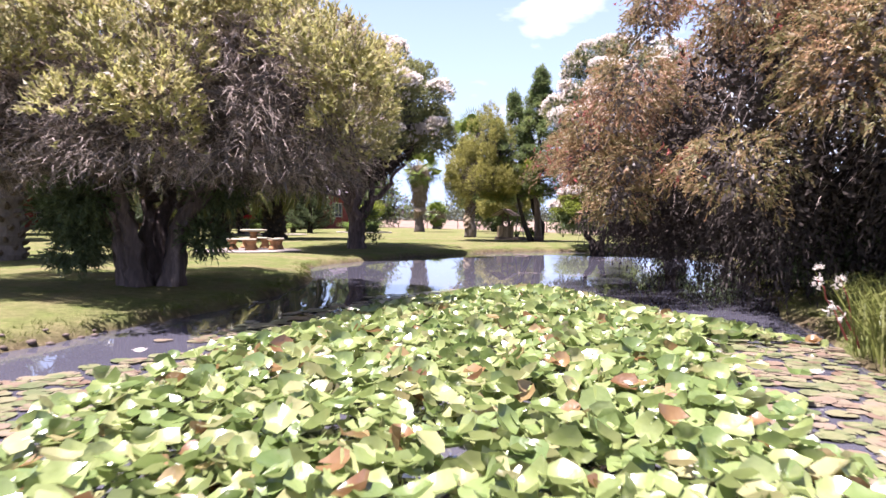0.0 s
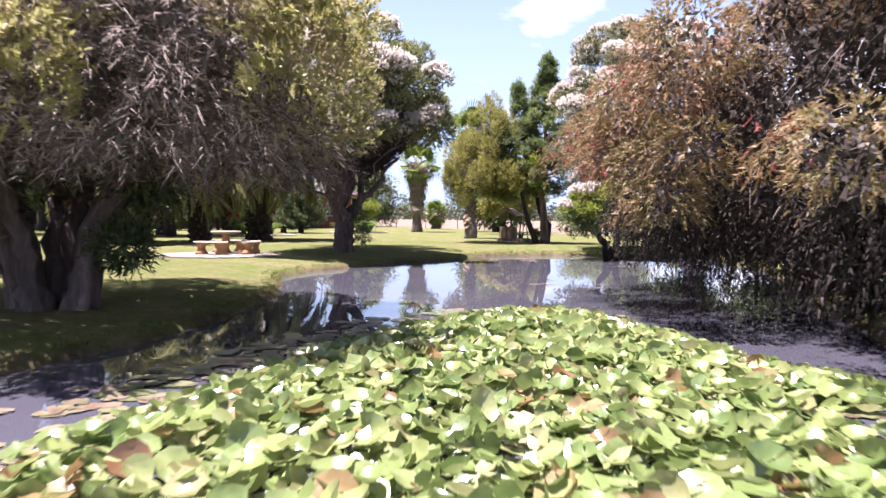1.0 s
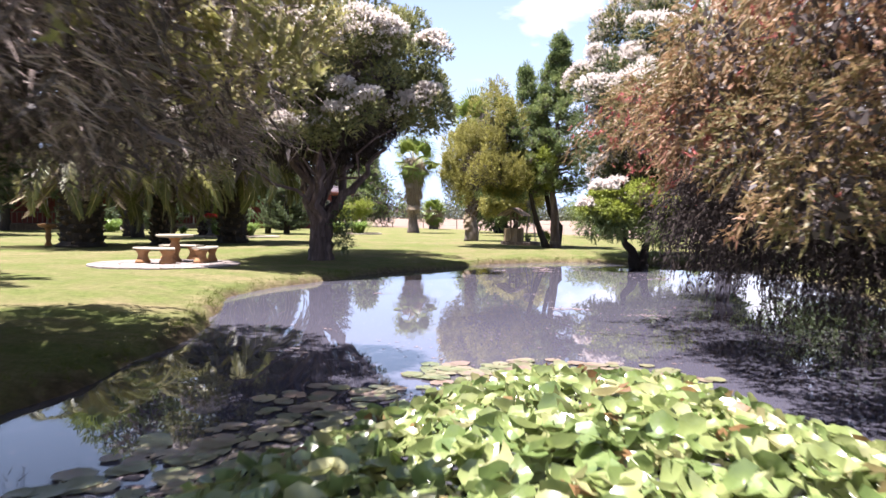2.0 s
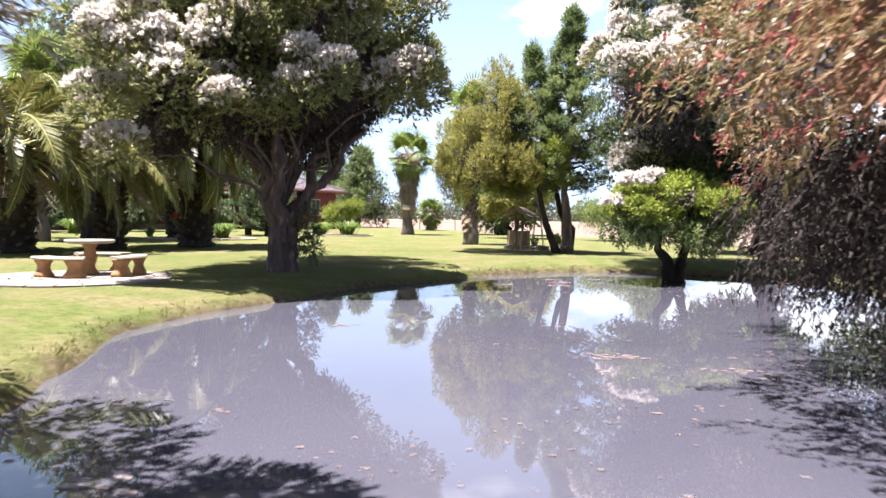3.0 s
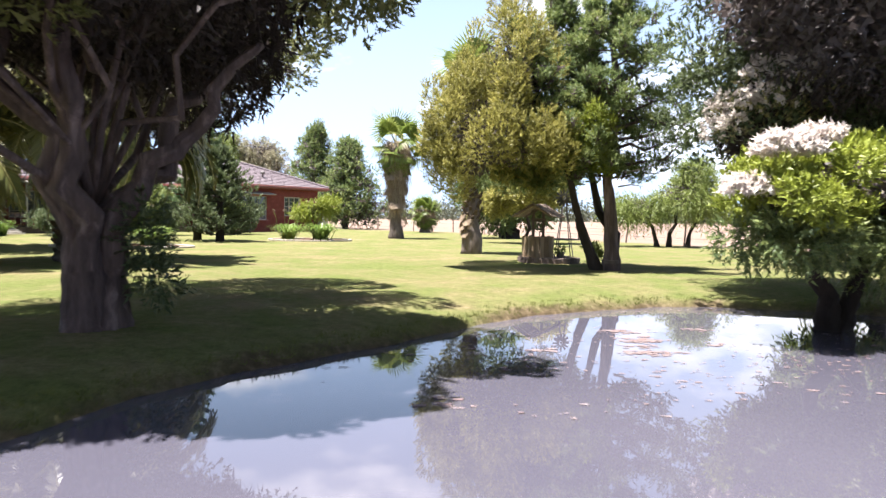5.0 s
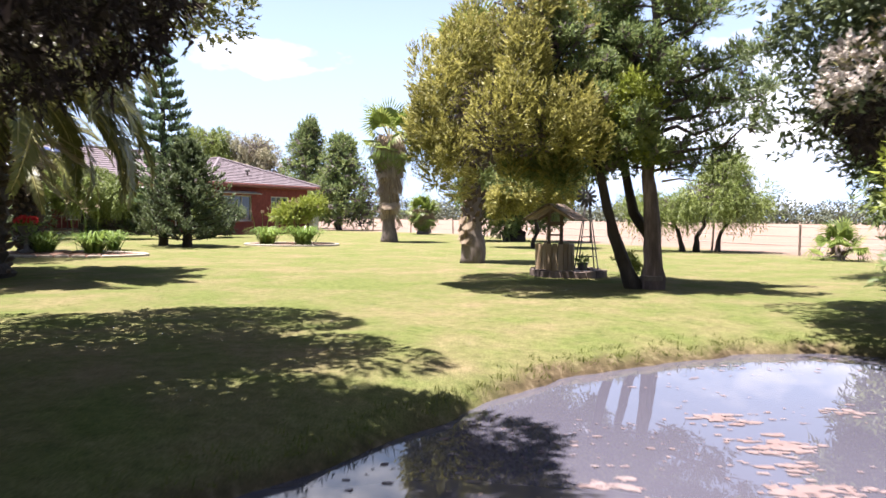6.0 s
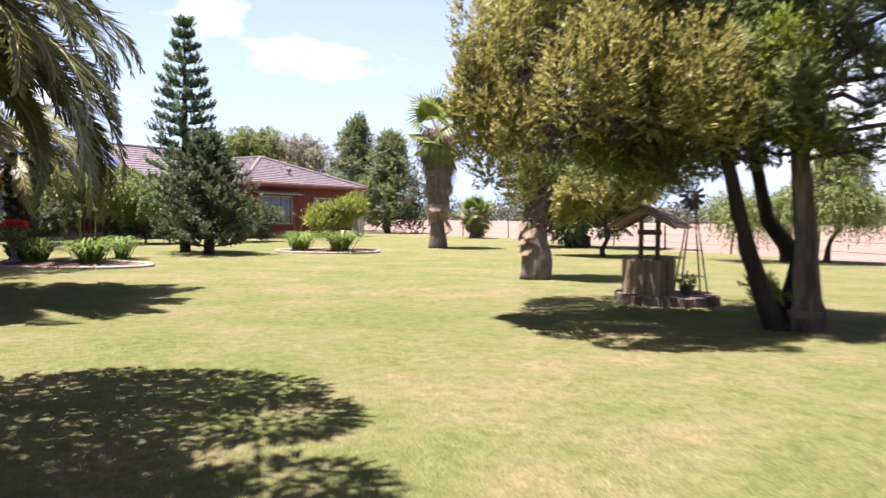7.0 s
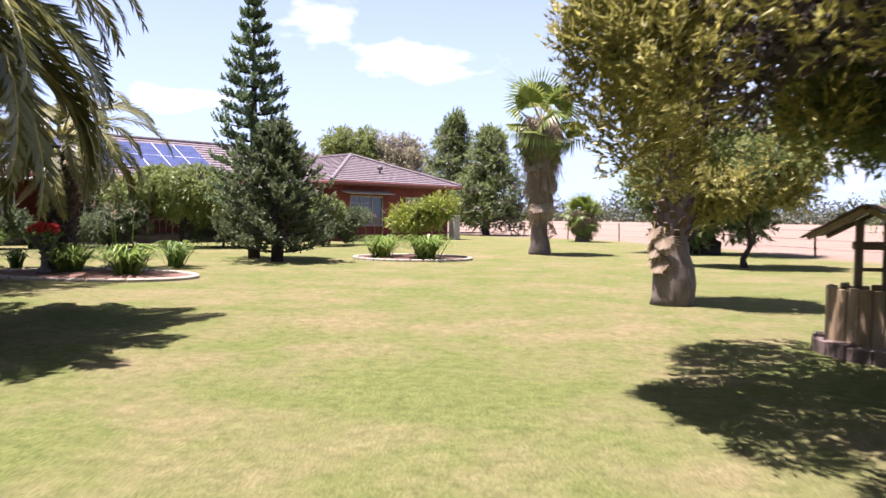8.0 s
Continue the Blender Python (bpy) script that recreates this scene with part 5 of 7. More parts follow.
for k, (gx, gy, gh, gw) in enumerate([(-30.5, 112.0, 13.4, 3.0), (-25.0, 114.0, 12.6, 4.2), (-34.0, 116.0, 10.6, 3.4)]):
    plain_tree("gum_tree", (gx, gy, 0), 130 + k, [(0, 0, gh * 0.72, gw, gw * 0.8, gh * 0.22), (gw * 0.5, 0, gh * 0.58, gw * 0.7, gw * 0.6, gh * 0.16), (-gw * 0.6, 0, gh * 0.62, gw * 0.6, gw * 0.6, gh * 0.18)],
               "tall pale gum tree behind the house", LEAF_EUC if k else LEAF_VINE, [bent((0, 0, -0.1), (0, 0, gh * 0.8), 0, 0.3, 8)], 0.28, 3000, 0.9, 14, (0.36, 0.10), 0.6, 0.0, 0.3, bark=BARK_PAPER, fork=3.0)

# trees by the fence, beyond the well
plain_tree("pepper_tree", (10.6, 51.0, 0), 141, [(0.3, 0, 2.3, 1.3, 1.4, 0.8), (-1.5, 0.2, 1.8, 1.1, 1.2, 0.6), (1.6, 0, 2.2, 0.9, 1.1, 0.9), (1.0, 0, 3.2, 0.7, 0.8, 0.6)], "soft green weeping pepper tree by the fence", LEAF_VINE, [bent((0, 0, -0.1), (0.4, 0, 2.6), 0, 0.3, 6), bent((-0.5, 0.1, -0.1), (-1.2, 0.2, 2.2), 0, 0.3, 6), bent((0.9, 0.2, -0.1), (1.5, 0.2, 2.0), 0, 0.3, 6)], 0.10, 4200, 0.34, 18, (0.16, 0.035), 0.45, -0.3, 0.6, fork=1.0, spread=1.02)
plain_tree("fig_tree", (4.2, 61.5, 0), 142, [(0, 0, 4.0, 3.0, 2.4, 1.5), (-1.6, -0.3, 3.0, 1.6, 1.6, 1.0), (1.9, -0.4, 2.9, 1.6, 1.6, 1.0), (0.0, 0.3, 1.5, 2.4, 1.4, 0.9)], "spreading tree with a stout dark trunk near the fence", LEAF_PINE, [bent((0, 0, -0.1), (0, 0, 3.8), 0, 0.2, 7)], 0.5, 4600, 0.6, 16, (0.24, 0.09), 0.4, 0.2, fork=1.6)
plain_tree("young_tree", (4.3, 52.9, 0), 143, [(0, 0, 2.5, 1.6, 1.4, 0.8), (0.8, 0.2, 3.2, 1.2, 1.2, 0.7), (-0.9, 0.1, 2.1, 0.9, 0.9, 0.6)], "small tree with olive and rusty leaves on the lawn", LEAF_CYPRESS, [bent((0, 0, -0.1), (0.1, 0, 2.6), 0, 0.3, 7)], 0.09, 4200, 0.4, 14, (0.16, 0.06), 0.3, 0.2, fork=1.0)
plain_tree("pepper_tree", (12.0, 37.5, 0), 144, [(0, 0, 3.6, 3.0, 2.6, 1.8), (-1.2, -0.4, 2.6, 1.5, 1.5, 1.1)], "shady tree with a dark trunk on the far bank", LEAF_PINE, [bent((0, 0, -0.1), (0.2, 0, 3.4), 0, 0.3, 7)], 0.28, 4000, 0.6, 16, (0.22, 0.07), 0.4, 0.0, 0.3, fork=1.4)
plain_tree("shade_tree", (-14.2, 40.2, 0), 145, [(0, 0, 8.2, 2.4, 2.4, 2.2), (0.8, -0.4, 6.2, 2.0, 2.0, 1.4), (-1.4, 0, 6.8, 1.8, 1.8, 1.6)], "tall bright green tree above the palms", LEAF_VINE, [bent((0, 0, -0.1), (0, 0, 8.5), 0, 0.15, 10)], 0.26, 4200, 0.6, 16, (0.2, 0.06), 0.4, 0.2, fork=4.5)
for k, (gx, gy) in enumerate([(-21.0, 30.0), (-24.0, 40.0), (-19.5, 22.0), (-26.0, 49.0)]):
    plain_tree("shade_tree", (gx, gy, 0), 150 + k, [(0, 0, 4.6, 3.6, 3.4, 2.2), (1.2, -0.6, 3.2, 2.4, 2.4, 1.4)], "leafy shade tree on the far lawn", LEAF_MEL, [bent((0, 0, -0.1), (0.2, 0, 4.2), 0, 0.3, 7)], 0.26, 2600, 0.7, 16, (0.3, 0.1), 0.5, 0.1, fork=1.6)


def far_scrub():
    """The long line of low trees on the horizon across the dry field."""
    rng = np.random.default_rng(160)
    blobs = []
    for k in range(420):
        a = math.radians(-38 + 82 * k / 420 + rng.normal(0, 0.15))
        R = 330 + rng.normal(0, 12)
        h = 6.0 + 4.0 * rng.random() + (3 if rng.random() < 0.12 else 0)
        w = 3.5 + 3.0 * rng.random()
        blobs.append((R * math.sin(a), 25 + R * math.cos(a), h * 0.55, w, w, h * 0.5))
        blobs.append((R * math.sin(a) + rng.normal(0, 3), 25 + R * math.cos(a), h * 0.25, w * 1.1, w, h * 0.3))
    o, n = shell(blobs, 40000, rng, 0.5)
    o[:, 2] = np.maximum(o[:, 2], 0.2)
    q = blades(o, n + rng.normal(0, 0.8, o.shape), 0.9 + 0.9 * rng.random(len(o)), 0.6 + 0.5 * rng.random(len(o)), rng)
    tagged(new("far_tree_line", quads_mesh("far_tree_line", q, LEAF_FAR)), "hazy grey-green line of scrub across the dry field", "trees", kind="stuff")


far_scrub()

# ---- the house ----
HOUSE = (-14.2, 66.0, 0.0)
house = thing("house", HOUSE, "low red-brick farmhouse with a hipped tile roof", "house", turn=57.0)
EAVE = 3.3


def roof_slope(e0, e1, r1, r0, name="roof_slope"):
    """A tiled slope between two eave corners and two ridge ends, laid in stepped courses."""
    e0, e1, r0, r1 = (np.array(p, float) for p in (e0, e1, r0, r1))
    rows = max(4, int(np.linalg.norm((r0 + r1) / 2 - (e0 + e1) / 2) / 0.34))
    nrm = np.cross(e1 - e0, (r0 + r1) / 2 - e0)
    nrm = nrm / np.linalg.norm(nrm)
    verts, faces = [], []
    for k in range(rows):
        a, b = k / rows, (k + 1) / rows
        lo0, lo1 = e0 + (r0 - e0) * a, e1 + (r1 - e1) * a
        hi0, hi1 = e0 + (r0 - e0) * b, e1 + (r1 - e1) * b
        o = len(verts)
        cols = max(1, int(np.linalg.norm(lo1 - lo0) / 0.30))
        for p, q in ((lo0, lo1), (lo0 + nrm * 0.05, lo1 + nrm * 0.05), (hi0 + nrm * 0.008, hi1 + nrm * 0.008)):
            for c in range(cols + 1):
                wave = 0.012 * (c % 2)
                verts.append(p + (q - p) * c / cols + nrm * wave)
        n = cols + 1
        for c in range(cols):
            faces.append((o + c, o + c + 1, o + n + c + 1, o + n + c))
            faces.append((o + n + c, o + n + c + 1, o + 2 * n + c + 1, o + 2 * n + c))
    return child(name, mesh_of(name, verts, faces, TILE), house)


RZ, WZ = 5.72, 5.18
roof_slope((-26, 6.1, EAVE), (9.4, 6.1, EAVE), (5.0, 10.7, RZ), (-21.4, 10.7, RZ))
roof_slope((9.4, 15.3, EAVE), (-26, 15.3, EAVE), (-21.4, 10.7, RZ), (5.0, 10.7, RZ))
roof_slope((9.4, 6.1, EAVE), (9.4, 15.3, EAVE), (5.0, 10.7, RZ), (5.0, 10.69, RZ))
roof_slope((-26, 15.3, EAVE), (-26, 6.1, EAVE), (-21.4, 10.69, RZ), (-21.4, 10.7, RZ))
roof_slope((0, 0, EAVE), (9.9, 0, EAVE), (4.96, 4.95, WZ), (4.94, 4.95, WZ))
roof_slope((0, 10.5, EAVE), (0, 0, EAVE), (4.95, 4.95, WZ), (4.95, 10.5, WZ))
roof_slope((9.9, 0, EAVE), (9.9, 10.5, EAVE), (4.95, 10.5, WZ), (4.95, 4.95, WZ))
for a, b in (((0, 0, EAVE), (4.95, 4.95, WZ)), ((9.9, 0, EAVE), (4.95, 4.95, WZ)), ((4.95, 4.95, WZ), (4.95, 10.5, WZ)), ((5.0, 10.7, RZ), (-21.4, 10.7, RZ)), ((9.4, 6.1, EAVE), (5.0, 10.7, RZ))):
    a, b = np.array(a) + (0, 0, 0.05), np.array(b) + (0, 0, 0.05)
    k = max(3, int(np.linalg.norm(b - a) / 0.4))
    v, f = tube([a + (b - a) * i / k for i in range(k + 1)], [0.10 + 0.015 * (i % 2) for i in range(k + 1)], 7)
    child("ridge_cap", mesh_of("ridge_cap", v, f, TILE), house)
for (x0, y0), (x1, y1) in (((0, 0), (9.9, 0)), ((0, 0), (0, 6.1)), ((-26, 6.1), (0, 6.1)), ((9.9, 0), (9.9, 10.5))):
    L = math.hypot(x1 - x0, y1 - y0)
    t = Matrix.Rotation(math.atan2(y1 - y0, x1 - x0), 4, "Z")
    part("gutter", boxed((x0 + x1) / 2, (y0 + y1) / 2, EAVE - 0.08, L + 0.1, 0.14, 0.17, 0.03, t), FASCIA, house, "dark red painted gutter")
for cx, cy, sx, sy in ((4.95, 3.1, 9.7, 6.0), (-8.2, 10.7, 35.0, 9.0)):
    part("soffit", boxed(cx, cy, EAVE - 0.19, sx, sy, 0.04), FASCIA, house)


def wall_with_holes(x0, x1, y, z0, z1, holes, thick=0.24):
    """One upright wall along local x in one piece, with its openings (hx0, hx1, hz0, hz1) cut through."""
    xs = sorted({x0, x1, *[h[0] for h in holes], *[h[1] for h in holes]})
    zs = sorted({z0, z1, *[h[2] for h in holes], *[h[3] for h in holes]})

    def solid(i, k):
        if not (0 <= i < len(xs) - 1 and 0 <= k < len(zs) - 1):
            return False
        cx, cz = (xs[i] + xs[i + 1]) / 2, (zs[k] + zs[k + 1]) / 2
        return not any(h[0] < cx < h[1] and h[2] < cz < h[3] for h in holes)

    bm = bmesh.new()
    grid = {}

    def at(i, k, back):
        key = (i, k, back)
        if key not in grid:
            grid[key] = bm.verts.new((xs[i], y + (thick if back else 0), zs[k]))
        return grid[key]

    for i in range(len(xs) - 1):
        for k in range(len(zs) - 1):
            if not solid(i, k):
                continue
            bm.faces.new((at(i, k, 0), at(i + 1, k, 0), at(i + 1, k + 1, 0), at(i, k + 1, 0)))
            bm.faces.new((at(i, k, 1), at(i, k + 1, 1), at(i + 1, k + 1, 1), at(i + 1, k, 1)))
            for di, dk, p, q in ((-1, 0, (i, k), (i, k + 1)), (1, 0, (i + 1, k + 1), (i + 1, k)), (0, -1, (i + 1, k), (i, k)), (0, 1, (i, k + 1), (i + 1, k + 1))):
                if not solid(i + di, k + dk):
                    bm.faces.new((at(*p, 0), at(*q, 0), at(*q, 1), at(*p, 1)))
    return bm


WING_HOLES = [(1.7, 4.1, 0.85, 2.55), (5.8, 7.4, 1.15, 2.55)]
MAIN_HOLES = [(-19.5, -17.6, 0.85, 2.5), (-14.4, -13.4, 0.35, 2.5), (-10.5, -8.2, 0.85, 2.5), (-5.0, -3.1, 0.85, 2.5)]
part("wall", wall_with_holes(0.6, 9.3, 0.62, 0.0, 3.1, WING_HOLES), BRICK, house, "red brick wall")
part("wall", wall_with_holes(-25.2, 0.6, 6.8, 0.0, 3.1, MAIN_HOLES), BRICK, house, "red brick wall")
part("wall", boxed(0.72, 3.83, 1.55, 0.24, 5.94, 3.1), BRICK, house)
part("wall", boxed(9.18, 7.9, 1.55, 0.24, 14.06, 3.1), BRICK, house)
part("wall", boxed(-8.0, 14.8, 1.55, 34.1, 0.24, 3.1), BRICK, house)
part("wall", boxed(-25.1, 10.86, 1.55, 0.24, 7.62, 3.1), BRICK, house)
part("floor_slab", boxed(-8.0, 10.9, 0.15, 33.6, 7.5, 0.3), CONCRETE, house)


def window_in(a, b, lo, hi, y, blind=0.6, bars=3):
    w, h, cx, cz = b - a, hi - lo, (a + b) / 2, (lo + hi) / 2
    frame_bm = wall_with_holes(a, b, y + 0.04, lo, hi, [(a + 0.07, b - 0.07, lo + 0.07, hi - 0.07)], 0.1)
    win = part("window", frame_bm, CREAM, house, "pale framed window with glazing bars")
    for i in range(1, bars):
        part("glazing_bar", boxed(a + w * i / bars, y + 0.09, cz, 0.04, 0.06, h - 0.142), CREAM, win)
    for i in range(1, 4):
        part("glazing_bar", boxed(a + w * 0.31, y + 0.092, lo + h * i / 4, w * 0.5, 0.03, 0.025), CREAM, win)
    part("pane", boxed(cx, y + 0.12, cz, w - 0.1, 0.012, h - 0.1), DARK_GLASS, win, "dark reflecting glass")
    part("blind", boxed(a + w * blind / 2, y + 0.19, cz, w * blind, 0.02, h - 0.12), CURTAIN, win, "pale blind")
    part("sill", boxed(cx, y - 0.02, lo - 0.03, w + 0.12, 0.2, 0.06, 0.01), FASCIA, win)


for hole in WING_HOLES:
    window_in(*hole, 0.62)
for hole in (MAIN_HOLES[0], MAIN_HOLES[2], MAIN_HOLES[3]):
    window_in(*hole, 6.8)
part("door", boxed(-13.9, 6.9, 1.42, 0.98, 0.05, 2.12, 0.01), WOOD_DARK, house, "dark front door")
part("awning", boxed(2.75, 0.3, 2.72, 3.4, 0.62, 0.05, 0.01, Matrix.Rotation(radians(14), 4, "X")), CREAM, house, "pale striped window awning")
part("porch_pillar", boxed(9.0, -0.3, 0.75, 0.5, 0.5, 1.5, 0.03), CREAM, house, "low pale rendered pier")
part("verandah_floor", boxed(-10.0, 4.6, 0.18, 20.0, 4.3, 0.36, 0.02), WOOD_DARK, house, "dark verandah floor")
part("verandah_roof", boxed(-10.0, 4.35, 2.92, 20.0, 4.2, 0.06, 0.01, Matrix.Rotation(radians(3), 4, "X")), CREAM, house, "pale verandah roof edge")
for k in range(8):
    part("post", boxed(-0.4 - 2.8 * k, 2.5, 1.6, 0.09, 0.09, 2.5, 0.01), CREAM, house, "white verandah post" if k == 0 else "")
part("handrail", boxed(-10.0, 2.45, 1.12, 19.6, 0.06, 0.06, 0.01), WOOD_DARK, house)
for k in range(64):
    part("baluster", boxed(-19.7 + 0.31 * k, 2.45, 0.73, 0.035, 0.035, 0.72), WOOD_DARK, house)
for k in range(4):
    part("step", boxed(-13.2, 2.3 - 0.32 * k, 0.27 - 0.085 * k, 1.7, 0.34, 0.085, 0.01), CREAM, house, "white-edged garden step" if k == 0 else "")
    part("riser", boxed(-13.2, 2.31 - 0.32 * k, 0.115 - 0.043 * k, 1.6, 0.3, 0.22 - 0.085 * k), BRICK, house)
vent = part("roof_vent", lathe([(0.05, 0), (0.05, 0.28), (0.16, 0.30), (0.18, 0.42), (0.10, 0.52), (0.02, 0.54)], 12), IRON, house, "dark turbine roof vent", True, Matrix.Translation((4.6, 1.6, 3.86)))
# solar panels in two rows on the long slope
pitch = math.atan2(RZ - EAVE, 4.6)
slope_up = np.array([0, math.cos(pitch), math.sin(pitch)])
off = np.array([0, -math.sin(pitch), math.cos(pitch)])
for row in range(2):
    for col in range(10):
        c = np.array([-15.0 + 1.25 * col, 6.1, EAVE]) + slope_up * (1.75 + 1.69 * row) + off * 0.14
        t = Matrix.Rotation(pitch, 4, "X")
        panel = part("solar_panel", boxed(*c, 1.24, 1.68, 0.035, 0.005, t), SOLAR_FRAME, house, "blue-grey solar panel in aluminium frame" if row + col == 0 else "")
        part("cell_sheet", boxed(*(c + off * 0.021), 1.20, 1.64, 0.006, 0, t), SOLAR, panel)

# ---- stone table and curved benches ----
TABLE = (-6.19, 23.75)
paved = thing("paved_circle", (-6.15, 23.1, 0), "pale round paved patch with a reddish centre in the lawn", "paving", kind="structure")
for ring in range(1, 6):
    r0, r1 = (ring - 1) * 0.33 + 0.02, ring * 0.33
    count = max(5, int(2 * math.pi * r1 / 0.42))
    a = math.pi / count * 0.94
    bm = bmesh.new()
    low = [bm.verts.new((r * math.cos(s), r * math.sin(s), z)) for z in (-0.03, 0.025) for r, s in ((r0, -a), (r1, -a), (r1, a), (r0, a))]
    for q in ((3, 2, 1, 0), (4, 5, 6, 7), (0, 1, 5, 4), (1, 2, 6, 5), (2, 3, 7, 6), (3, 0, 4, 7)):
        bm.faces.new([low[i] for i in q])
    me = bpy.data.meshes.new("paver")
    bm.to_mesh(me)
    bm.free()
    me.materials.append(PAVING)
    for k in range(count):
        child("paver", me, paved, "", pose(0, 0, 0.002 * (k % 3), 0, 0, 360 * k / count + 11 * ring))


def pedestal(h, r):
    return lathe([(r * 1.25, 0), (r * 1.25, h * 0.07), (r * 1.0, h * 0.13), (r * 0.8, h * 0.2), (r * 0.72, h * 0.3), (r * 1.0, h * 0.46), (r * 1.05, h * 0.58), (r * 0.85, h * 0.74), (r * 0.78, h * 0.84), (r * 1.1, h * 0.93), (r * 1.2, h)], 20)


table = thing("garden_table", (*TABLE, 0.025), "round cast-stone garden table on a turned pedestal", "table")
part("pedestal", pedestal(0.58, 0.12), STONE, table, "terracotta-coloured turned pedestal", True)
part("tabletop", lathe([(0.36, 0.575), (0.42, 0.595), (0.435, 0.62), (0.42, 0.645), (0.3, 0.65)], 30), STONE_PALE, table, "pale cream round top", True)


def bench_leg(h):
    bm = bmesh.new()
    prof = [(0.17, 0), (0.17, 0.05), (0.13, 0.1), (0.105, 0.17), (0.12, 0.23), (0.155, 0.28), (0.165, h)]
    rings = []
    for w, z in prof:
        rings.append([bm.verts.new((sx * w, sy * w * 0.72, z)) for sx, sy in ((-1, -0.6), (-0.7, -1), (0.7, -1), (1, -0.6), (1, 0.6), (0.7, 1), (-0.7, 1), (-1, 0.6))])
    for a, b in zip(rings, rings[1:]):
        for i in range(8):
            bm.faces.new((a[i], a[(i + 1) % 8], b[(i + 1) % 8], b[i]))
    bm.faces.new(rings[0][::-1])
    bm.faces.new(rings[-1])
    return bm


def curved_bench():
    bench = thing("garden_bench", (0, 0, 0), "curved cast-stone garden bench beside the round table", "bench", "benches round the stone table")
    bm = bmesh.new()
    top, n = [], 12
    for i in range(n + 1):
        a = radians(-33 + 66 * i / n) - math.pi / 2
        ring = []
        for r, z in ((0.70, 0.315), (0.98, 0.315), (1.0, 0.335), (0.98, 0.365), (0.70, 0.365), (0.68, 0.34)):
            ring.append(bm.verts.new((r * math.cos(a), r * math.sin(a), z)))
        top.append(ring)
    for a, b in zip(top, top[1:]):
        for k in range(6):
            bm.faces.new((a[k], a[(k + 1) % 6], b[(k + 1) % 6], b[k]))
    bm.faces.new(top[0])
    bm.faces.new(top[-1][::-1])
    bmesh.ops.recalc_face_normals(bm, faces=bm.faces)
    part("seat", bm, STONE_PALE, bench, "pale cream slab seat")
    for s in (-22, 22):
        a = radians(s) - math.pi / 2
        part("leg", bench_leg(0.318), STONE, bench, "terracotta-coloured moulded leg", True, pose(0.84 * math.cos(a), 0.84 * math.sin(a), 0, 0, 0, s))
    return bench


bench = curved_bench()
bench.matrix_basis = pose(*TABLE, 0.027, 0, 0, -12)
copy_thing(bench, pose(*TABLE, 0.027, 0, 0, 86))
copy_thing(bench, pose(*TABLE, 0.027, 0, 0, 190))

# ---- wishing well ----
WELL = (3.12, 38.38)
well_base = thing("well_plinth", (3.42, 38.35, 0), "low round stone plinth under the wishing well", "stone plinth")
part("core", lathe([(0.80, -0.05), (0.80, 0.10)], 36), WELL_STONE, well_base)
for k in range(20):
    a0, a1 = 2 * math.pi * (k + 0.04) / 20, 2 * math.pi * (k + 0.96) / 20
    bm = bmesh.new()
    vv = [bm.verts.new((r * math.cos(a), r * math.sin(a), z)) for z in (-0.05, 0.125 + 0.012 * (k % 3)) for r, a in ((0.6, a0), (0.86, a0), (0.87, (a0 + a1) / 2), (0.86, a1), (0.6, a1))]
    for q in ((4, 3, 2, 1, 0), (5, 6, 7, 8, 9), (0, 1, 6, 5), (1, 2, 7, 6), (2, 3, 8, 7), (3, 4, 9, 8), (4, 0, 5, 9)):
        bm.faces.new([vv[i] for i in q])
    part("stone", bm, WELL_STONE, well_base)
well = thing("wishing_well", (*WELL, 0.11), "timber-slab wishing well with a small shingled roof", "wishing well")
rngw = np.random.default_rng(190)
for k in range(22):
    a = 360 * k / 22
    bm = boxed(0.42, 0, 0.30, 0.035, 0.108 + 0.006 * rngw.random(), 0.60 + 0.025 * rngw.random(), 0.008)
    part("slab", bm, WOOD_SLAB, well, "", m=pose(0, 0, 0, 0, rngw.normal(0, 1.2), a))
part("lining", lathe([(0.405, 0.0), (0.405, 0.52), (0.36, 0.52), (0.36, 0.3), (0.05, 0.3)], 22), WOOD_DARK, well, "dark inner lining")
for sx in (-0.14, 0.14):
    part("post", boxed(sx, 0.0, 0.80, 0.075, 0.075, 1.06, 0.01), WOOD_DARK, well, "dark upright roof post")
part("crossbar", boxed(0, 0, 0.80, 0.36, 0.04, 0.04, 0.008), WOOD_DARK, well)
part("windlass", lathe([(0.045, -0.2), (0.045, 0.2)], 10), WOOD_DARK, well, "", False, pose(0, 0, 1.06, 0, 90, 0))
for s in (-1, 1):
    for row in range(5):
        for k in range(7):
            u, w = -0.42 + 0.14 * k, 0.09 + 0.115 * row
            bm = boxed(u + 0.012 * rngw.normal(), s * w, 1.50 - 0.60 * w + 0.012 + 0.006 * rngw.random(), 0.132, 0.17, 0.014, 0, Matrix.Rotation(radians(-29 * s + rngw.normal(0, 2.0)), 4, "X"))
            part("shingle", bm, WOOD_DARK, well, "", m=pose(0, 0, 0, 0, 0, 62))
    part("rafter", boxed(-0.4, s * 0.27, 1.30, 0.04, 0.66, 0.05, 0, Matrix.Rotation(radians(-29 * s), 4, "X")), WOOD_SLAB, well, "pale gable board", m=pose(0, 0, 0, 0, 0, 62))
    part("rafter", boxed(0.4, s * 0.27, 1.30, 0.04, 0.66, 0.05, 0, Matrix.Rotation(radians(-29 * s), 4, "X")), WOOD_DARK, well, "", m=pose(0, 0, 0, 0, 0, 62))
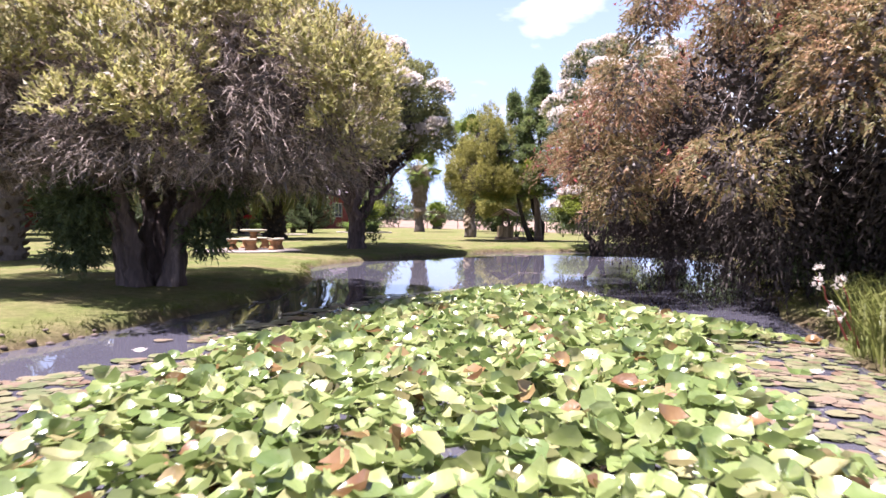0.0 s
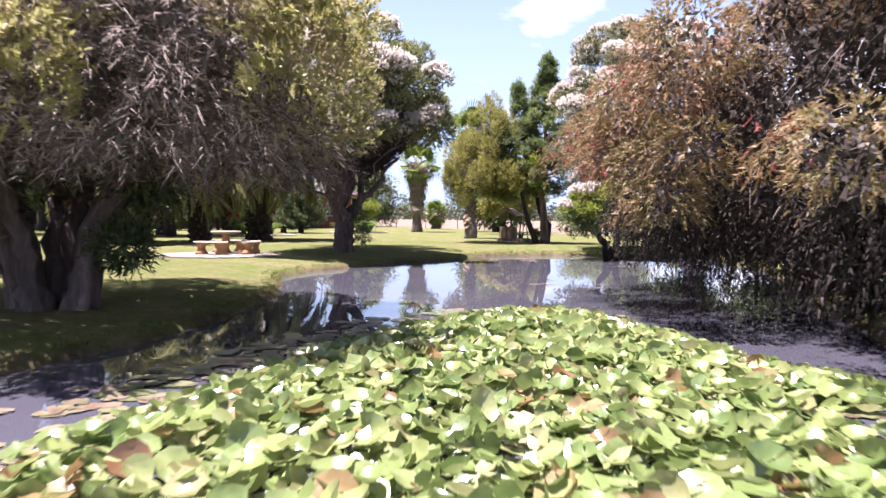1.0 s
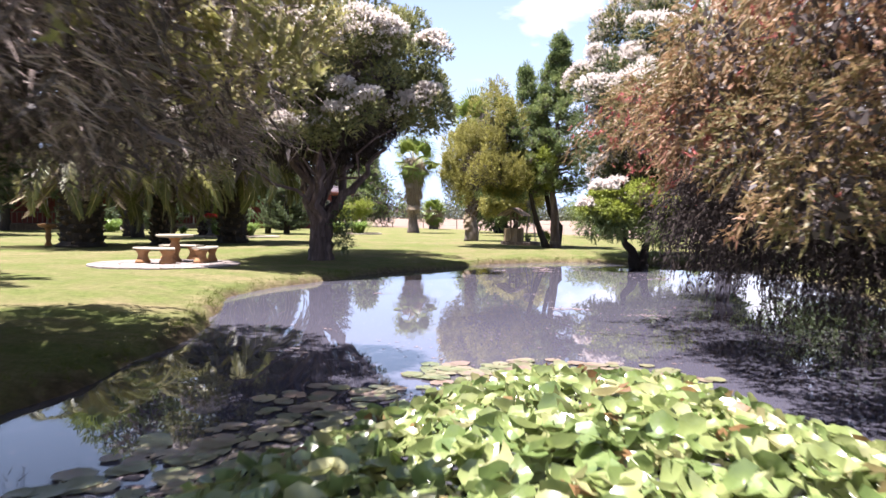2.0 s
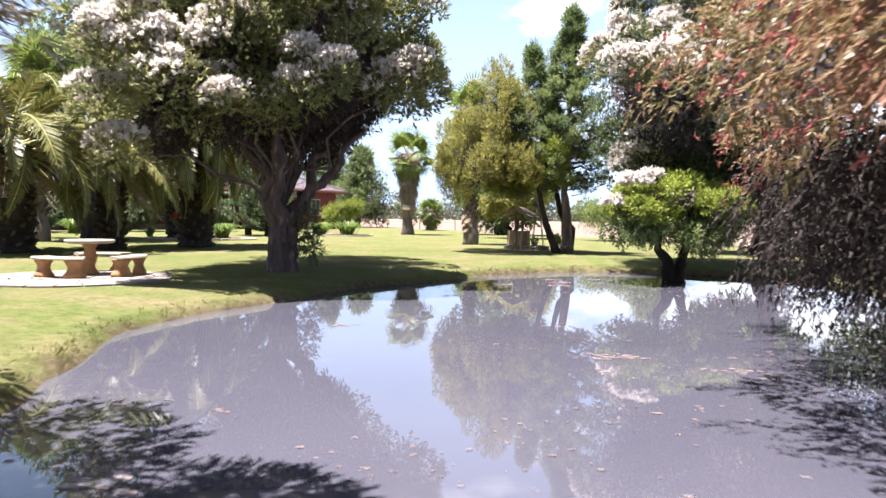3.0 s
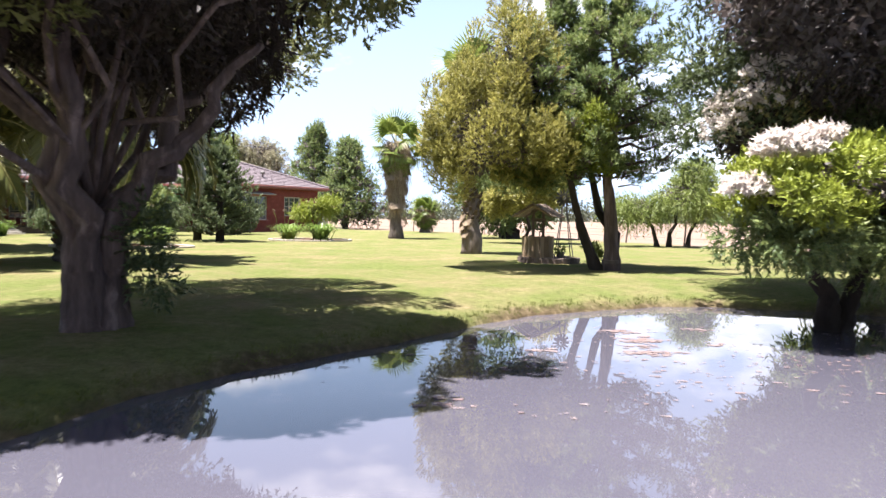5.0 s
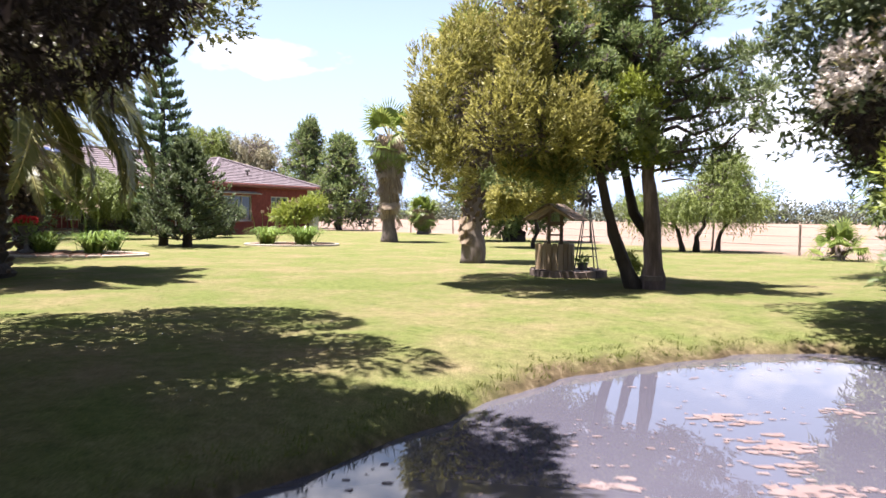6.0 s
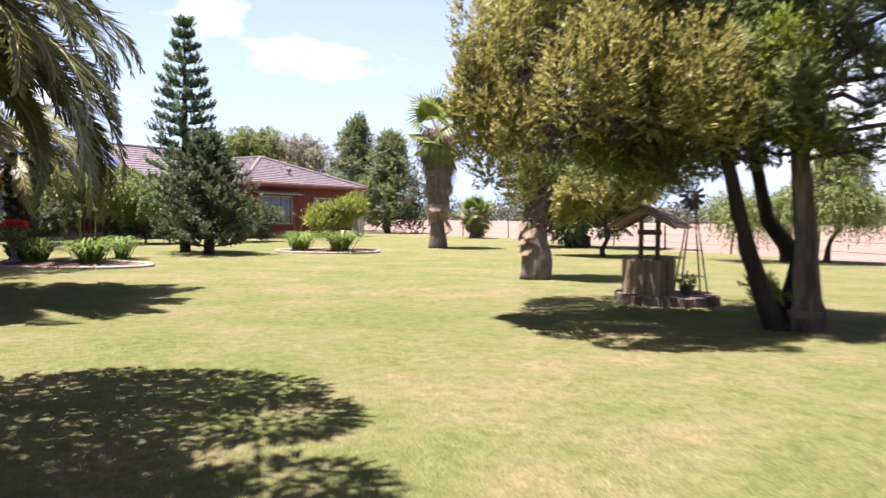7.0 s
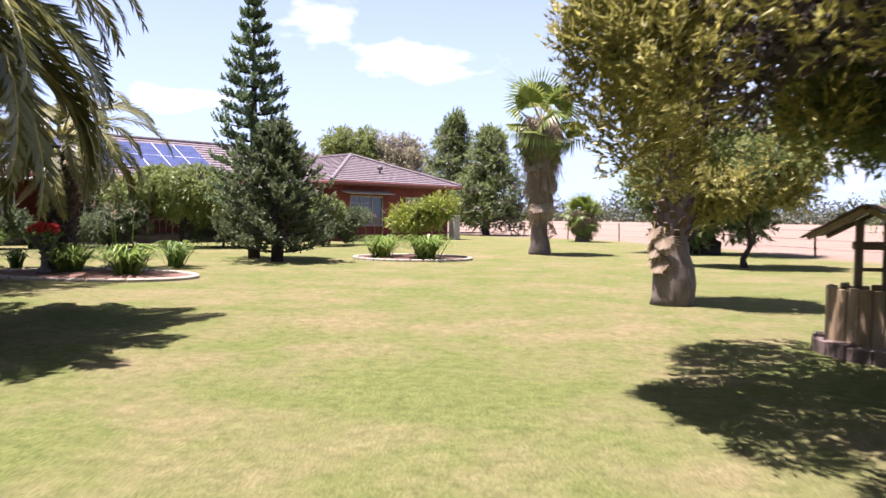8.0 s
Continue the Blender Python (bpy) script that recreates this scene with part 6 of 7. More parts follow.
part("ridge_beam", boxed(0, 0, 1.475, 0.9, 0.06, 0.05, 0.01), WOOD_DARK, well, "", m=pose(0, 0, 0, 0, 0, 62))

pump = thing("windmill_ornament", (3.88, 38.6, 0.12), "small rusty iron windmill ornament on a lattice tower", "garden ornament")
legs = [(-0.17, -0.17), (0.17, -0.17), (0.17, 0.17), (-0.17, 0.17)]
for x, y in legs:
    v, f = tube([(x * 1.35, y * 1.35, 0), (x * 0.15, y * 0.15, 1.65)], [0.016, 0.012], 6)
    child("leg", mesh_of("leg", v, f, IRON), pump)
for z in (0.3, 0.75, 1.2):
    s = 1.35 - 1.2 * z / 1.65
    for i in range(4):
        (x0, y0), (x1, y1) = legs[i], legs[(i + 1) % 4]
        v, f = tube([(x0 * s, y0 * s, z), (x1 * s, y1 * s, z)], [0.008, 0.008], 5)
        child("brace", mesh_of("brace", v, f, IRON), pump)
for k in range(12):
    bm = boxed(0.16, 0, 0, 0.2, 0.07, 0.006, 0, Matrix.Rotation(radians(28), 4, "X"))
    part("blade", bm, IRON, pump, "", m=pose(-0.04, -0.1, 1.68) @ pose(0, 0, 0, 90, 0, 20) @ pose(0, 0, 0, 0, 0, 30 * k))
part("hub", lathe([(0.03, -0.04), (0.035, 0), (0.03, 0.04)], 10), IRON, pump, "", False, pose(-0.04, -0.1, 1.68, 90, 0, 0))
part("tail_vane", boxed(0.05, 0.22, 1.68, 0.01, 0.26, 0.16), IRON, pump)
pot = thing("potted_plant", (3.72, 38.15, 0.125), "small dark pot with a bushy green plant", "potted plant")
part("pot", lathe([(0.08, 0), (0.12, 0.16), (0.13, 0.17), (0.11, 0.175)], 14), IRON, pot)
rp = np.random.default_rng(191)
o, n = shell([(0, 0, 0.22, 0.13, 0.13, 0.1)], 60, rp, 0.3)
child("foliage", quads_mesh("foliage", sprays(o, n, 6, 0.06, 0.06, 0.025, rp), LEAF_STRAP), pot)

# white ring painted round the tall pine's foot, and a sucker beside it
ring = thing("trunk_guard", (4.46, 35.25, 0.22), "whitish painted band round the pine trunk", "tree band")
part("band", lathe([(0.20, -0.05), (0.205, 0.03), (0.16, 0.04)], 18), BARK_PALM, ring)


# ---- garden beds ----
def edged_bed(place, rx, ry, label, count):
    bed = thing("garden_bed", place, label, "garden bed", kind="structure")
    bm = bmesh.new()
    rim = [bm.verts.new((rx * 0.97 * math.cos(2 * math.pi * i / 40), ry * 0.97 * math.sin(2 * math.pi * i / 40), 0.03)) for i in range(40)]
    c = bm.verts.new((0, 0, 0.12))
    for i in range(40):
        bm.faces.new((rim[i], rim[(i + 1) % 40], c))
    part("soil", bm, MULCH, bed, "reddish bark mulch")
    for k in range(count):
        a = 2 * math.pi * k / count
        L = 2 * math.pi * (rx + ry) / 2 / count
        part("kerb_block", boxed(0, 0, 0.025, 0.15, L * 0.99, 0.10, 0.02), CONCRETE, bed, "", m=pose(rx * math.cos(a), ry * math.sin(a), 0, 0, 0, math.degrees(math.atan2(math.sin(a) / ry, math.cos(a) / rx))))
    return bed


edged_bed((-6.15, 53.2, 0), 1.95, 1.75, "kerbed garden bed with mulch in the lawn", 30)
edged_bed((-11.0, 43.7, 0), 2.45, 1.4, "kerbed garden bed with mulch beneath the palms", 34)


def strap_plant(place, seed, r, h, label, count=150, flowers=0, mat=LEAF_STRAP):
    rng = np.random.default_rng(seed)
    plant = thing("strap_leaf_plant", place, label, "plant", "strap-leaved clumps in the beds")
    quads = []
    for _ in range(count):
        a, L, up = rng.random() * 6.3, r * (0.7 + 0.5 * rng.random()), h * (0.6 + 0.6 * rng.random())
        d = np.array([math.cos(a), math.sin(a), 0])
        side = np.array([-math.sin(a), math.cos(a), 0]) * 0.022
        foot = np.array([rng.normal(0, 0.12 * r), rng.normal(0, 0.12 * r), 0])
        prev = foot
        for k in range(1, 5):
            t = k / 4
            p = foot + d * L * t + np.array([0, 0, up * math.sin(min(1.0, t * 1.15) * 2.3)])
            w0, w1 = 1 - 0.85 * ((k - 1) / 4) ** 2, 1 - 0.9 * t * t
            quads.append([prev - side * w0, prev + side * w0, p + side * w1, p - side * w1])
            prev = p
    child("foliage", quads_mesh("foliage", np.array(quads), mat), plant)
    for k in range(flowers):
        a = rng.random() * 6.3
        x, y = rng.normal(0, r * 0.35, 2)
        top = (x * 1.6, y * 1.6, h * (2.0 + 0.8 * rng.random()))
        v, f = tube(bent((x, y, 0.1), top, 0, 0.2, 5, rng), taper(0.010, 0.007, 5), 5)
        stalk = child("flower_stalk", mesh_of("flower_stalk", v, f, LEAF_STRAP), plant)
        o, n = shell([(*top, 0.05, 0.05, 0.05)], 12, rng, 0.5)
        child("seed_head", quads_mesh("seed_head", sprays(o, n, 4, 0.03, 0.04, 0.015, rng), LEAF_DEAD), stalk, "dry seed head")
    return plant


strap_plant((-7.05, 52.7, 0.05), 201, 0.98, 0.66, "clump of arching green strap leaves with dry seed stalks", 210, 5)
strap_plant((-5.45, 52.4, 0.05), 202, 1.05, 0.70, "dense clump of arching green strap leaves in the bed", 230, 3)
plain_tree("golden_shrub", (-6.1, 53.9, 0.08), 203, [(0.1, 0, 1.45, 0.7, 0.6, 0.32), (-0.5, 0.1, 1.2, 0.4, 0.4, 0.22), (0.6, 0, 1.6, 0.45, 0.4, 0.22)], "feathery yellow-green shrub behind strap-leaved clumps", LEAF_SHRUB, [bent((0, 0, -0.1), (0.1, 0, 1.3), 0, 0.3, 5), bent((0, 0, -0.1), (-0.4, 0, 1.0), 0, 0.3, 5)], 0.05, 1500, 0.3, 12, (0.12, 0.035), 0.25, 0.3, category="shrub", fork=0.3)
strap_plant((-10.1, 43.7, 0.05), 204, 1.0, 0.62, "clump of arching green strap leaves with tall stalks", 200, 5)
strap_plant((-11.6, 43.7, 0.05), 205, 0.9, 0.6, "dark shaded clump of strap leaves", 180, 0)
strap_plant((-13.7, 44.4, 0.02), 206, 0.4, 0.45, "small spiky rosette plant", 60, 0)
strap_plant((-11.0, 46.9, 0.02), 207, 0.7, 0.6, "sunlit clump of strap leaves beneath the palms", 160, 0)
strap_plant((-21.5, 53.5, 0), 208, 0.8, 0.7, "pale green clump of strap leaves near the steps", 160, 0)
strap_plant((-20.0, 49.5, 0), 209, 0.9, 0.7, "bright green clump of strap leaves on the far lawn", 160, 0)
for k, (hx, hy) in enumerate([(-15.9, 57.8), (-19.5, 55.2), (-23.0, 52.0), (-12.9, 62.4)]):
    plain_tree("hedge_shrub", (hx, hy, 0), 210 + k, [(0, 0, 0.8, 1.5, 0.9, 0.7), (0.8, 0.3, 1.1, 1.0, 0.8, 0.7)], "dense dark garden shrub before the verandah", LEAF_MEL, [bent((0, 0, -0.1), (0.1, 0, 0.9), 0, 0.3, 5)], 0.06, 1500, 0.36, 14, (0.13, 0.05), 0.2, 0.2, category="shrub", fork=0.3)

urn = thing("flower_urn", (-11.9, 43.3, 0.08), "dark garden urn filled with bright red flowers", "planter")
part("urn", lathe([(0.2, 0), (0.2, 0.06), (0.08, 0.12), (0.06, 0.45), (0.14, 0.55), (0.3, 0.78), (0.32, 0.8), (0.26, 0.8)], 18), IRON, urn, "", True)
ru = np.random.default_rng(215)
o, n = shell([(0, 0, 0.9, 0.32, 0.32, 0.16)], 130, ru, 0.5, 0.0)
child("flower_head", quads_mesh("flower_head", sprays(o, n, 6, 0.05, 0.07, 0.05, ru), BASE_RED), urn, "bright red flowers")
o, n = shell([(0, 0, 0.82, 0.32, 0.32, 0.14)], 120, ru, 0.4)
child("foliage", quads_mesh("foliage", sprays(o, n, 6, 0.08, 0.08, 0.05, ru), LEAF_STRAP), urn)
bath = thing("bird_bath", (-13.4, 31.2, 0), "small stone bird bath on a pedestal in the shade", "bird bath")
part("pedestal", pedestal(0.6, 0.1), STONE, bath, "", True)
part("bowl", lathe([(0.1, 0.59), (0.3, 0.66), (0.36, 0.74), (0.33, 0.75), (0.2, 0.69)], 20), STONE, bath, "", True)


# ---- fence round the dry field ----
def fence():
    rng = np.random.default_rng(220)
    line = thing("wire_fence", (0, 0, 0), "thin post and wire fence along the dry field", "fence")
    pts = [np.array(p) for p in FENCE[1:]]
    posts = []
    for a, b in zip(pts, pts[1:]):
        L = np.linalg.norm(b - a)
        k = int(L / 4.2)
        posts += [a + (b - a) * i / k for i in range(k)]
    v, f = tube([(0, 0, -0.2), (0.01, 0, 0.6), (0, 0.01, 1.15)], [0.045, 0.042, 0.04], 7, 0.05, rng)
    me = mesh_of("post", v, f, WOOD_DARK)
    for p in posts:
        child("post", me, line, "", pose(p[0], p[1], 0, rng.normal(0, 2.5), rng.normal(0, 2.5), rng.random() * 360))
    for z in (0.35, 0.7, 1.05):
        child("wire", mesh_of("wire", *tube([(p[0], p[1], z) for p in posts], [0.007] * len(posts), 4), IRON), line)


fence()

# ---- water lilies ----
LILY_AREA = np.array([(-5.2, -3.0), (-4.6, 3.0), (-3.5, 5.4), (-2.7, 6.6), (-1.65, 8.0), (-1.2, 9.6), (-0.2, 11.5), (0.5, 12.6), (1.1, 13.2), (2.4, 12.9), (3.0, 11.2), (3.4, 9.6), (4.0, 8.6), (4.4, 7.4), (4.1, 6.6), (3.9, 5.0), (4.5, 2.0), (4.5, -3.0)])


def pad_shape(seed, r=1.0, cup=0.2, wave=0.1, segs=13):
    """A round leaf with a notch, dished, with a wavy rim; radius 1."""
    rng = np.random.default_rng(seed)
    a = np.linspace(0.14, 2 * math.pi - 0.14, segs)
    k1, k2, p1, p2 = rng.integers(2, 4), rng.integers(5, 8), rng.random() * 6.3, rng.random() * 6.3
    verts = [(0, 0, 0)]
    for rr in (0.58, 1.0):
        for t in a:
            z = cup * rr * rr + wave * rr ** 2 * (math.sin(k1 * t + p1) + 0.7 * math.sin(k2 * t + p2))
            w = rr * (1 + 0.06 * math.sin(3 * t + p2) + 0.05 * rng.normal())
            verts.append((w * math.cos(t), w * math.sin(t), z))
    faces = [(0, 1 + i, 2 + i) for i in range(segs - 1)]
    faces += [(1 + i, 1 + segs + i, 2 + segs + i, 2 + i) for i in range(segs - 1)]
    return np.array(verts), faces


def lilies():
    rng = np.random.default_rng(170)
    shapes = [pad_shape(171 + k, 1.0, 0.12 + 0.11 * (k % 5), 0.08 + 0.055 * (k % 4), 9) for k in range(10)]
    raised = [mesh_of("leaf", v, f, PAD, True) for v, f in shapes]
    flat = [mesh_of("leaf", v * np.array([1, 1, 0.1]), f, PAD_FLOAT, True) for v, f in shapes[:5]]
    pts = np.column_stack([rng.uniform(-5.2, 4.9, 19000), rng.uniform(-1.0, 13.3, 19000)])
    pts = pts[inside(pts, LILY_AREA)]
    edge = far_from(pts, LILY_AREA)
    # the raised clump thins out to leaves lying flat on the water along both sides
    right = np.clip((pts[:, 0] - (1.7 + 0.12 * (pts[:, 1] - 4))) / 1.2, 0, 1) * np.clip((8.8 - pts[:, 1]) / 1.5, 0, 1)
    left = np.clip((-2.0 + 0.12 * (pts[:, 1]) - pts[:, 0]) / 0.9, 0, 1)
    lie = np.maximum(np.maximum(right, left), np.clip((0.35 - edge) / 0.35, 0, 1) * 0.6)
    lie = lie + rng.normal(0, 0.15, len(pts)) > 0.5
    extra = np.column_stack([rng.uniform(-0.2, 2.8, 420), rng.uniform(12.6, 14.2, 420)])
    extra = extra[np.hypot((extra[:, 0] - 1.35) / 1.4, (extra[:, 1] - 13.2) / 0.6) < 0.75 + 0.35 * rng.random(len(extra))]
    shore = np.column_stack([rng.uniform(-3.0, 0.2, 900), rng.uniform(7.6, 12.6, 900)])
    shore = shore[(np.abs(shore[:, 0] - np.interp(shore[:, 1], [7.6, 9.6, 12.6], [-2.3, -1.5, -0.35])) < 0.2 + 0.4 * rng.random(len(shore)))]
    more = np.vstack([extra, shore])
    keep = ~lie | (rng.random(len(pts)) < 0.52)
    pts, lie = pts[keep], lie[keep]
    pts, lie = np.vstack([pts, more]), np.concatenate([lie, np.ones(len(more), bool)])
    depth = far_from(pts, LILY_AREA)
    tall = np.where(lie, 0.0, np.clip(depth, 0, 1.2) / 1.2)
    n = len(pts)
    r = np.where(lie, 0.062 + 0.05 * rng.random(n), 0.060 + 0.046 * rng.random(n))
    z = WATER_Z + 0.006 + np.where(lie, 0.008 * rng.random(n), 0.03 + 0.22 * tall * rng.random(n))
    tilt = np.where(lie, rng.normal(0, 0.8, n), 27 + rng.normal(0, 21, n))
    turn, spin = rng.uniform(0, 360, n), rng.uniform(0, 360, n)
    patch = thing("water_lily_patch", (0, 0, WATER_Z), "broad patch of green water lily leaves crowding the pond", "water lilies")
    near = np.where((pts[:, 1] > 2.6) & (pts[:, 1] < 6.5) & (np.abs(pts[:, 0]) < 3.2))[0]
    near = set(near[np.argsort(pts[near, 1] + 0.5 * np.abs(pts[near, 0]))][:300].tolist())
    store = {False: [[], []], True: [[], []]}
    count = {False: 0, True: 0}
    for i in range(n):
        m = Matrix.Translation((pts[i, 0], pts[i, 1], z[i] - WATER_Z)) @ pose(0, 0, 0, 0, 0, turn[i]) @ pose(0, 0, 0, tilt[i], 0, 0) @ pose(0, 0, 0, 0, 0, spin[i]) @ Matrix.Diagonal((r[i], r[i] * 0.94, r[i], 1))
        flag = bool(lie[i])
        if i in near:
            child("leaf", (flat if flag else raised)[i % (5 if flag else 10)], patch, "", m)
            continue
        v, f = shapes[i % (5 if flag else 10)]
        v = v * np.array([1, 1, 0.1]) if flag else v
        a = np.array(m)
        store[flag][0].append(v @ a[:3, :3].T + a[:3, 3])
        store[flag][1] += [tuple(k + count[flag] for k in q) for q in f]
        count[flag] += len(v)
    for flag, name, mat in ((False, "far_leaves", PAD), (True, "floating_leaves", PAD_FLOAT)):
        ob = child(name, mesh_of(name, np.vstack(store[flag][0]), store[flag][1], mat, True), patch, "pale leaves lying flat on the water" if flag else "")
        ob["kind"] = "stuff"
    # white lily flowers
    petals = []
    for k in range(9):
        a = 2 * math.pi * k / 9
        for ring, (L, up) in enumerate(((0.07, 0.5), (0.05, 1.2))):
            d = np.array([[math.cos(a + ring * 0.35), math.sin(a + ring * 0.35), up]])
            petals.append(kites(np.zeros((1, 3)), d, [L], [0.03], rng, np.array([-math.sin(a), math.cos(a), 0.01]).reshape(1, 3) * 0 + np.array([[0, 0, 1.0]])))
    flower = quads_mesh("flower", np.concatenate(petals), BLOSSOM)
    for x, y, up in [(-2.35, 6.3, 0.15), (-0.9, 8.9, 0.2), (2.1, 4.6, 0.08), (2.8, 6.9, 0.08), (2.3, 5.6, 0.1), (3.1, 8.3, 0.12), (1.5, 3.6, 0.14), (-1.9, 4.4, 0.16), (2.7, 4.0, 0.06), (0.4, 7.4, 0.22), (3.4, 6.2, 0.05), (1.9, 7.8, 0.15)]:
        child("flower", flower, patch, "white water lily flower", Matrix.Translation((x, y, up)) @ Matrix.Scale(1.1, 4))


lilies()

# ---- floating petals and scraps on the pond ----
def floating_scraps():
    rng = np.random.default_rng(230)
    pts = np.column_stack([rng.uniform(-3.4, 11.5, 7000), rng.uniform(13.5, 30.2, 7000)])
    pts = pts[shore_distance(pts) < -0.15]
    gather = wavy(pts, 0.55, 12) + 0.8 * wavy(pts, 2.2, 13) + 0.35 * np.clip(pts[:, 0] / 3, -0.5, 1)
    pts = pts[gather > 0.28 + 0.45 * rng.random(len(pts))]
    rafts = []
    for x, y, s, k in ((2.2, 18.0, 0.22, 40), (-1.0, 19.85, 0.12, 14), (1.9, 20.1, 0.18, 9), (3.0, 26.8, 0.20, 60), (2.84, 27.5, 0.17, 34), (4.0, 27.7, 0.16, 24), (2.9, 26.0, 0.2, 40), (2.88, 26.35, 0.14, 18), (1.7, 26.05, 0.12, 14), (3.8, 26.6, 0.14, 14), (3.3, 17.3, 0.2, 26), (-1.6, 8.8, 0.35, 30), (-1.2, 10.2, 0.3, 30), (5.4, 24.0, 0.4, 40), (0.6, 23.6, 0.2, 14), (-1.3, 14.2, 0.2, 8)):
        rafts.append(np.column_stack([rng.normal(x, s * 0.7, k), rng.normal(y, s * 0.5, k)]))
    raft = np.vstack(rafts)
    raft = raft[shore_distance(raft) < -0.1]
    pts = np.vstack([pts, raft])
    size = (0.008 + 0.018 * rng.random(len(pts)) ** 2.2) * np.interp(pts[:, 1], [13, 18], [0.6, 1.0])
    size[-len(raft):] = 0.012 + 0.03 * rng.random(len(raft))
    verts, faces = [], []
    for (x, y), s in zip(pts, size):
        k = int(rng.integers(5, 8))
        o = len(verts)
        z = WATER_Z + 0.004 + 0.003 * rng.random()
        for i in range(k):
            a = 2 * math.pi * i / k
            r = s * (0.35 + 1.0 * rng.random())
            verts.append((x + 1.9 * r * math.cos(a), y + r * math.sin(a), z))
        faces.append(tuple(range(o, o + k)))
    tagged(new("floating_petals", mesh_of("floating_petals", verts, faces, SCUM)), "pinkish petals and scraps drifting on the pond", "petals", kind="stuff")


floating_scraps()


# ---- grasses and stones along the bank ----
def bank_tufts():
    rng = np.random.default_rng(240)
    ring = np.vstack([POND, POND[:1]])
    seg = np.linalg.norm(np.diff(ring, axis=0), axis=1)
    s = np.cumsum(np.concatenate([[0], seg]))
    u = rng.uniform(0, s[-1], 5200)
    p = np.column_stack([np.interp(u, s, ring[:, 0]), np.interp(u, s, ring[:, 1])]) + rng.normal(0, 0.22, (5200, 2))
    d = shore_distance(p)
    p, d = p[(d > 0.05) & (d < 0.55)], d[(d > 0.05) & (d < 0.55)]
    z, _ = ground_height(p)
    k = 7
    base = np.repeat(np.column_stack([p, z - 0.01]), k, axis=0) + rng.normal(0, 0.03, (len(p) * k, 3)) * np.array([1, 1, 0])
    way = rng.normal(0, 0.55, base.shape) + np.array([0, 0, 1.0])
    q = blades(base, way, 0.04 + 0.06 * rng.random(len(base)) ** 2, np.full(len(base), 0.010), rng)
    tagged(new("bank_grass", quads_mesh("bank_grass", q, LEAF_GRASS)), "ragged grass fringing the bank of the pond", "grass", kind="stuff")


bank_tufts()


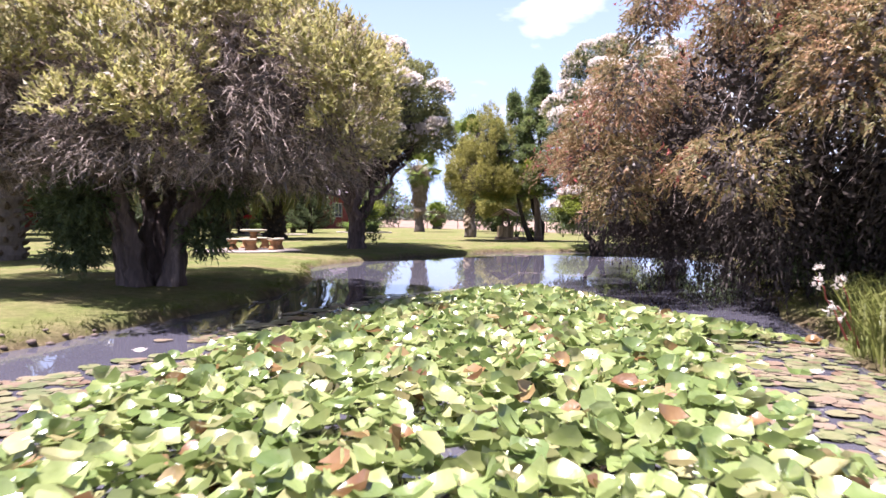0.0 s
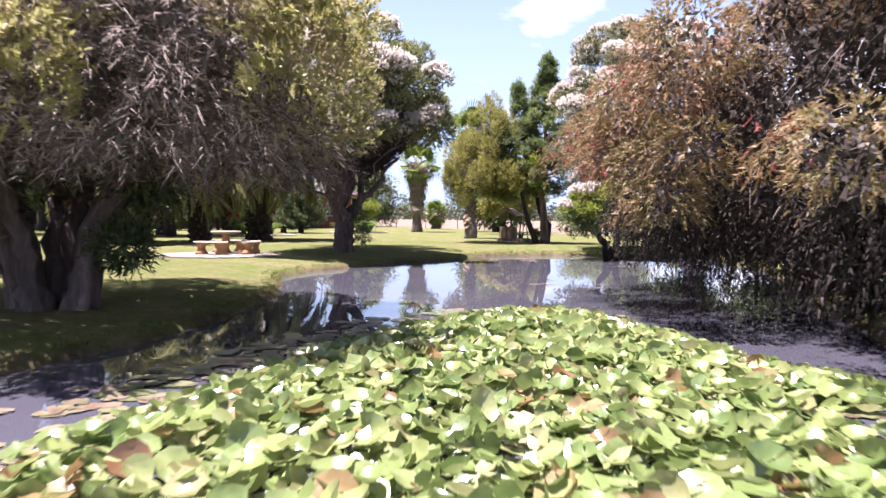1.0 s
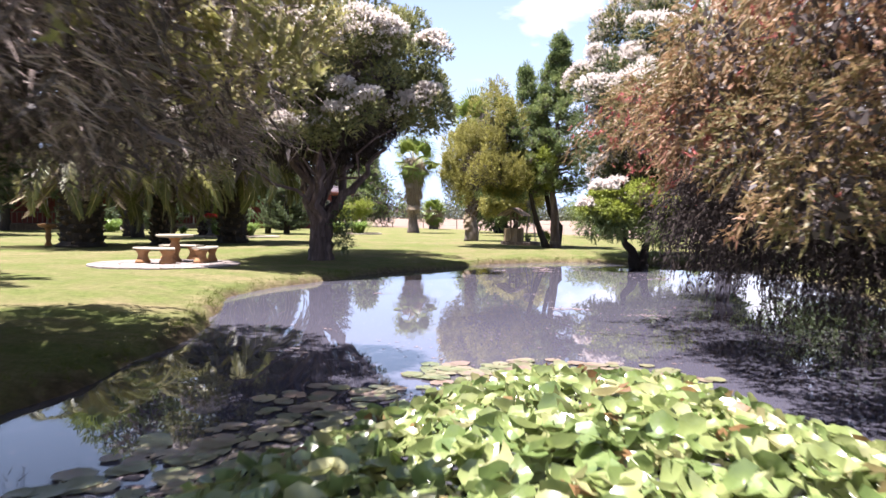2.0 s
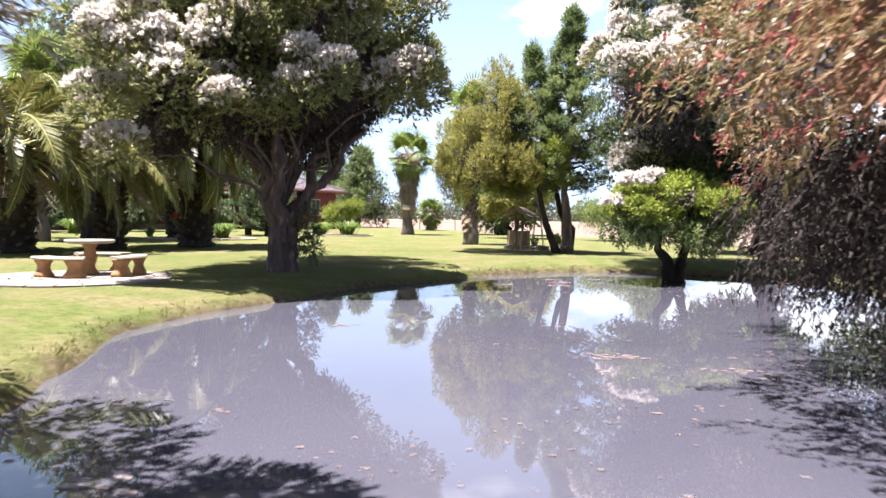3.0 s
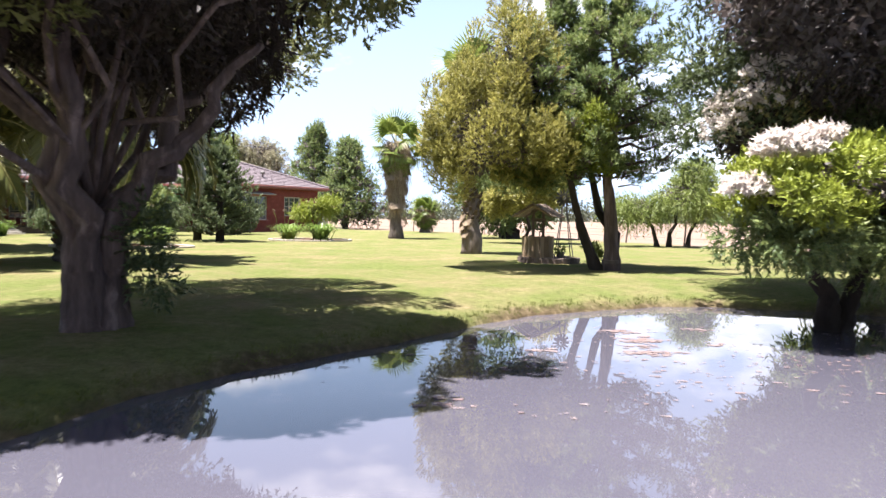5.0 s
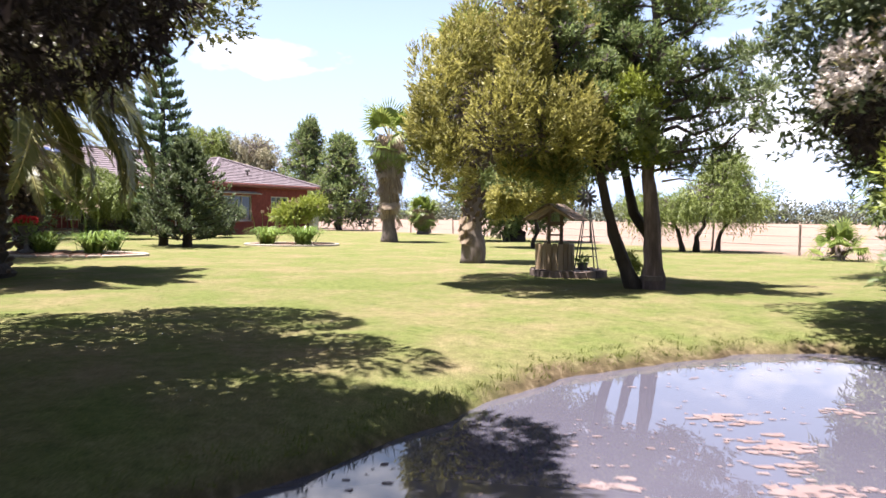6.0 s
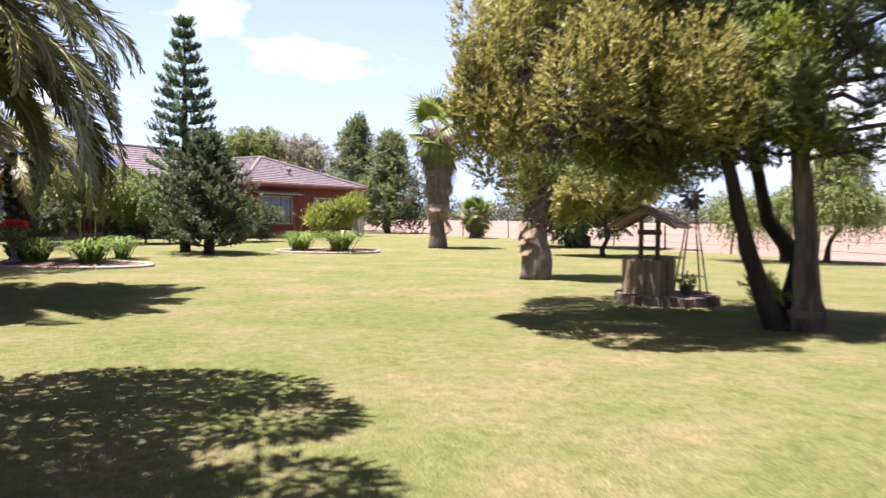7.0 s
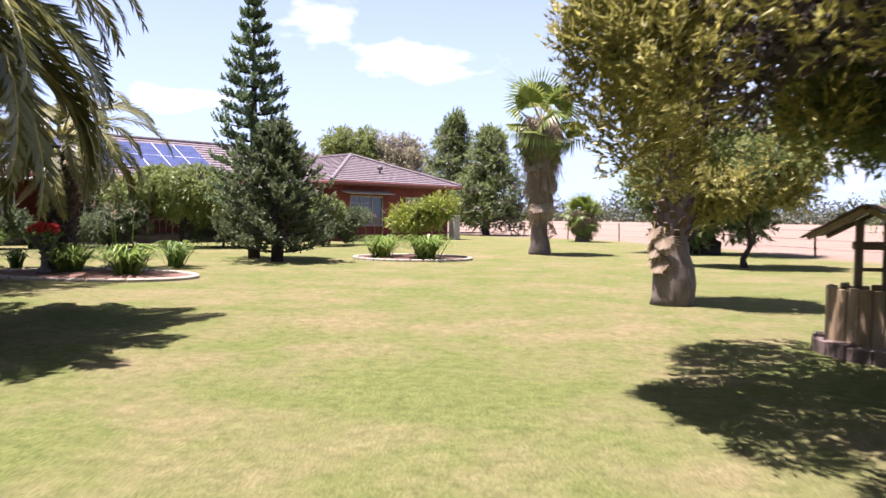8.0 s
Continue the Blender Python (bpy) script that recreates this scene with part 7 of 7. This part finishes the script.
def reeds():
    """Tall pale grass with flowers on the near bank."""
    rng = np.random.default_rng(250)
    clump_at = [(4.35, 6.6), (4.7, 7.1), (4.3, 6.0), (4.9, 7.9), (4.5, 5.4), (5.1, 6.4), (5.2, 8.6), (4.9, 5.6)]
    for k, (x, y) in enumerate(clump_at):
        m = 150
        a = rng.random(m) * 6.3
        quads = []
        L, up = 0.25 + 0.3 * rng.random(m), 0.35 + 0.35 * rng.random(m)
        foot = np.column_stack([rng.normal(0, 0.16, m), rng.normal(0, 0.16, m), np.full(m, -0.15)])
        d = np.column_stack([np.cos(a), np.sin(a), np.zeros(m)])
        side = np.column_stack([-np.sin(a), np.cos(a), np.zeros(m)]) * 0.009
        prev = foot
        for j in range(1, 4):
            t = j / 3
            q = foot + d * (L * t ** 1.5)[:, None] + np.column_stack([np.zeros(m), np.zeros(m), up * math.sin(t * 2.0)])
            quads.append(np.stack([prev - side * (1.15 - t * 0.5), prev + side * (1.15 - t * 0.5), q + side * (1.05 - t), q - side * (1.05 - t)], axis=1))
            prev = q
        tuft = thing("grass_tuft", (x, y, 0.0), "tall yellow-green grass tuft on the pond bank", "grass tuft", "grass tufts on the bank")
        child("blade_tuft", quads_mesh("blade_tuft", np.concatenate(quads), LEAF_REED), tuft)
    for k, (x, y, h, lx) in enumerate([(4.35, 7.5, 0.62, -0.35), (4.6, 7.8, 0.6, -0.2), (5.0, 7.6, 0.55, 0.1), (4.2, 7.0, 0.4, -0.25), (5.3, 7.2, 0.6, 0.0)]):
        plant = thing("wild_flower", (x, y, -0.12), "leaning pink-stemmed weed with pale flower heads", "wild flower", "weeds on the bank")
        top = (lx, -0.05, h)
        v, f = tube(bent((0, 0, 0), top, 0.05, 0.2, 6, rng), taper(0.012, 0.006, 6), 5)
        child("stem", mesh_of("stem", v, f, BLOSSOM_RED), plant, "reddish stem")
        for j in range(3):
            tip = np.array(top) + rng.normal(0, 0.07, 3)
            o, n = shell([(*tip, 0.025, 0.025, 0.02)], 6, rng, 0.4)
            child("flower_head", quads_mesh("flower_head", sprays(o, n, 5, 0.03, 0.04, 0.018, rng), BLOSSOM), plant, "pale cream flower head")


reeds()


def bank_stones():
    rng = np.random.default_rng(260)
    for k in range(26):
        u = k / 26
        x, y = (4.05 + 0.25 * rng.normal() * 0.6, 4.9 + 1.4 * u) if k < 10 else (-4.25 + 0.75 * (u - 0.38) * 1.5 + 0.08 * rng.normal(), 6.2 + 3.6 * (u - 0.38))
        r = 0.025 + 0.035 * rng.random()
        bm = bmesh.new()
        bmesh.ops.create_icosphere(bm, subdivisions=1, radius=r)
        for v in bm.verts:
            v.co *= 0.8 + 0.4 * rng.random()
            v.co.z *= 0.55
        z = float(ground_height(np.array([[x, y]]))[0][0])
        rock = part("stone", bm, WELL_STONE, None, "", True, pose(x, y, max(z, WATER_Z) + r * 0.15, 0, 0, rng.random() * 360))
        tagged(rock, "rounded grey stone at the water's edge", "stone", "stones along the bank")


bank_stones()


# ---- lawn blades where the walk comes nearest ----
def lawn_blades():
    rng = np.random.default_rng(270)
    n = 70000
    x = rng.uniform(-6.5, 7.0, n)
    y = 25.5 + 14.5 * rng.random(n) ** 1.25
    pts = np.column_stack([x, y])
    pts = pts[shore_distance(pts) > 0.06]
    z, _ = ground_height(pts)
    base = np.column_stack([pts, z - 0.004])
    m = len(base)
    q = blades(base, rng.normal(0, 0.7, (m, 3)) + np.array([0, 0, 0.7]), 0.008 + 0.010 * rng.random(m), np.full(m, 0.007), rng)
    tagged(new("lawn_grass", quads_mesh("lawn_grass", q, LEAF_GRASS)), "short mown grass blades of the lawn", "grass", kind="stuff")


lawn_blades()
